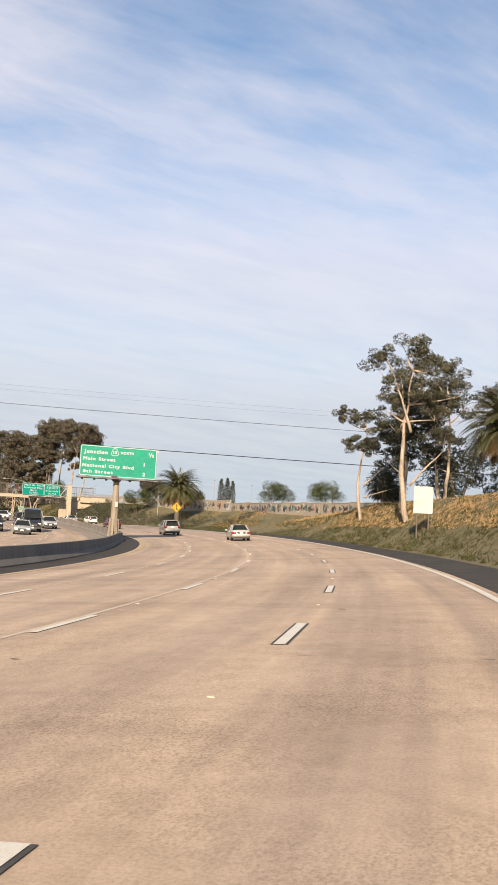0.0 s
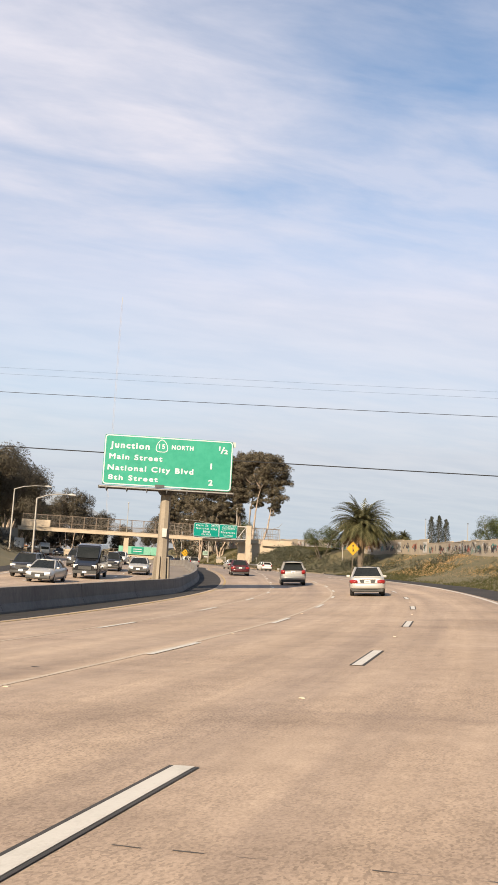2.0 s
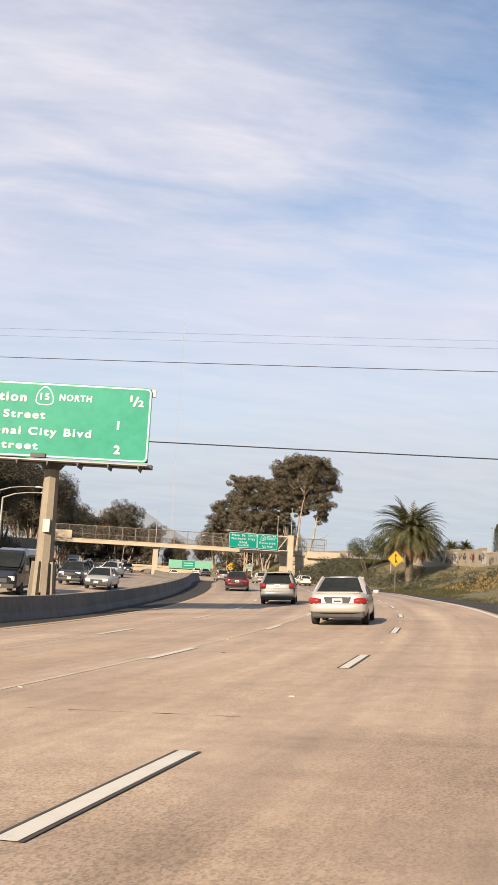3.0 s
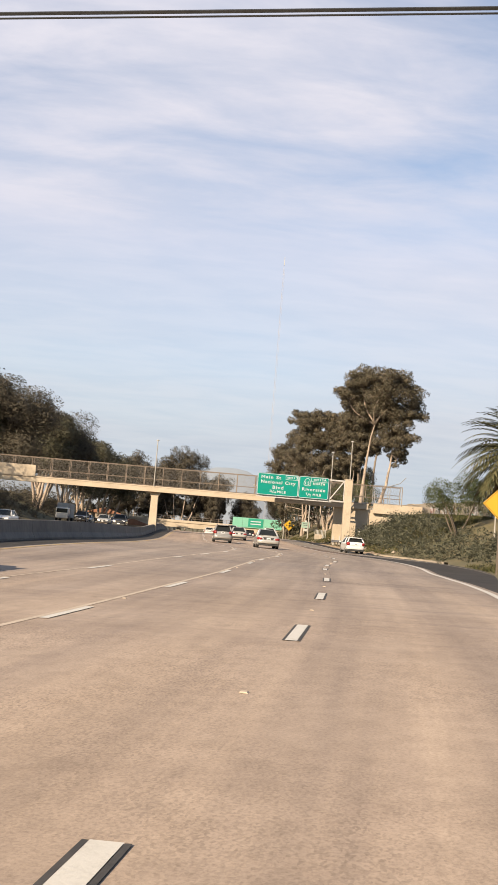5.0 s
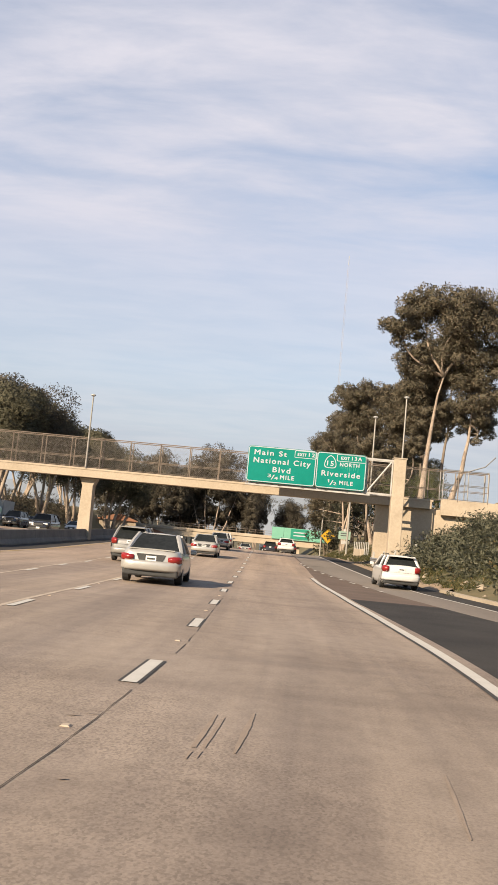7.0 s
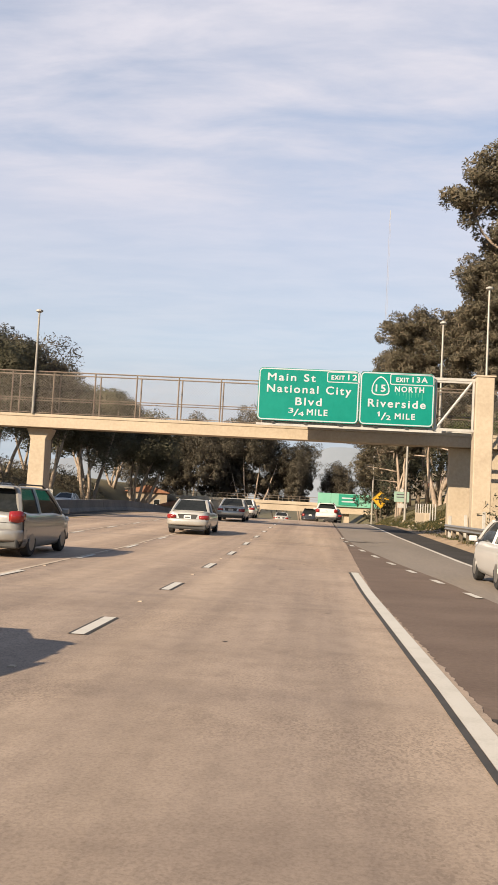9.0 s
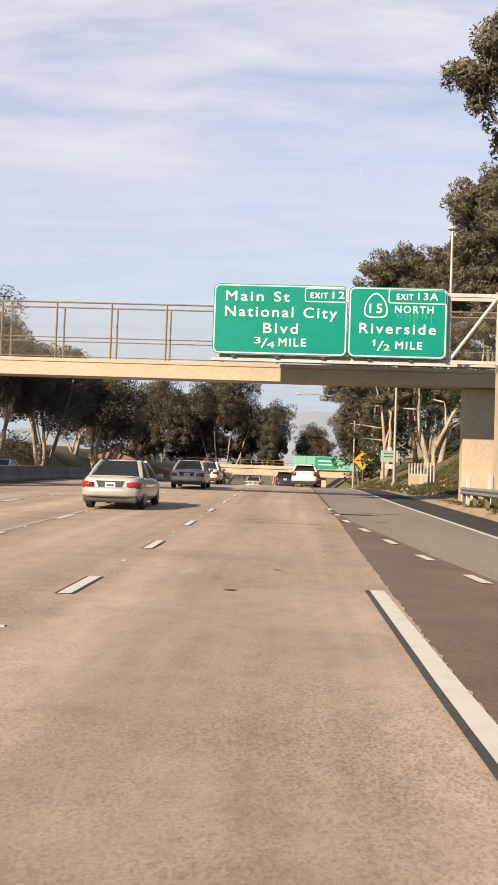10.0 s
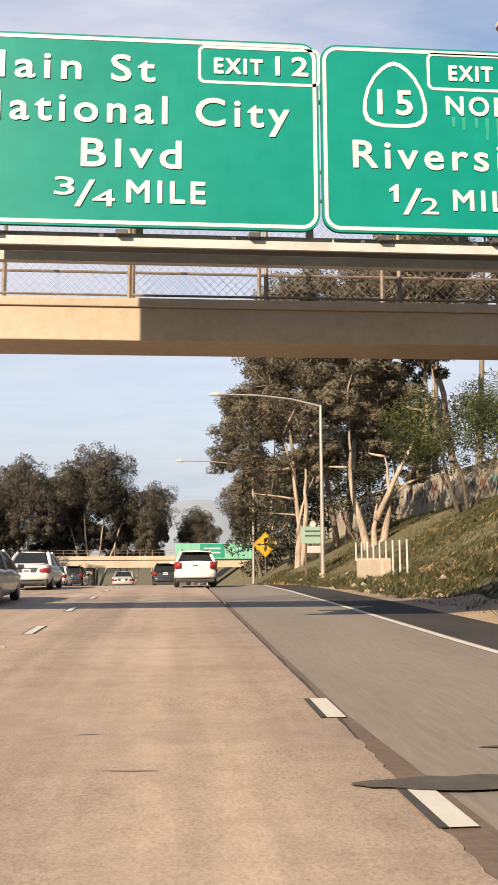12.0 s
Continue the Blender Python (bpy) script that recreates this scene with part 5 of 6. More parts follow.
row = lobed_tree(42, [((0, 0, -0.6), (-1.5, 0, 20.5 - gz)), ((0.7, 0.4, -0.6), (3.8, 0.5, 19.0 - gz))],
                 [(-3.5, 0, 24.8 - gz, 2.1), (-0.9, 0.5, 23.6 - gz, 2.8), (2.2, -0.3, 24.3 - gz, 2.7), (5.0, 0.6, 23.2 - gz, 2.8), (-2.4, -0.6, 20.2 - gz, 2.6), (1.4, 0.8, 20.0 - gz, 3.0), (4.8, -0.5, 19.2 - gz, 3.0),
                  (-5.4, 0.4, 16.2 - gz, 1.9), (-2.6, 0.8, 15.4 - gz, 2.4), (2.2, -0.9, 15.6 - gz, 2.6), (6.6, 0.6, 16.0 - gz, 2.6)],
                 52000, 0.38, "bark_mid", "leaf_big", "broad tall eucalyptus with an uneven lobed crown", r0=0.30)
stand(row, 15.2, 282.0, gz, 1.06)
again(row, 16.2, 264.0, ground_at(16.2, 264), 0.92, 160)
again(row, 21.0, 257.0, ground_at(21.0, 257.0), 0.95, 250)
again(row, 22.0, 250.0, ground_at(22, 250), 1.0, 130)
again(row, 13.5, 300.0, ground_at(13.5, 300), 0.85, 200)
pale = lobed_tree(43, [((0, 0, -0.6), (-0.9, 0, 9.5)), ((0.25, 0.2, -0.6), (0.8, 0.3, 8.6)), ((0.1, 0.1, 2.4), (1.3, 0.2, 6.6), 0.6)],
                  [(-3.0, 0, 4.6, 1.72), (-2.5, 0.5, 7.6, 2.18), (-0.6, 0.3, 10.6, 2.64), (1.5, 0, 8.6, 1.95), (-3.1, 0.2, 10.4, 2.07), (0.6, 0.5, 13.6, 2.53), (-1.9, 0, 14.2, 2.42), (-3.9, 0.8, 6.0, 1.49)],
                  30000, 0.26, "bark", "leaf_big", "pale peeling eucalyptus trunks forking low on the slope", r0=0.27)
stand(pale, 11.2, 256.8, ground_at(11.2, 256.8))
twisted = lobed_tree(47, [((0, 0, -0.6), (0.2, 0, 2.6)), ((-0.25, 0.1, -0.6), (-1.3, 0.4, 7.5)), ((0.15, 0, 1.6), (4.0, 0.1, 9.0), 0.7), ((0.1, 0, 1.9), (2.3, 0.4, 3.9), 0.45), ((0.3, 0.2, -0.6), (0.9, 0.5, 5.5))],
                     [(-2.4, 0.6, 8.6, 1.9), (-1.0, 0.4, 11.6, 2.3), (1.4, 0.9, 9.6, 2.1), (0.1, 1.6, 6.4, 1.7), (3.8, 0.2, 12.0, 2.0), (-3.0, 1.4, 5.4, 1.6), (2.9, 1.5, 4.6, 1.0)],
                     24000, 0.36, "bark", "leaf_big", "stout eucalyptus with peeling pale twisted limbs on the slope", r0=0.28)
stand(twisted, 14.4, 246.0, ground_at(14.4, 246))
again(under, 12.6, 268.0, ground_at(12.6, 268), 1.25, 40)
again(under, 16.3, 259.0, ground_at(16.3, 259), 1.05, 140)
again(under, 10.6, 276.0, ground_at(10.6, 276), 1.15, 250)
slope_tree = stand(mass_tree(44, 7.2, 8.4, 15000, 0.21, "bark_dark", "leaf_green", "leafy green tree with a thin trunk on the slope", 0.42, 24), 18.1, 240.0, ground_at(18.1, 240))

# trees far along the road and on the opposite bank
wood1 = mass_tree(45, 14.5, 13.0, 42000, 0.34, "bark", "leaf_far", "rounded dark eucalyptus grove tree", 0.40, 46, "tree", 6, 0.013)
wood2 = mass_tree(46, 13.0, 10.0, 24000, 0.36, "bark", "leaf_euc", "brownish eucalyptus with pale trunks on the far bank", 0.38, 38)
stand(wood1, -42.0, 352.0, ground_at(-42.0, 352.0), 1.35, 250)
grove = lobed_tree(48, [((0, 0, -0.6), (-1.2, 0, 8.0)), ((0.4, 0.3, -0.6), (1.6, 0.4, 8.2)), ((-0.5, -0.2, -0.6), (-3.2, 0.2, 6.8)), ((0.6, 0, -0.6), (3.6, -0.3, 6.6))],
                   [(-3.6, 0, 6.9, 2.41), (-1.6, 0.4, 8.6, 2.98), (1.0, -0.3, 9.3, 3.12), (3.2, 0.3, 7.9, 2.70), (-0.2, 0.8, 6.8, 2.41), (4.4, 0, 5.9, 1.85), (-4.8, 0.2, 5.4, 1.70), (2.0, 0.9, 6.2, 2.13), (-2.4, 0.9, 4.5, 1.9), (0.6, 1.0, 4.2, 1.8), (3.4, 0.8, 4.2, 1.7)],
                   52000, 0.28, "bark", "leaf_far", "rounded eucalyptus with pale trunks behind the far overpass", r0=0.16)
stand(grove, -14.7, 388.0, -4.0, 1.95, 20, 2.58)
for x, y, q, a, h in ((-29.5, 386.0, 1.75, 130, 2.35), (-22.0, 393.0, 1.30, 250, 2.10), (-1.8, 392.0, 1.30, 80, 1.92), (7.6, 398.0, 1.20, 300, 1.50), (-38.5, 384.0, 1.65, 200, 2.0), (-7.0, 396.0, 1.2, 170, 1.5), (-21.0, 398.0, 1.6, 40, 1.75)):
    again(grove, x, y, -4.0, q, a, h)
stand(wood2, -38.5, 266.0, ground_at(-38.5, 266), 1.55, 80)
for src, x, y, s, a, dz in ((wood1, -40.5, 170.0, 1.08, 20, 0), (wood1, -38.5, 223.0, 1.32, 140, 0), (wood2, -44.0, 157.0, 1.05, 60, 0), (wood1, 20.0, 406.0, 0.7, 280, -3.0), 
                            (wood1, -40.0, 276.0, 1.45, 60, 0), (wood2, -44.0, 240.0, 1.45, 110, 0), (wood1, -49.0, 228.0, 1.4, 170, 0), (wood2, -38.0, 290.0, 1.5, 210, 0), (wood1, -44.0, 300.0, 1.3, 280, 0),
                            (wood2, -35.0, 306.0, 1.65, 20, 0), (wood1, -42.0, 326.0, 1.3, 70, 0), (wood2, -33.5, 336.0, 1.75, 130, 0),
                            (wood1, -53.0, 190.0, 1.2, 40, 0), (wood2, -50.0, 176.0, 1.15, 100, 0), (wood1, -56.0, 160.0, 1.2, 150, 0), (wood2, -54.0, 143.0, 1.0, 230, 0), (wood1, -62.0, 205.0, 1.25, 300, 0),
                            (wood1, 48.0, 240.0, 0.62, 10, 0), (slope_tree, 42.2, 160, 0.95, 200, 0), (slope_tree, 35.2, 131.1, 0.85, 60, 0), (slope_tree, 17.0, 176.0, 0.80, 330, 0), (wood2, 23.0, 270.0, 0.9, 40, 0), (wood1, 18.5, 332.0, 1.0, 75, 0), (wood1, 17.0, 352.0, 1.05, 190, 0), (wood2, 22.5, 300.0, 1.05, 300, 0)):
    again(src, x, y, ground_at(x, y) + dz * 0.2, s, a)
cyp = MB()
rc = random.Random(8)
cypress = thing("cypress", pose(48.4, 197.3, ground_at(48.4, 197.3)), "narrow dark green cypress", "tree", "row of cypresses")
for k in range(46):
    z = 0.4 + 7.6 * k / 46
    leaf_cluster(cyp, (rc.uniform(-0.2, 0.2), rc.uniform(-0.2, 0.2), z), 0.95 * math.sin(math.pi * (0.22 + 0.74 * k / 46)) + 0.1, 120, 0.20, rc, 1.0, -1.0)
part("trunk", MB().tube([(0, 0, -0.4), (0, 0, 5)], [0.18, 0.05], 6), M["bark_dark"], cypress)
part("crown", cyp, M["leaf_dark"], cypress)
again(cypress, 50.4, 197.8, ground_at(50.4, 197.8), 1.04, 60)
again(cypress, 52.3, 198.4, ground_at(52.3, 198.4), 0.96, 140)


# shrubs and grass on the banks
def shrubs(name, spots, leaf, size, per, label, seed):
    rnd = random.Random(seed)
    mb = MB()
    for u, o, r in spots:
        x, y = line_xy(u, o)
        leaf_cluster(mb, (float(x), float(y), float(land_z(u, o)) + r * 0.42), r, per, size, rnd, 0.72, -0.3)
    return tagged(part(name, mb, M[leaf]), label, "shrubs", kind="stuff")


rb = random.Random(77)
shrubs("shrubs", [(rb.uniform(266, 288), rb.uniform(11.8, 17.0), rb.uniform(0.9, 1.7)) for _ in range(70)], "leaf_shrub", 0.28, 120, "tall grey-green bushes below the bridge abutment", 70)
shrubs("shrubs", [(rb.uniform(233, 287), rb.uniform(11.2, 17.5), rb.uniform(0.6, 1.25)) for _ in range(210)], "leaf_shrub", 0.26, 75, "dense grey-green shrubs on the bank beside the ramp", 71)
shrubs("shrubs", [(rb.uniform(200, 232), rb.uniform(10.5, 19), rb.uniform(0.4, 0.9)) for _ in range(70)], "leaf_shrub", 0.26, 55, "grey-green shrubs under the palm on the bank", 72)
shrubs("shrubs", [(rb.uniform(205, 400), rb.uniform(-46, -33.5), rb.uniform(0.6, 1.6)) for _ in range(150)], "leaf_far", 0.42, 50, "dark undergrowth on the far bank", 73)
shrubs("shrubs", [(rb.uniform(255, 410), rb.uniform(-45, -36.5), rb.uniform(1.4, 2.7)) for _ in range(120)], "leaf_far", 0.42, 150, "tall dark bushes under the trees on the far bank", 76)
shrubs("shrubs", [(rb.uniform(96, 330), rb.uniform(9.0, 20.0), rb.uniform(0.15, 0.34)) for _ in range(240)], "leaf_shrub", 0.16, 34, "low weeds scattered over the verge", 74)


def tufts(name, n, urange, orange, h, leaf, label, seed):
    rnd = random.Random(seed)
    mb = MB()
    for _ in range(n):
        u, d = rnd.uniform(*urange), rnd.uniform(*orange)
        o = float(right_edge(u)) + d
        x, y = line_xy(u, o)
        p = Vector((float(x), float(y), float(land_z(u, o)) - 0.08))
        for k in range(5):
            a = rnd.uniform(0, 6.28)
            w = Vector((math.cos(a), math.sin(a), 0)) * 0.035
            tip = p + Vector((rnd.gauss(0, 0.10), rnd.gauss(0, 0.10), h * rnd.uniform(0.5, 1.2)))
            q = p + Vector((rnd.gauss(0, 0.14), rnd.gauss(0, 0.14), 0))
            mb.quad(q - w, q + w, tip)
    return tagged(part(name, mb, M[leaf]), label, "grass", kind="stuff")


def dirt_strip():
    """Sandy washed-out soil between the shoulder and the grass of the slope."""
    us = np.arange(262.0, 316.0, 0.4)
    mb, n = MB(), 7
    for u in us:
        e = float(right_edge(u))
        w = 0.55 + 1.5 * math.exp(-((u - DIRT) / 5.0) ** 2) + 0.55 * noise.noise((u * 0.45, 3.1, 0)) + 0.25 * noise.noise((u * 1.9, 7.7, 0))
        w = max(0.15, w)
        for k in range(n):
            o = e - 0.25 + (w + 0.5) * k / (n - 1)
            x, y = line_xy(u, o)
            rim = -0.16 if k == n - 1 else 0.05 + 0.06 * min(1.0, w * k / (n - 1)) + 0.02 * noise.noise((u * 2.1, k * 0.9, 1.0))
            mb.v.append((float(x), float(y), float(land_z(u, o)) + rim))
    for j in range(len(us) - 1):
        for k in range(n - 1):
            a = j * n + k
            mb.f.append((a, a + 1, a + n + 1, a + n))
    tagged(part("dirt_strip", mb, M["soil"], smooth=True), "sandy bare soil along the foot of the grassy slope", "ground", kind="structure")


DIRT = float(LU[int(np.hypot(LINE[:, 0] - 1.0, LINE[:, 1] - 216.0).argmin())])
dirt_strip()
tufts("grass", 15000, (75, 232), (0.8, 9.0), 0.24, "grass_green", "short green grass on the bank by the bend", 81)
tufts("dry_grass", 13000, (78, 150), (3.6, 15.0), 0.24, "grass_dry", "dry golden grass on the upper bank", 82)
tufts("dry_grass", 3000, (150, 232), (4.0, 13.0), 0.26, "grass_dry", "dry golden grass below the wall", 83)
tufts("grass", 22000, (262, 345), (0.6, 13.0), 0.24, "grass_green", "green ivy-like grass on the slope behind the bridge", 84)
tufts("dry_grass", 2600, (262, 345), (0.3, 9.0), 0.18, "grass_dry", "dry grass blades along the shoulder edge", 85)


# ---------------------------------------------------------------- cars
def loft(stations, ring_pts):
    """Mesh through cross-sections; ring_pts(station) gives the ring from left sill over the top to right sill."""
    mb = MB()
    rings = [ring_pts(s) for s in stations]
    k = len(rings[0])
    for r in rings:
        mb.v += r
    for i in range(len(rings) - 1):
        for j in range(k - 1):
            a = i * k + j
            mb.f.append((a, a + 1, a + k + 1, a + k))
        a = i * k
        mb.f.append((a + k - 1, a, a + k, a + 2 * k - 1))
    mb.f += [tuple(reversed(range(k))), tuple(range((len(rings) - 1) * k, len(rings) * k))]
    return mb


SEDAN = dict(L=4.75, W=1.82, H=1.48, belt=0.92, tail=1.00, nose=0.78, roof=(0.78, 1.55, 2.70, 3.70), wheel=0.32, axles=(0.98, 3.75), trunk=True)
SUV = dict(L=4.60, W=1.86, H=1.70, belt=1.05, tail=1.10, nose=0.98, roof=(0.12, 0.50, 2.85, 3.65), wheel=0.36, axles=(0.90, 3.62), trunk=False)


def make_car(name, kind, paint, m, label, front_only=False):
    """Sedan or SUV, rear bumper at the origin, nose along +y."""
    K = kind
    L, W, H = K["L"], K["W"], K["H"]
    c = thing(name, m, label, "car")
    b0, b1, b2, b3 = K["roof"]
    deck = K["tail"]

    def body_ring(s):
        y, hw, zb, zs, zt = s
        pts = []
        m = (zb + zs) / 2
        for f, z in ((0.86, zb), (0.94, zb + 0.05), (0.985, zb + 0.16), (1.0, m), (0.992, zs - 0.20), (0.965, zs - 0.09), (0.925, zs - 0.02), (0.86, zt - 0.004), (0.74, zt + 0.006), (0.40, zt + 0.022), (0.0, zt + 0.028)):
            pts.append((-hw * f, y, z))
        return pts + [(-x, yy, z) for x, yy, z in reversed(pts[:-1])]
    hw = W / 2
    st = [(0.02, hw * 0.74, 0.44, deck - 0.24, deck - 0.15), (0.045, hw * 0.84, 0.38, deck - 0.18, deck - 0.09), (0.10, hw * 0.91, 0.32, deck - 0.12, deck - 0.04), (0.20, hw * 0.96, 0.28, deck - 0.06, deck - 0.012), (0.42, hw * 0.985, 0.26, deck - 0.03, deck), (b0 + 0.1, hw, 0.22, K["belt"] + 0.04, K["belt"] + 0.08 if not K["trunk"] else deck),
          (b1 + 0.4, hw, 0.20, K["belt"], K["belt"] + 0.03), (b2, hw, 0.20, K["belt"], K["belt"] + 0.03), (b3, hw, 0.21, K["belt"] - 0.03, K["belt"] + 0.02), (L - 0.55, hw * 0.97, 0.23, K["nose"], K["nose"] + 0.06),
          (L - 0.16, hw * 0.90, 0.27, K["nose"] - 0.08, K["nose"] - 0.02), (L - 0.02, hw * 0.76, 0.36, K["nose"] - 0.2, K["nose"] - 0.14)]
    body = part("body", loft(st, body_ring), M[paint], c, smooth=True)
    body.modifiers.new("edge", "EDGE_SPLIT").split_angle = radians(50)

    # cabin: glass all round, roof and pillars in body colour
    zb, zr = K["belt"] + 0.02, H

    def cabin_ring(s):
        y, f, z = s
        lo, hi = hw * 0.90, hw * 0.66
        x = lo + (hi - lo) * f
        base = zb - 0.05
        mid = (lo * 0.40 + x * 0.60 + 0.02 * f, base + (z - base) * 0.55)
        half = [(-lo, y, base), (-mid[0], y, mid[1]), (-x, y, z - 0.05 * f), (-x * 0.93, y, z - 0.018 * f), (-x * 0.80, y, z)]
        return half + [(-a, b, c) for a, b, c in reversed(half)]
    zz = lambda f: zb + (zr - zb) * f
    part("glass", loft([(b0, 0.05, zz(0.05) if K["trunk"] else zz(0.12)), (b1, 0.97, zz(0.975)), ((b1 + b2) / 2, 1.0, zz(1.0)), (b2, 0.96, zz(0.97)), (b3, 0.04, zz(0.05))], cabin_ring), M["car_glass"], c)
    roof = MB()
    n = 5
    ys = [b1 - (0.0 if K["trunk"] else 0.12), b1 + 0.3, (b1 + b2) / 2, b2 - 0.2, b2 + 0.06]
    for y in ys:
        for i in range(n):
            f = -1 + 2 * i / (n - 1)
            roof.v.append((f * hw * 0.655, y, zr + 0.014 - 0.045 * f * f - (0.03 if y in (ys[0], ys[-1]) else 0)))
    for i in range(len(ys) - 1):
        for j in range(n - 1):
            a = i * n + j
            roof.f.append((a, a + 1, a + n + 1, a + n))
    rf = part("roof", roof, M[paint], c, smooth=True)
    so = rf.modifiers.new("thick", "SOLIDIFY")
    so.thickness, so.offset = 0.03, 0
    for s in (-1, 1):
        lo, hi = hw * 0.90, hw * 0.665
        for ya, yb, wdt in ((b0, b1, 0.07), (b3, b2, 0.05), ((b1 + b2) / 2, (b1 + b2) / 2, 0.05)):
            part("pillar", MB().tube([(s * lo, ya, zb - 0.03), (s * (lo * 0.45 + hi * 0.55), ya + (yb - ya) * 0.55, zb + (zr - zb) * 0.55), (s * hi * 0.99, yb, zr - 0.03)], wdt, 6), M[paint], c)
    # wheels
    for y in K["axles"]:
        for s in (-1, 1):
            r, x = K["wheel"], s * (hw - 0.12)
            w = part("wheel", MB().tube([(x - 0.11, y, r), (x - 0.08, y, r), (x + 0.08, y, r), (x + 0.11, y, r)], [r * 0.92, r, r, r * 0.92], 18), M["tyre"], c)
            part("rim", MB().tube([(x + s * 0.06, y, r), (x + s * 0.118, y, r)], [r * 0.66, r * 0.60], 12), M["steel"], w)
    for s in (-1, 1):
        mm = part("mirror", MB().box((s * (hw + 0.09), b3 - 0.25, K["belt"] + 0.06), (0.2, 0.10, 0.14)), M[paint], c)
        bevel(mm, 0.03)
    # rear
    zl = deck - 0.20 if K["trunk"] else K["belt"] - 0.02
    for s in (-1, 1):
        # lamp wrapped round the rear corner, deeper outside than inside
        lamp = MB()
        prof = [(0.985, 0.34, 0.045), (0.955, 0.17, 0.085), (0.88, 0.075, 0.095), (0.72, 0.030, 0.085), (0.55, 0.012, 0.060)] if K["trunk"] else [(0.985, 0.26, 0.06), (0.955, 0.14, 0.12), (0.88, 0.06, 0.14), (0.74, 0.024, 0.13), (0.66, 0.014, 0.11)]
        for fx, y, dz in prof:
            for yy, zz_ in ((y - 0.006, zl - 0.05 - dz), (y - 0.016, zl - 0.05), (y + 0.004, zl - 0.05 + dz)):
                lamp.v.append((s * hw * fx * 1.004, yy, zz_))
        for i in range(len(prof) - 1):
            for j in range(2):
                q = (3 * i + j, 3 * i + j + 1, 3 * i + j + 4, 3 * i + j + 3)
                lamp.f.append(q if s < 0 else tuple(reversed(q)))
        lm = part("tail_light", lamp, M["tail"], c, smooth=True)
        lm.modifiers.new("thick", "SOLIDIFY").thickness = 0.03
    if K["trunk"]:
        # shade of the plate recess drawn as a flat dark panel
        part("recess_shade", MB().prism([(-0.34, zl - 0.15), (0.34, zl - 0.15), (0.44, zl + 0.07), (-0.44, zl + 0.07)], 0.008, 0.03), M["trim"], c, "flat dark panel painting the shadowed recess round the plate")
        part("lid_edge", MB().box((0, 0.16, deck + 0.012), (W * 0.74, 0.10, 0.03)), M[paint], c)
    part("number_plate", MB().box((0, 0.012, zl - 0.06), (0.31, 0.02, 0.16)), M["plate"], c)
    part("plate_bar", MB().box((0, 0.0, zl - 0.06), (0.22, 0.012, 0.05)), M["trim"], c)
    bump = MB()
    for z0, out in ((0.40, 0.03), (0.46, 0.0), (0.60, -0.015), (0.66, 0.02)):
        for fx, y in ((-0.97, 0.42), (-0.93, 0.14), (-0.80, 0.03), (-0.5, -0.015), (0, -0.03), (0.5, -0.015), (0.80, 0.03), (0.93, 0.14), (0.97, 0.42)):
            bump.v.append((fx * hw, y + out, z0))
    for i in range(3):
        for j in range(8):
            bump.f.append((9 * i + j, 9 * i + j + 1, 9 * i + j + 10, 9 * i + j + 9))
    bp = part("bumper", bump, M[paint], c, smooth=True)
    bp.modifiers.new("thick", "SOLIDIFY").thickness = -0.04
    bevel(part("bumper_lower", MB().box((0, 0.16, 0.34), (W * 0.90, 0.26, 0.24)), M["trim"], c), 0.05)
    part("trunk_gap", MB().box((0, 0.035, zl - 0.20), (W * 0.80, 0.03, 0.018)), M["trim"], c)
    # front
    for s in (-1, 1):
        bevel(part("headlight", MB().box((s * hw * 0.66, L - 0.12, K["nose"] - 0.12), (0.40, 0.18, 0.15), pose(0, 0, 0, 0, 0, 0)), M["lamp_clear"], c), 0.04)
    bevel(part("grille", MB().box((0, L - 0.03, K["nose"] - 0.20), (0.85, 0.10, 0.20)), M["trim"], c), 0.03)
    bevel(part("front_bumper", MB().box((0, L - 0.10, 0.40), (W * 0.88, 0.22, 0.22)), M["trim"], c), 0.05)
    part("front_plate", MB().box((0, L + 0.03, 0.50), (0.31, 0.02, 0.15)), M["plate"], c)
    if not K["trunk"]:
        for s in (-1, 1):
            part("roof_rail", MB().tube([(s * hw * 0.62, b1 + 0.1, zr + 0.0), (s * hw * 0.62, b1 + 0.3, zr + 0.06), (s * hw * 0.62, b2 - 0.3, zr + 0.06), (s * hw * 0.62, b2 - 0.1, zr)], 0.022, 6), M["trim"], c)
        part("spoiler", MB().box((0, b1 - 0.22, zr - 0.03), (W * 0.66, 0.22, 0.04)), M[paint], c)
    return c


def on_road(u, o, turn=0.0):
    x, y = line_xy(u, o)
    s = float(road_z(u, o + 0.9) - road_z(u, o - 0.9)) / 1.8
    g = float(road_z(u + 3, o) - road_z(u, o)) / 3
    return pose(float(x), float(y), float(road_z(u, o)) + 0.006, 0, 0, heading(u)) @ pose(0, 0, 0, math.degrees(math.atan(g)), -math.degrees(math.atan(s)), 0) @ pose(0, 0, 0, 0, 0, turn)


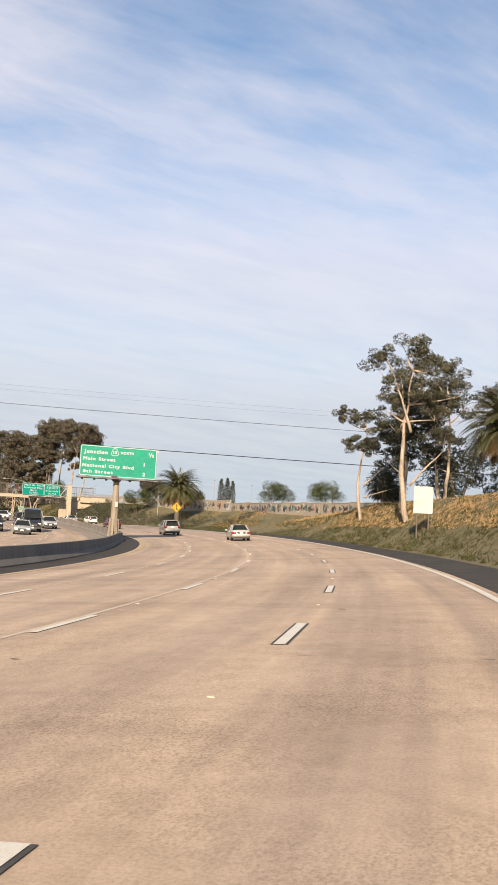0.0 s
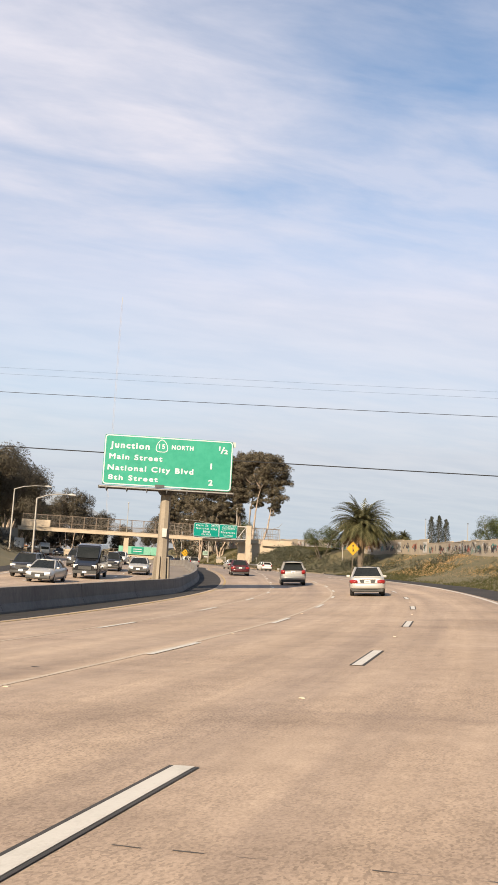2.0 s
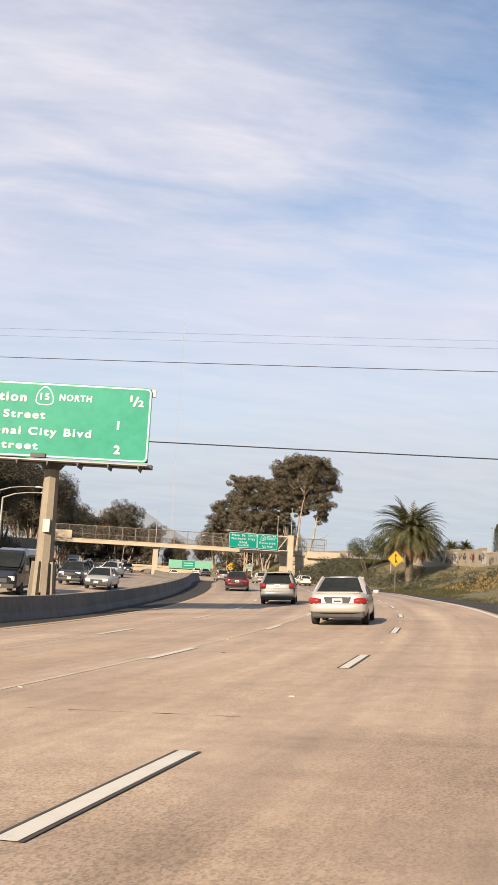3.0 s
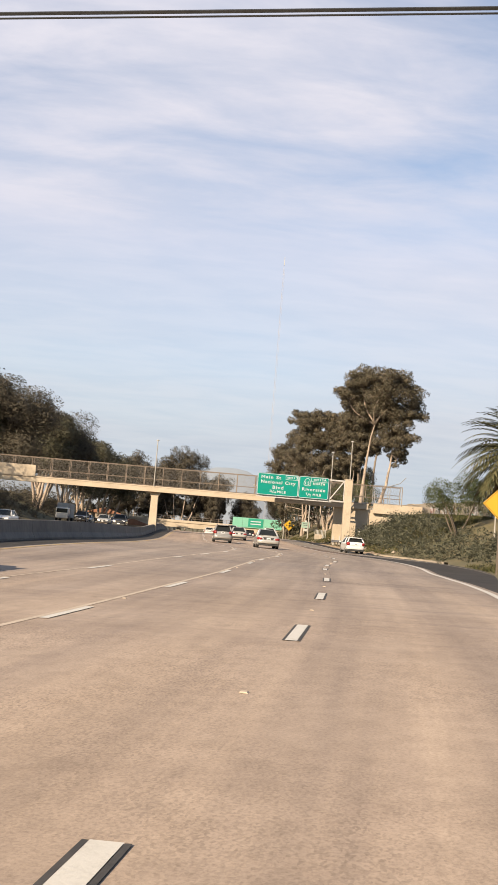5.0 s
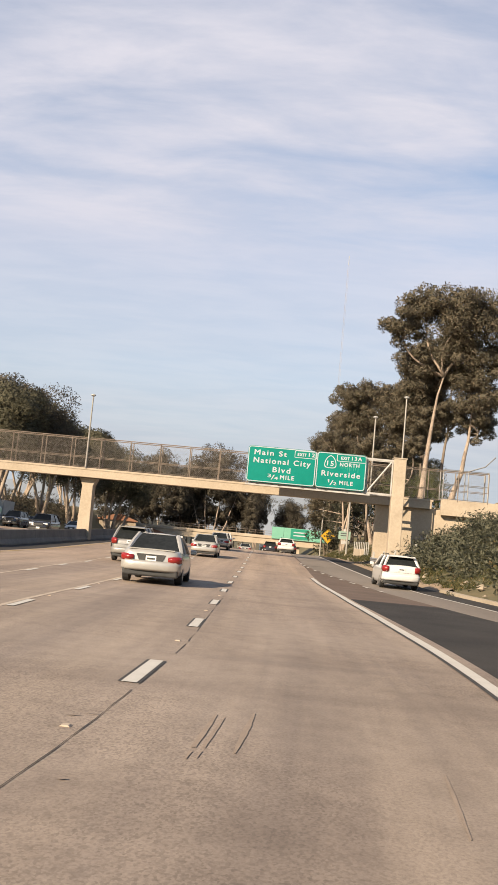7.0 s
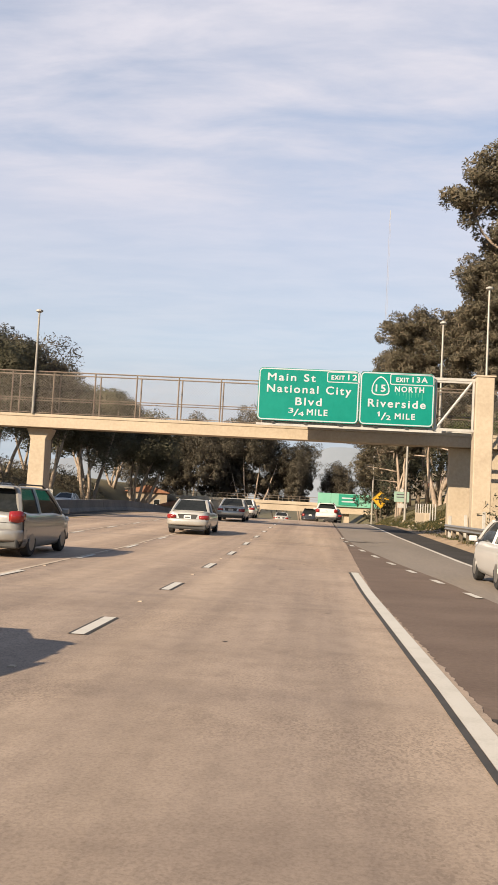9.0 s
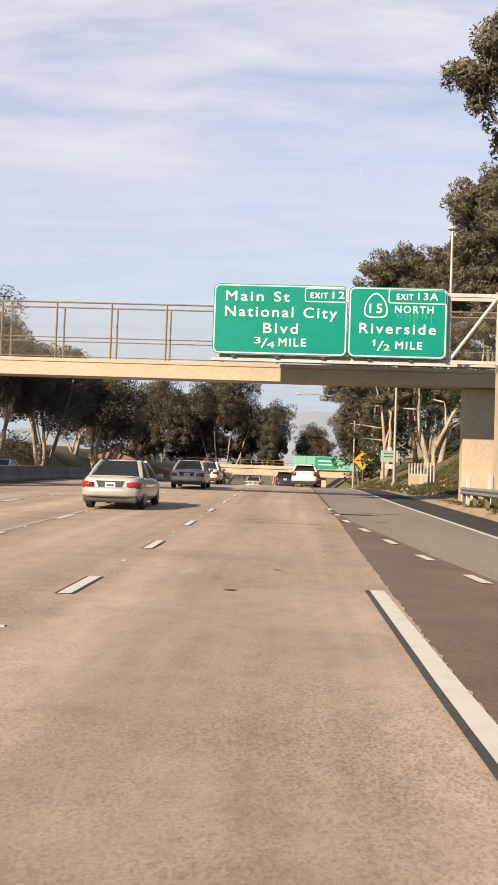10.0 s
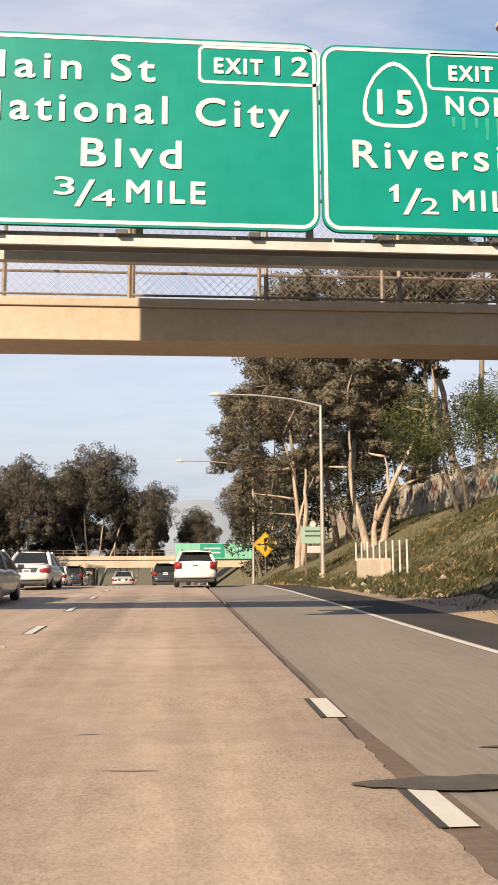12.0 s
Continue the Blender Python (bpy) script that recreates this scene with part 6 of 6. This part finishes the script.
make_car("suv", SUV, "car_grey", on_road(156.0, -5.9), "grey compact SUV driving in a middle lane")
sedan = make_car("sedan", SEDAN, "car_silver", on_road(245.2, -2.2), "silver four-door sedan with red tail lights on the lane")
white_sedan = make_car("sedan", SEDAN, "car_white", on_road(312.0, -3.2), "white sedan seen from behind in a middle lane")
dark_suv = make_car("suv", SUV, "car_dark", on_road(341.0, 1.9), "dark grey SUV driving ahead in the outer lane")
hatchback = make_car("hatchback", dict(SUV, H=1.52, belt=0.98, L=4.2, W=1.78), "car_white", on_road(314.0, 3.4), "white hatchback joining from the ramp")
make_car("coupe", SEDAN, "car_black", on_road(331.0, 4.2), "black coupe ahead in the joining lane")
make_car("sedan", SEDAN, "car_red", on_road(180.0, -9.2), "dark red sedan in the lane beside the median")
copy_thing(sedan, on_road(135.5, -1.85))
copy_thing(sedan, on_road(300.0, -3.0))
copy_thing(sedan, on_road(279.5, -2.9))
suv = make_car("suv", SUV, "car_grey", on_road(262.0, -5.3), "grey SUV with roof rails in a middle lane")
copy_thing(hatchback, on_road(260.5, 7.5))
for u, o, src in ((345.0, -5.2, dark_suv), (352.0, -1.7, sedan), (338.0, -5.6, white_sedan), (365.0, 1.6, white_sedan)):
    copy_thing(src, on_road(u, o))
for u, o, src in ((151.6, -22.6, sedan), (183.3, -21.6, dark_suv), (192.0, -25.4, dark_suv), (158.9, -25.6, dark_suv), (176.0, -18.7, sedan), (214.0, -21.8, white_sedan), (300.8, -18.4, dark_suv),
                  (314.6, -22.0, sedan), (318.0, -25.8, dark_suv), (331.0, -22.0, white_sedan), (327.0, -26.0, sedan), (262.0, -25.8, white_sedan)):
    copy_thing(src, on_road(u, o, 180))


def make_van(m):
    v = thing("van", m, "tall black passenger van in the opposite lanes", "van")
    L, W, H = 5.9, 2.0, 2.6

    def ringv(s):
        y, w, z0, z1 = s
        return [(-w * 0.95, y, z0), (-w, y, z0 + 0.15), (-w, y, 1.2), (-w * 0.94, y, z1 - 0.35), (-w * 0.86, y, z1 - 0.06), (-w * 0.7, y, z1), (w * 0.7, y, z1), (w * 0.86, y, z1 - 0.06), (w * 0.94, y, z1 - 0.35), (w, y, 1.2), (w, y, z0 + 0.15), (w * 0.95, y, z0)]
    h = W / 2
    part("body", loft([(0.02, h * 0.94, 0.45, H - 0.08), (0.2, h, 0.35, H), (3.6, h, 0.35, H), (4.15, h, 0.35, H - 0.12), (4.95, h * 0.98, 0.35, 1.42), (5.6, h * 0.95, 0.4, 1.14), (L, h * 0.82, 0.5, 0.98)], ringv), M["car_black"], v)
    ws = MB()
    ws.box((0, 0, 0), (1.62, 0.03, 1.05))
    w = part("windscreen", ws, M["car_glass"], v)
    w.matrix_basis = pose(0, 4.63, 1.93, 41, 0, 0)
    for s in (-1, 1):
        for y in (1.0, 4.7):
            part("wheel", MB().tube([(s * (h - 0.24), y, 0.35), (s * (h - 0.01), y, 0.35)], 0.35, 16), M["tyre"], v)
        for y0, y1 in ((0.4, 1.9), (2.05, 3.4)):
            part("side_window", MB().box((s * (h * 0.985), (y0 + y1) / 2, 1.78), (0.04, y1 - y0, 0.66)), M["car_glass"], v)
        part("headlight", MB().box((s * 0.70, L - 0.12, 0.92), (0.34, 0.2, 0.24)), M["lamp_clear"], v)
        part("mirror", MB().box((s * (h + 0.16), 4.5, 1.5), (0.2, 0.12, 0.32)), M["trim"], v)
    part("grille", MB().box((0, L - 0.01, 0.80), (0.95, 0.08, 0.24)), M["trim"], v)
    part("front_bumper", MB().box((0, L - 0.06, 0.50), (1.75, 0.2, 0.24)), M["trim"], v)
    part("front_plate", MB().box((0, L + 0.06, 0.50), (0.31, 0.02, 0.15)), M["plate"], v)


make_van(on_road(163.4, -21.6, 180))


def make_bus(m):
    b = thing("bus", m, "dark blue-grey coach seen from behind", "bus")
    bevel(part("body", MB().box((0, 5.0, 1.95), (2.5, 10.0, 2.95)), M["car_blue"], b), 0.12)
    part("rear_window", MB().box((0, -0.012, 2.45), (1.9, 0.03, 1.0)), M["car_glass"], b)
    part("engine_grille", MB().box((0, -0.012, 1.15), (1.7, 0.03, 0.7)), M["trim"], b)
    for s in (-1, 1):
        part("tail_light", MB().box((s * 1.05, -0.02, 1.0), (0.22, 0.05, 0.5)), M["tail"], b)
        part("side_window", MB().box((s * 1.255, 5.0, 2.5), (0.02, 9.0, 0.9)), M["car_glass"], b)
        for y in (2.4, 7.8):
            part("wheel", MB().tube([(s * 0.95, y, 0.5), (s * 1.24, y, 0.5)], 0.5, 16), M["tyre"], b)
    part("bumper", MB().box((0, 0.0, 0.62), (2.4, 0.14, 0.28)), M["trim"], b)


make_bus(on_road(418.0, 1.2))


def make_trailer(m):
    b = thing("box_truck", m, "small white box truck in the opposite lanes", "truck")
    bevel(part("box", MB().box((0, 2.0, 1.75), (2.2, 4.2, 2.2)), M["white_paint"], b), 0.04)
    bevel(part("cab", MB().box((0, 5.1, 1.25), (2.0, 1.7, 1.7)), M["car_white"], b), 0.15)
    part("windscreen", MB().box((0, 5.96, 1.6), (1.7, 0.03, 0.6)), M["car_glass"], b)
    for s in (-1, 1):
        for y in (0.9, 5.1):
            part("wheel", MB().tube([(s * 0.75, y, 0.42), (s * 1.02, y, 0.42)], 0.42, 14), M["tyre"], b)


make_trailer(on_road(322.0, -29.0, 180))


# ---------------------------------------------------------------- signs, walls and poles beside the road
def diamond(m, size, z, label, two=False):
    s = thing("warning_sign", m, label, "road sign")
    r = size / math.sqrt(2)
    pl = part("plate", MB().prism([(0, z - r), (-r, z), (0, z + r), (r, z)], -0.02, 0.01), M["yellow"], s)
    k = 0.93
    part("border", ring(MB(), [(r * k, z), (0, z + r * k), (-r * k, z), (0, z - r * k)], [(r * (k - 0.035), z), (0, z + r * (k - 0.035)), (-r * (k - 0.035), z), (0, z - r * (k - 0.035))], -0.025, -0.018), M["black"], pl)
    a = MB()
    w = size * 0.07
    if two:
        for sg in (-1, 1):
            a.prism([(-w * 1.6, z + sg * r * 0.22), (w * 1.6, z + sg * r * 0.22), (0, z + sg * r * 0.62)][::sg], -0.03, -0.021)
        a.box((0, -0.025, z), (r * 0.9, 0.008, w * 0.9))
        a.prism([(r * 0.40, z - w * 1.3), (r * 0.72, z), (r * 0.40, z + w * 1.3)], -0.03, -0.021)
        a.prism([(-r * 0.40, z + w * 1.3), (-r * 0.72, z), (-r * 0.40, z - w * 1.3)], -0.03, -0.021)
    else:
        a.box((0, -0.025, z - r * 0.05), (w, 0.008, r * 0.95))
        a.prism([(-w * 1.7, z + r * 0.34), (w * 1.7, z + r * 0.34), (0, z + r * 0.70)], -0.03, -0.021)
        a.prism([(w * 0.4, z - r * 0.02), (w * 2.6, z - r * 0.42), (w * 1.6, z - r * 0.52), (w * 0.2, z - r * 0.24)], -0.03, -0.021)
    part("arrow", a, M["black"], pl)
    part("post", MB().box((0, 0.05, (z - r) / 2 - 0.2 + r * 0.4), (0.10, 0.08, z + 0.4 + r * 0.2)), M["bark_dark"], s)
    return s


diamond(pose(8.05, 137.5, ground_at(8.05, 137.5), 0, 0, -6), 1.30, 3.62, "yellow diamond merge sign with a black arrow on a post")
diamond(pose(10.6, 273.3, ground_at(10.6, 273.3) - 0.6), 1.6, 3.3, "yellow diamond sign with black arrows by the trees", True)


def board_sign(m, w, h, z, mat, label, bars=0):
    s = thing("roadside_sign", m, label, "road sign")
    p = part("panel", MB().prism(list(reversed(round_rect(-w / 2, w / 2, z, z + h, 0.08))), -0.02, 0.02), M[mat], s)
    for k in range(bars):
        part("text_bar", MB().box((0, -0.026, z + h * (0.72 - 0.26 * k)), (w * 0.66, 0.01, h * 0.10)), M["white"] if mat == "green" else M["paint_dark"], p)
    for x in (-w * 0.3, w * 0.3):
        part("post", MB().box((x, 0.07, z / 2 + h * 0.3), (0.09, 0.09, z + h * 0.9)), M["bark_dark"], s)
    return s


board_sign(pose(-16.5, 43.4, ground_at(-16.5, 43.4), 0, 0, -30), 1.40, 1.95, max(0.3, 2.87 - ground_at(-16.55, 43.4)), "white_paint", "tall blank white board standing on the dry bank")
gs = board_sign(pose(10.7, 246.0, ground_at(10.7, 246.0)), 1.45, 1.0, 1.85, "screen_light", "small faded green place sign with a pale lower plate", 2)
part("lower_plate", MB().box((0.1, -0.01, 1.5), (0.9, 0.03, 0.42)), M["white_paint"], gs)
part("crest", MB().tube([(0, -0.03, 2.98), (0, 0.02, 2.98)], 0.2, 6), M["white_paint"], gs)
board_sign(pose(-35.2, 170.5, ground_at(-35.2, 170.5) - 1.5, 0, 0, -4), 1.5, 1.5, 2.4, "white_paint", "plain white board on posts by the far bank")
board_sign(pose(-34.3, 279.2, ground_at(-34.3, 279.2) - 0.6), 1.5, 1.2, 1.3, "white_paint", "pair of pale panels on the far bank")


def street_lamp(x, y, z, h, reach, label="tall galvanised street lamp with a long curved arm"):
    l = thing("street_lamp", pose(x, y, z), label, "street lamp", "street lamps along the freeway")
    part("pole", MB().tube([(0, 0, -0.4), (0, 0, h * 0.5), (0, 0, h)], [0.13, 0.11, 0.085], 10), M["lamp_pole"], l)
    arm = [(0, 0, h - 0.05), (reach * 0.3, 0, h + 0.36), (reach * 0.65, 0, h + 0.56), (reach, 0, h + 0.6)]
    part("arm", MB().tube(arm, [0.07, 0.06, 0.05, 0.04], 8), M["lamp_pole"], l)
    part("lamp_head", MB().tube([(reach - 0.1 * math.copysign(1, reach), 0, h + 0.6), (reach + 0.3 * math.copysign(1, reach), 0, h + 0.61), (reach + 0.75 * math.copysign(1, reach), 0, h + 0.57)], [0.06, 0.14, 0.07], 8), M["white_paint"], l)
    part("base_plate", MB().tube([(0, 0, -0.3), (0, 0, 0.12)], 0.22, 8), M["concrete"], l)


street_lamp(10.8, 243.1, ground_at(10.8, 243.1), 9.6, -5.6)
street_lamp(9.6, 274.0, ground_at(9.6, 274.0) - 0.3, 10.6, -6.2)
street_lamp(-34, 123.8, ground_at(-34, 123.8), 7.0, 3.4)
street_lamp(-36.5, 145.8, ground_at(-36.5, 145.8), 8.0, 4.0)
for x, y, h in ((17.6, 167.0, 6.2), (48.6, 181.9, 6.2), (35, 197.8, 7.0), (54, 211.8, 8.0)):
    p = thing("light_pole", pose(x, y, ground_at(x, y)), "slim grey light pole behind the wall", "pole")
    part("pole", MB().tube([(0, 0, -0.4), (0, 0, h)], [0.09, 0.06], 8), M["lamp_pole"], p)
    part("cap", MB().tube([(0, 0, h), (0, 0, h + 0.25)], [0.12, 0.09], 8), M["dark_metal"], p)

# utility wires across the road
wires = thing("overhead_wires", label="thin dark utility cables spanning the freeway", category="cable", kind="structure")


def wire(y, z, r, x0=-120, x1=110, skew=0.0, sag=1.2):
    pts = []
    for k in range(33):
        f = k / 32
        x = x0 + (x1 - x0) * f
        pts.append((x, y + skew * (f - 0.5), z - sag * math.sin(math.pi * f) + sag))
    part("cable", MB().tube(pts, r, 5), M["black"], wires)


wire(105.2, 11.05, 0.036, -100, 95, -42, 0.5)
wire(105.5, 11.13, 0.020, -100, 95, -42, 0.5)
wire(89.2, 14.0, 0.016, -115, 105, -66)
wire(89.7, 14.1, 0.011, -115, 105, -66)
wire(91.2, 15.9, 0.006, -115, 105, -66)
wire(92.0, 16.6, 0.006, -115, 105, -66)
for x, y, top in ((-100, 126.3, 13.0), (95, 84.3, 13.0), (-115, 122.5, 18.6), (105, 56.5, 18.6)):
    p = thing("utility_pole", pose(x, y, ground_at(x, y)), "wooden utility pole carrying the cables", "utility pole")
    part("pole", MB().tube([(0, 0, -0.5), (0, 0, top - ground_at(x, y))], [0.2, 0.14], 8), M["bark_dark"], p)
    part("crossarm", MB().box((0, 0, top - ground_at(x, y) - 0.6), (0.12, 2.4, 0.14)), M["bark_dark"], p)


# painted wall along the top of the bank
def make_wall():
    w = thing("boundary_wall", label="long pale block wall covered in painted scrawls", category="wall", kind="structure")
    rnd = random.Random(9)

    def off(u):
        return float(np.interp(u, [150, 195, 222, 240, 300, 360, 420], [20.0, 18.6, 20.4, 21.5, 21.5, 18.5, 17.5]))

    def base(u):
        return float(np.interp(u, [150, 200, 240, 290, 330, 420], [3.4, 3.6, 3.9, 4.6, 5.0, 5.0]))
    u = 150.0
    while u < 400:
        l = 3.0
        mb = MB()
        a, b = line_xy(u, off(u)), line_xy(u + l - 0.02, off(u + l))
        z, h = base(u), (1.55 if u < 225 else 2.0) + 0.10 * ((int(u) // 3) % 3 == 0)
        yaw = math.degrees(math.atan2(b[1] - a[1], b[0] - a[0]))
        ln = math.hypot(b[0] - a[0], b[1] - a[1])
        mb.box((ln / 2, 0, h / 2 - 0.6), (ln, 0.22, h + 1.2))
        seg = part("wall_panel", mb, M["wall"], w)
        seg.matrix_world = pose(float(a[0]), float(a[1]), z, 0, 0, yaw)
        cap = part("coping", MB().box((ln / 2, 0, h + 0.04), (ln + 0.01, 0.30, 0.08)), M["concrete"], seg)
        n = rnd.randint(5, 9)
        for k in range(n):
            mat = rnd.choice(("paint_dark", "paint_dark", "paint_dark", "paint_pale", "paint_pale", "paint_red", "paint_teal"))
            g = MB()
            cx, cz = ln * rnd.uniform(0.15, 0.85), h * rnd.uniform(0.32, 0.66)
            p = (cx - rnd.uniform(0.2, 0.5), cz)
            for _ in range(rnd.randint(4, 9)):
                q = (min(ln - 0.1, max(0.1, p[0] + rnd.uniform(-0.18, 0.42))), min(h - 0.15, max(0.15, cz + rnd.uniform(-0.45, 0.45))))
                dx, dz = q[0] - p[0], q[1] - p[1]
                d = math.hypot(dx, dz) + 1e-6
                nx, nz = -dz / d * 0.085, dx / d * 0.085
                g.quad((p[0] - nx, 0.114, p[1] - nz), (p[0] + nx, 0.114, p[1] + nz), (q[0] + nx, 0.114, q[1] + nz), (q[0] - nx, 0.114, q[1] - nz))
                p = q
            part("scrawl", g, M[mat], seg)
            # the same stroke faces the road
        if rnd.random() < 0.65:
            x0 = ln * rnd.uniform(0.05, 0.4)
            part("paint_patch", MB().box((x0 + ln * 0.25, 0.1125, h * 0.5), (ln * 0.5, 0.003, h * 0.72)), M[rnd.choice(("paint_pale", "paint_pale", "wall", "asphalt_grey", "paint_pale"))], seg)
        u += l


make_wall()


# guard rail and marker posts by the bridge
def guard_rail(u0, u1, o):
    g = thing("guard_rail", label="weathered steel guard rail on wooden posts", category="guard rail", kind="structure")
    us = np.arange(u0, u1, 1.0)
    mb = MB()
    prof = [(0.0, 0.44), (-0.07, 0.50), (0.0, 0.58), (-0.07, 0.66), (0.0, 0.74)]
    for u in us:
        for dx, z in prof:
            x, y = line_xy(u, o(u) + dx)
            mb.v.append((float(x), float(y), float(land_z(u, o(u))) + 0.05 + z))
    k = len(prof)
    for i in range(len(us) - 1):
        for j in range(k - 1):
            a = i * k + j
            mb.f.append((a, a + 1, a + k + 1, a + k))
    r = part("rail", mb, M["steel"], g)
    so = r.modifiers.new("thick", "SOLIDIFY"); so.thickness = 0.012
    for u in us[::2]:
        x, y = line_xy(u, o(u) + 0.14)
        part("post", MB().box((float(x), float(y), float(land_z(u, o(u))) + 0.28), (0.16, 0.16, 0.98)), M["bark_dark"], g)


guard_rail(274, 291, lambda u: float(right_edge(u)) + 0.75)
for x, y in ((9.0, 205.9), (9.7, 205.2), (10.3, 203.4), (11.6, 202.2)):
    p = thing("marker_post", pose(x + 0.6, y, ground_at(x + 0.6, y)), "short white marker post beside the bridge plinth", "marker post", "white marker posts")
    bevel(part("post", MB().box((0, 0, 0.6), (0.16, 0.06, 1.3)), M["white_paint"], p), 0.02)
blk = thing("drain_block", pose(11.3, 230.5, ground_at(11.3, 230.5), 0, 0, 8), "rough concrete block with a row of white posts on the slope", "concrete block")
bevel(part("block", MB().box((0, 1.2, 0.25), (0.45, 3.2, 0.95)), M["concrete"], blk), 0.06)
for k in range(9):
    part("post", MB().tube([(0, -2.6 + 0.75 * k, 0.6 if k > 2 else -0.3), (0, -2.6 + 0.75 * k, 1.45)], 0.045, 6), M["white_paint"], blk)
rk = random.Random(3)
for k in range(40):
    u = rk.uniform(255, 330)
    o = float(right_edge(u)) + rk.uniform(0.5, 3.0)
    x, y = line_xy(u, o)
    mb = MB()
    s = rk.uniform(0.08, 0.24)
    mb.v = [(s * rk.uniform(0.6, 1.3) * a, s * rk.uniform(0.6, 1.3) * b, s * 0.7 * c) for a, b, c in ((1, 0, 0), (0.4, 0.9, 0), (-0.6, 0.8, 0), (-1, 0, 0), (-0.5, -0.9, 0), (0.5, -0.8, 0), (0.2, 0.1, 1), (0, 0, -0.6))]
    mb.f = [(0, 1, 6), (1, 2, 6), (2, 3, 6), (3, 4, 6), (4, 5, 6), (5, 0, 6), (1, 0, 7), (2, 1, 7), (3, 2, 7), (4, 3, 7), (5, 4, 7), (0, 5, 7)]
    r = part("rock", mb, M["stucco"])
    r.matrix_world = pose(float(x), float(y), float(land_z(u, o)) + 0.03, 0, 0, rk.uniform(0, 360))
    tagged(r, "pale broken stone lying on the verge", "rock", "stones on the verge")


# ---------------------------------------------------------------- far end of the road
def far_overpass():
    Y = 372.0
    o = thing("far_overpass", pose(0, Y, 0), "long tan road overpass crossing the freeway far ahead", "bridge", kind="structure")
    bevel(part("girder", MB().box((-10, 3.0, 1.15), (120, 14.0, 1.5)), M["concrete"], o), 0.04)
    bevel(part("parapet", MB().box((-10, -4.1, 2.25), (120, 0.25, 0.75)), M["concrete"], o), 0.03)
    for x in (-13.6, 9.5):
        part("pier", MB().box((x, 0, -2.4), (1.2, 6.0, 6.0)), M["concrete"], o)
    for x in (-30.0, 17.0):
        part("abutment", MB().box((x + (8 if x > 0 else -8), 0, -1.6), (16, 8, 6.0)), M["concrete"], o)
    for k in range(34):
        part("rail_post", MB().box((-52 + 2.4 * k, -4.1, 3.2), (0.12, 0.12, 1.2)), M["rail"], o)
    for z in (3.2, 3.75):
        part("rail", MB().tube([(-54, -4.1, z), (30, -4.1, z)], 0.05, 5), M["rail"], o)
    for k in range(6):
        bevel(part("screen", MB().box((4.2 + 3.05 * k, -4.45, 3.5), (3.0, 0.10, 3.0)), M["screen"], o, "faded mint-green screen panel on the overpass"), 0.03)
    part("sign_panel", MB().box((9.8, -4.56, 3.6), (4.6, 0.08, 2.5)), M["green_hazed"], o)
    for k in range(2):
        part("text_bar", MB().box((9.8, -4.61, 4.0 - 0.8 * k), (3.2, 0.03, 0.3)), M["white"], o)


far_overpass()


def house(x, y, w, d, h):
    b = thing("house", pose(x, y, ground_at(x, y) - 0.2, 0, 0, 8), "small tan house with a red tile roof among trees", "house")
    part("wall", MB().box((0, 0, h / 2), (w, d, h)), M["stucco"], b)
    part("roof", MB().prism([(-w / 2 - 0.5, h), (w / 2 + 0.5, h), (w / 2 + 0.4, h + 0.2), (0.4, h + 1.6), (-0.4, h + 1.6), (-w / 2 - 0.4, h + 0.2)], -d / 2 - 0.5, d / 2 + 0.5), M["roof_tile"], b)
    for k in (-1, 1):
        wn = part("window", MB().box((k * w * 0.25, -d / 2 - 0.02, h * 0.55), (1.2, 0.06, 1.1)), M["car_glass"], b)
        part("frame", ring(MB(), [(k * w * 0.25 + a, h * 0.55 + c) for a, c in ((0.7, -0.65), (0.7, 0.65), (-0.7, 0.65), (-0.7, -0.65))], [(k * w * 0.25 + a, h * 0.55 + c) for a, c in ((0.6, -0.55), (0.6, 0.55), (-0.6, 0.55), (-0.6, -0.55))], -d / 2 - 0.07, -d / 2 - 0.02), M["white_paint"], wn)


house(-27.0, 356.0, 10.0, 7.0, 4.2)
house(-36.0, 362.0, 9.0, 7.0, 4.6)


def tower():
    t = thing("radio_mast", pose(58.0, 1000.0, 0), "thin red and white lattice radio mast far away, paled for haze", "mast")
    H = 275.0
    for k in range(3):
        a = radians(120 * k)
        part("leg", MB().tube([(1.1 * math.cos(a), 1.1 * math.sin(a), 0), (0.8 * math.cos(a), 0.8 * math.sin(a), H)], 0.055, 4), M["mast"], t)
    br = MB()
    for k in range(68):
        z = k * 4.0
        for j in range(3):
            a, b = radians(120 * j), radians(120 * (j + 1))
            br.tube([(math.cos(a), math.sin(a), z), (math.cos(b), math.sin(b), z + 4.0)], 0.03, 3)
    tagged(part("bracing", br, M["mast"], t), kind="stuff")
    part("antenna", MB().tube([(0, 0, H), (0, 0, H + 9)], 0.3, 5), M["white_paint"], t)


tower()


def ridge():
    mb = MB()
    rnd = random.Random(4)
    n = 120
    for k in range(n + 1):
        x = -2600 + 5200 * k / n
        h = 95 + 130 * math.exp(-((x - 60) / 330) ** 2) + 50 * math.exp(-((x + 900) / 500) ** 2) + 40 * noise.noise((x * 0.004, 0, 0)) + 14 * noise.noise((x * 0.02, 3, 0))
        mb.v += [(x, 3400, -20), (x, 3700, max(20, h))]
    for k in range(n):
        mb.f.append((2 * k, 2 * k + 2, 2 * k + 3, 2 * k + 1))
    tagged(part("backdrop_ridge", mb, M["ridge"], smooth=True), "mountain ridge on the horizon with haze painted into its pale colour", "mountain", kind="structure")


ridge()
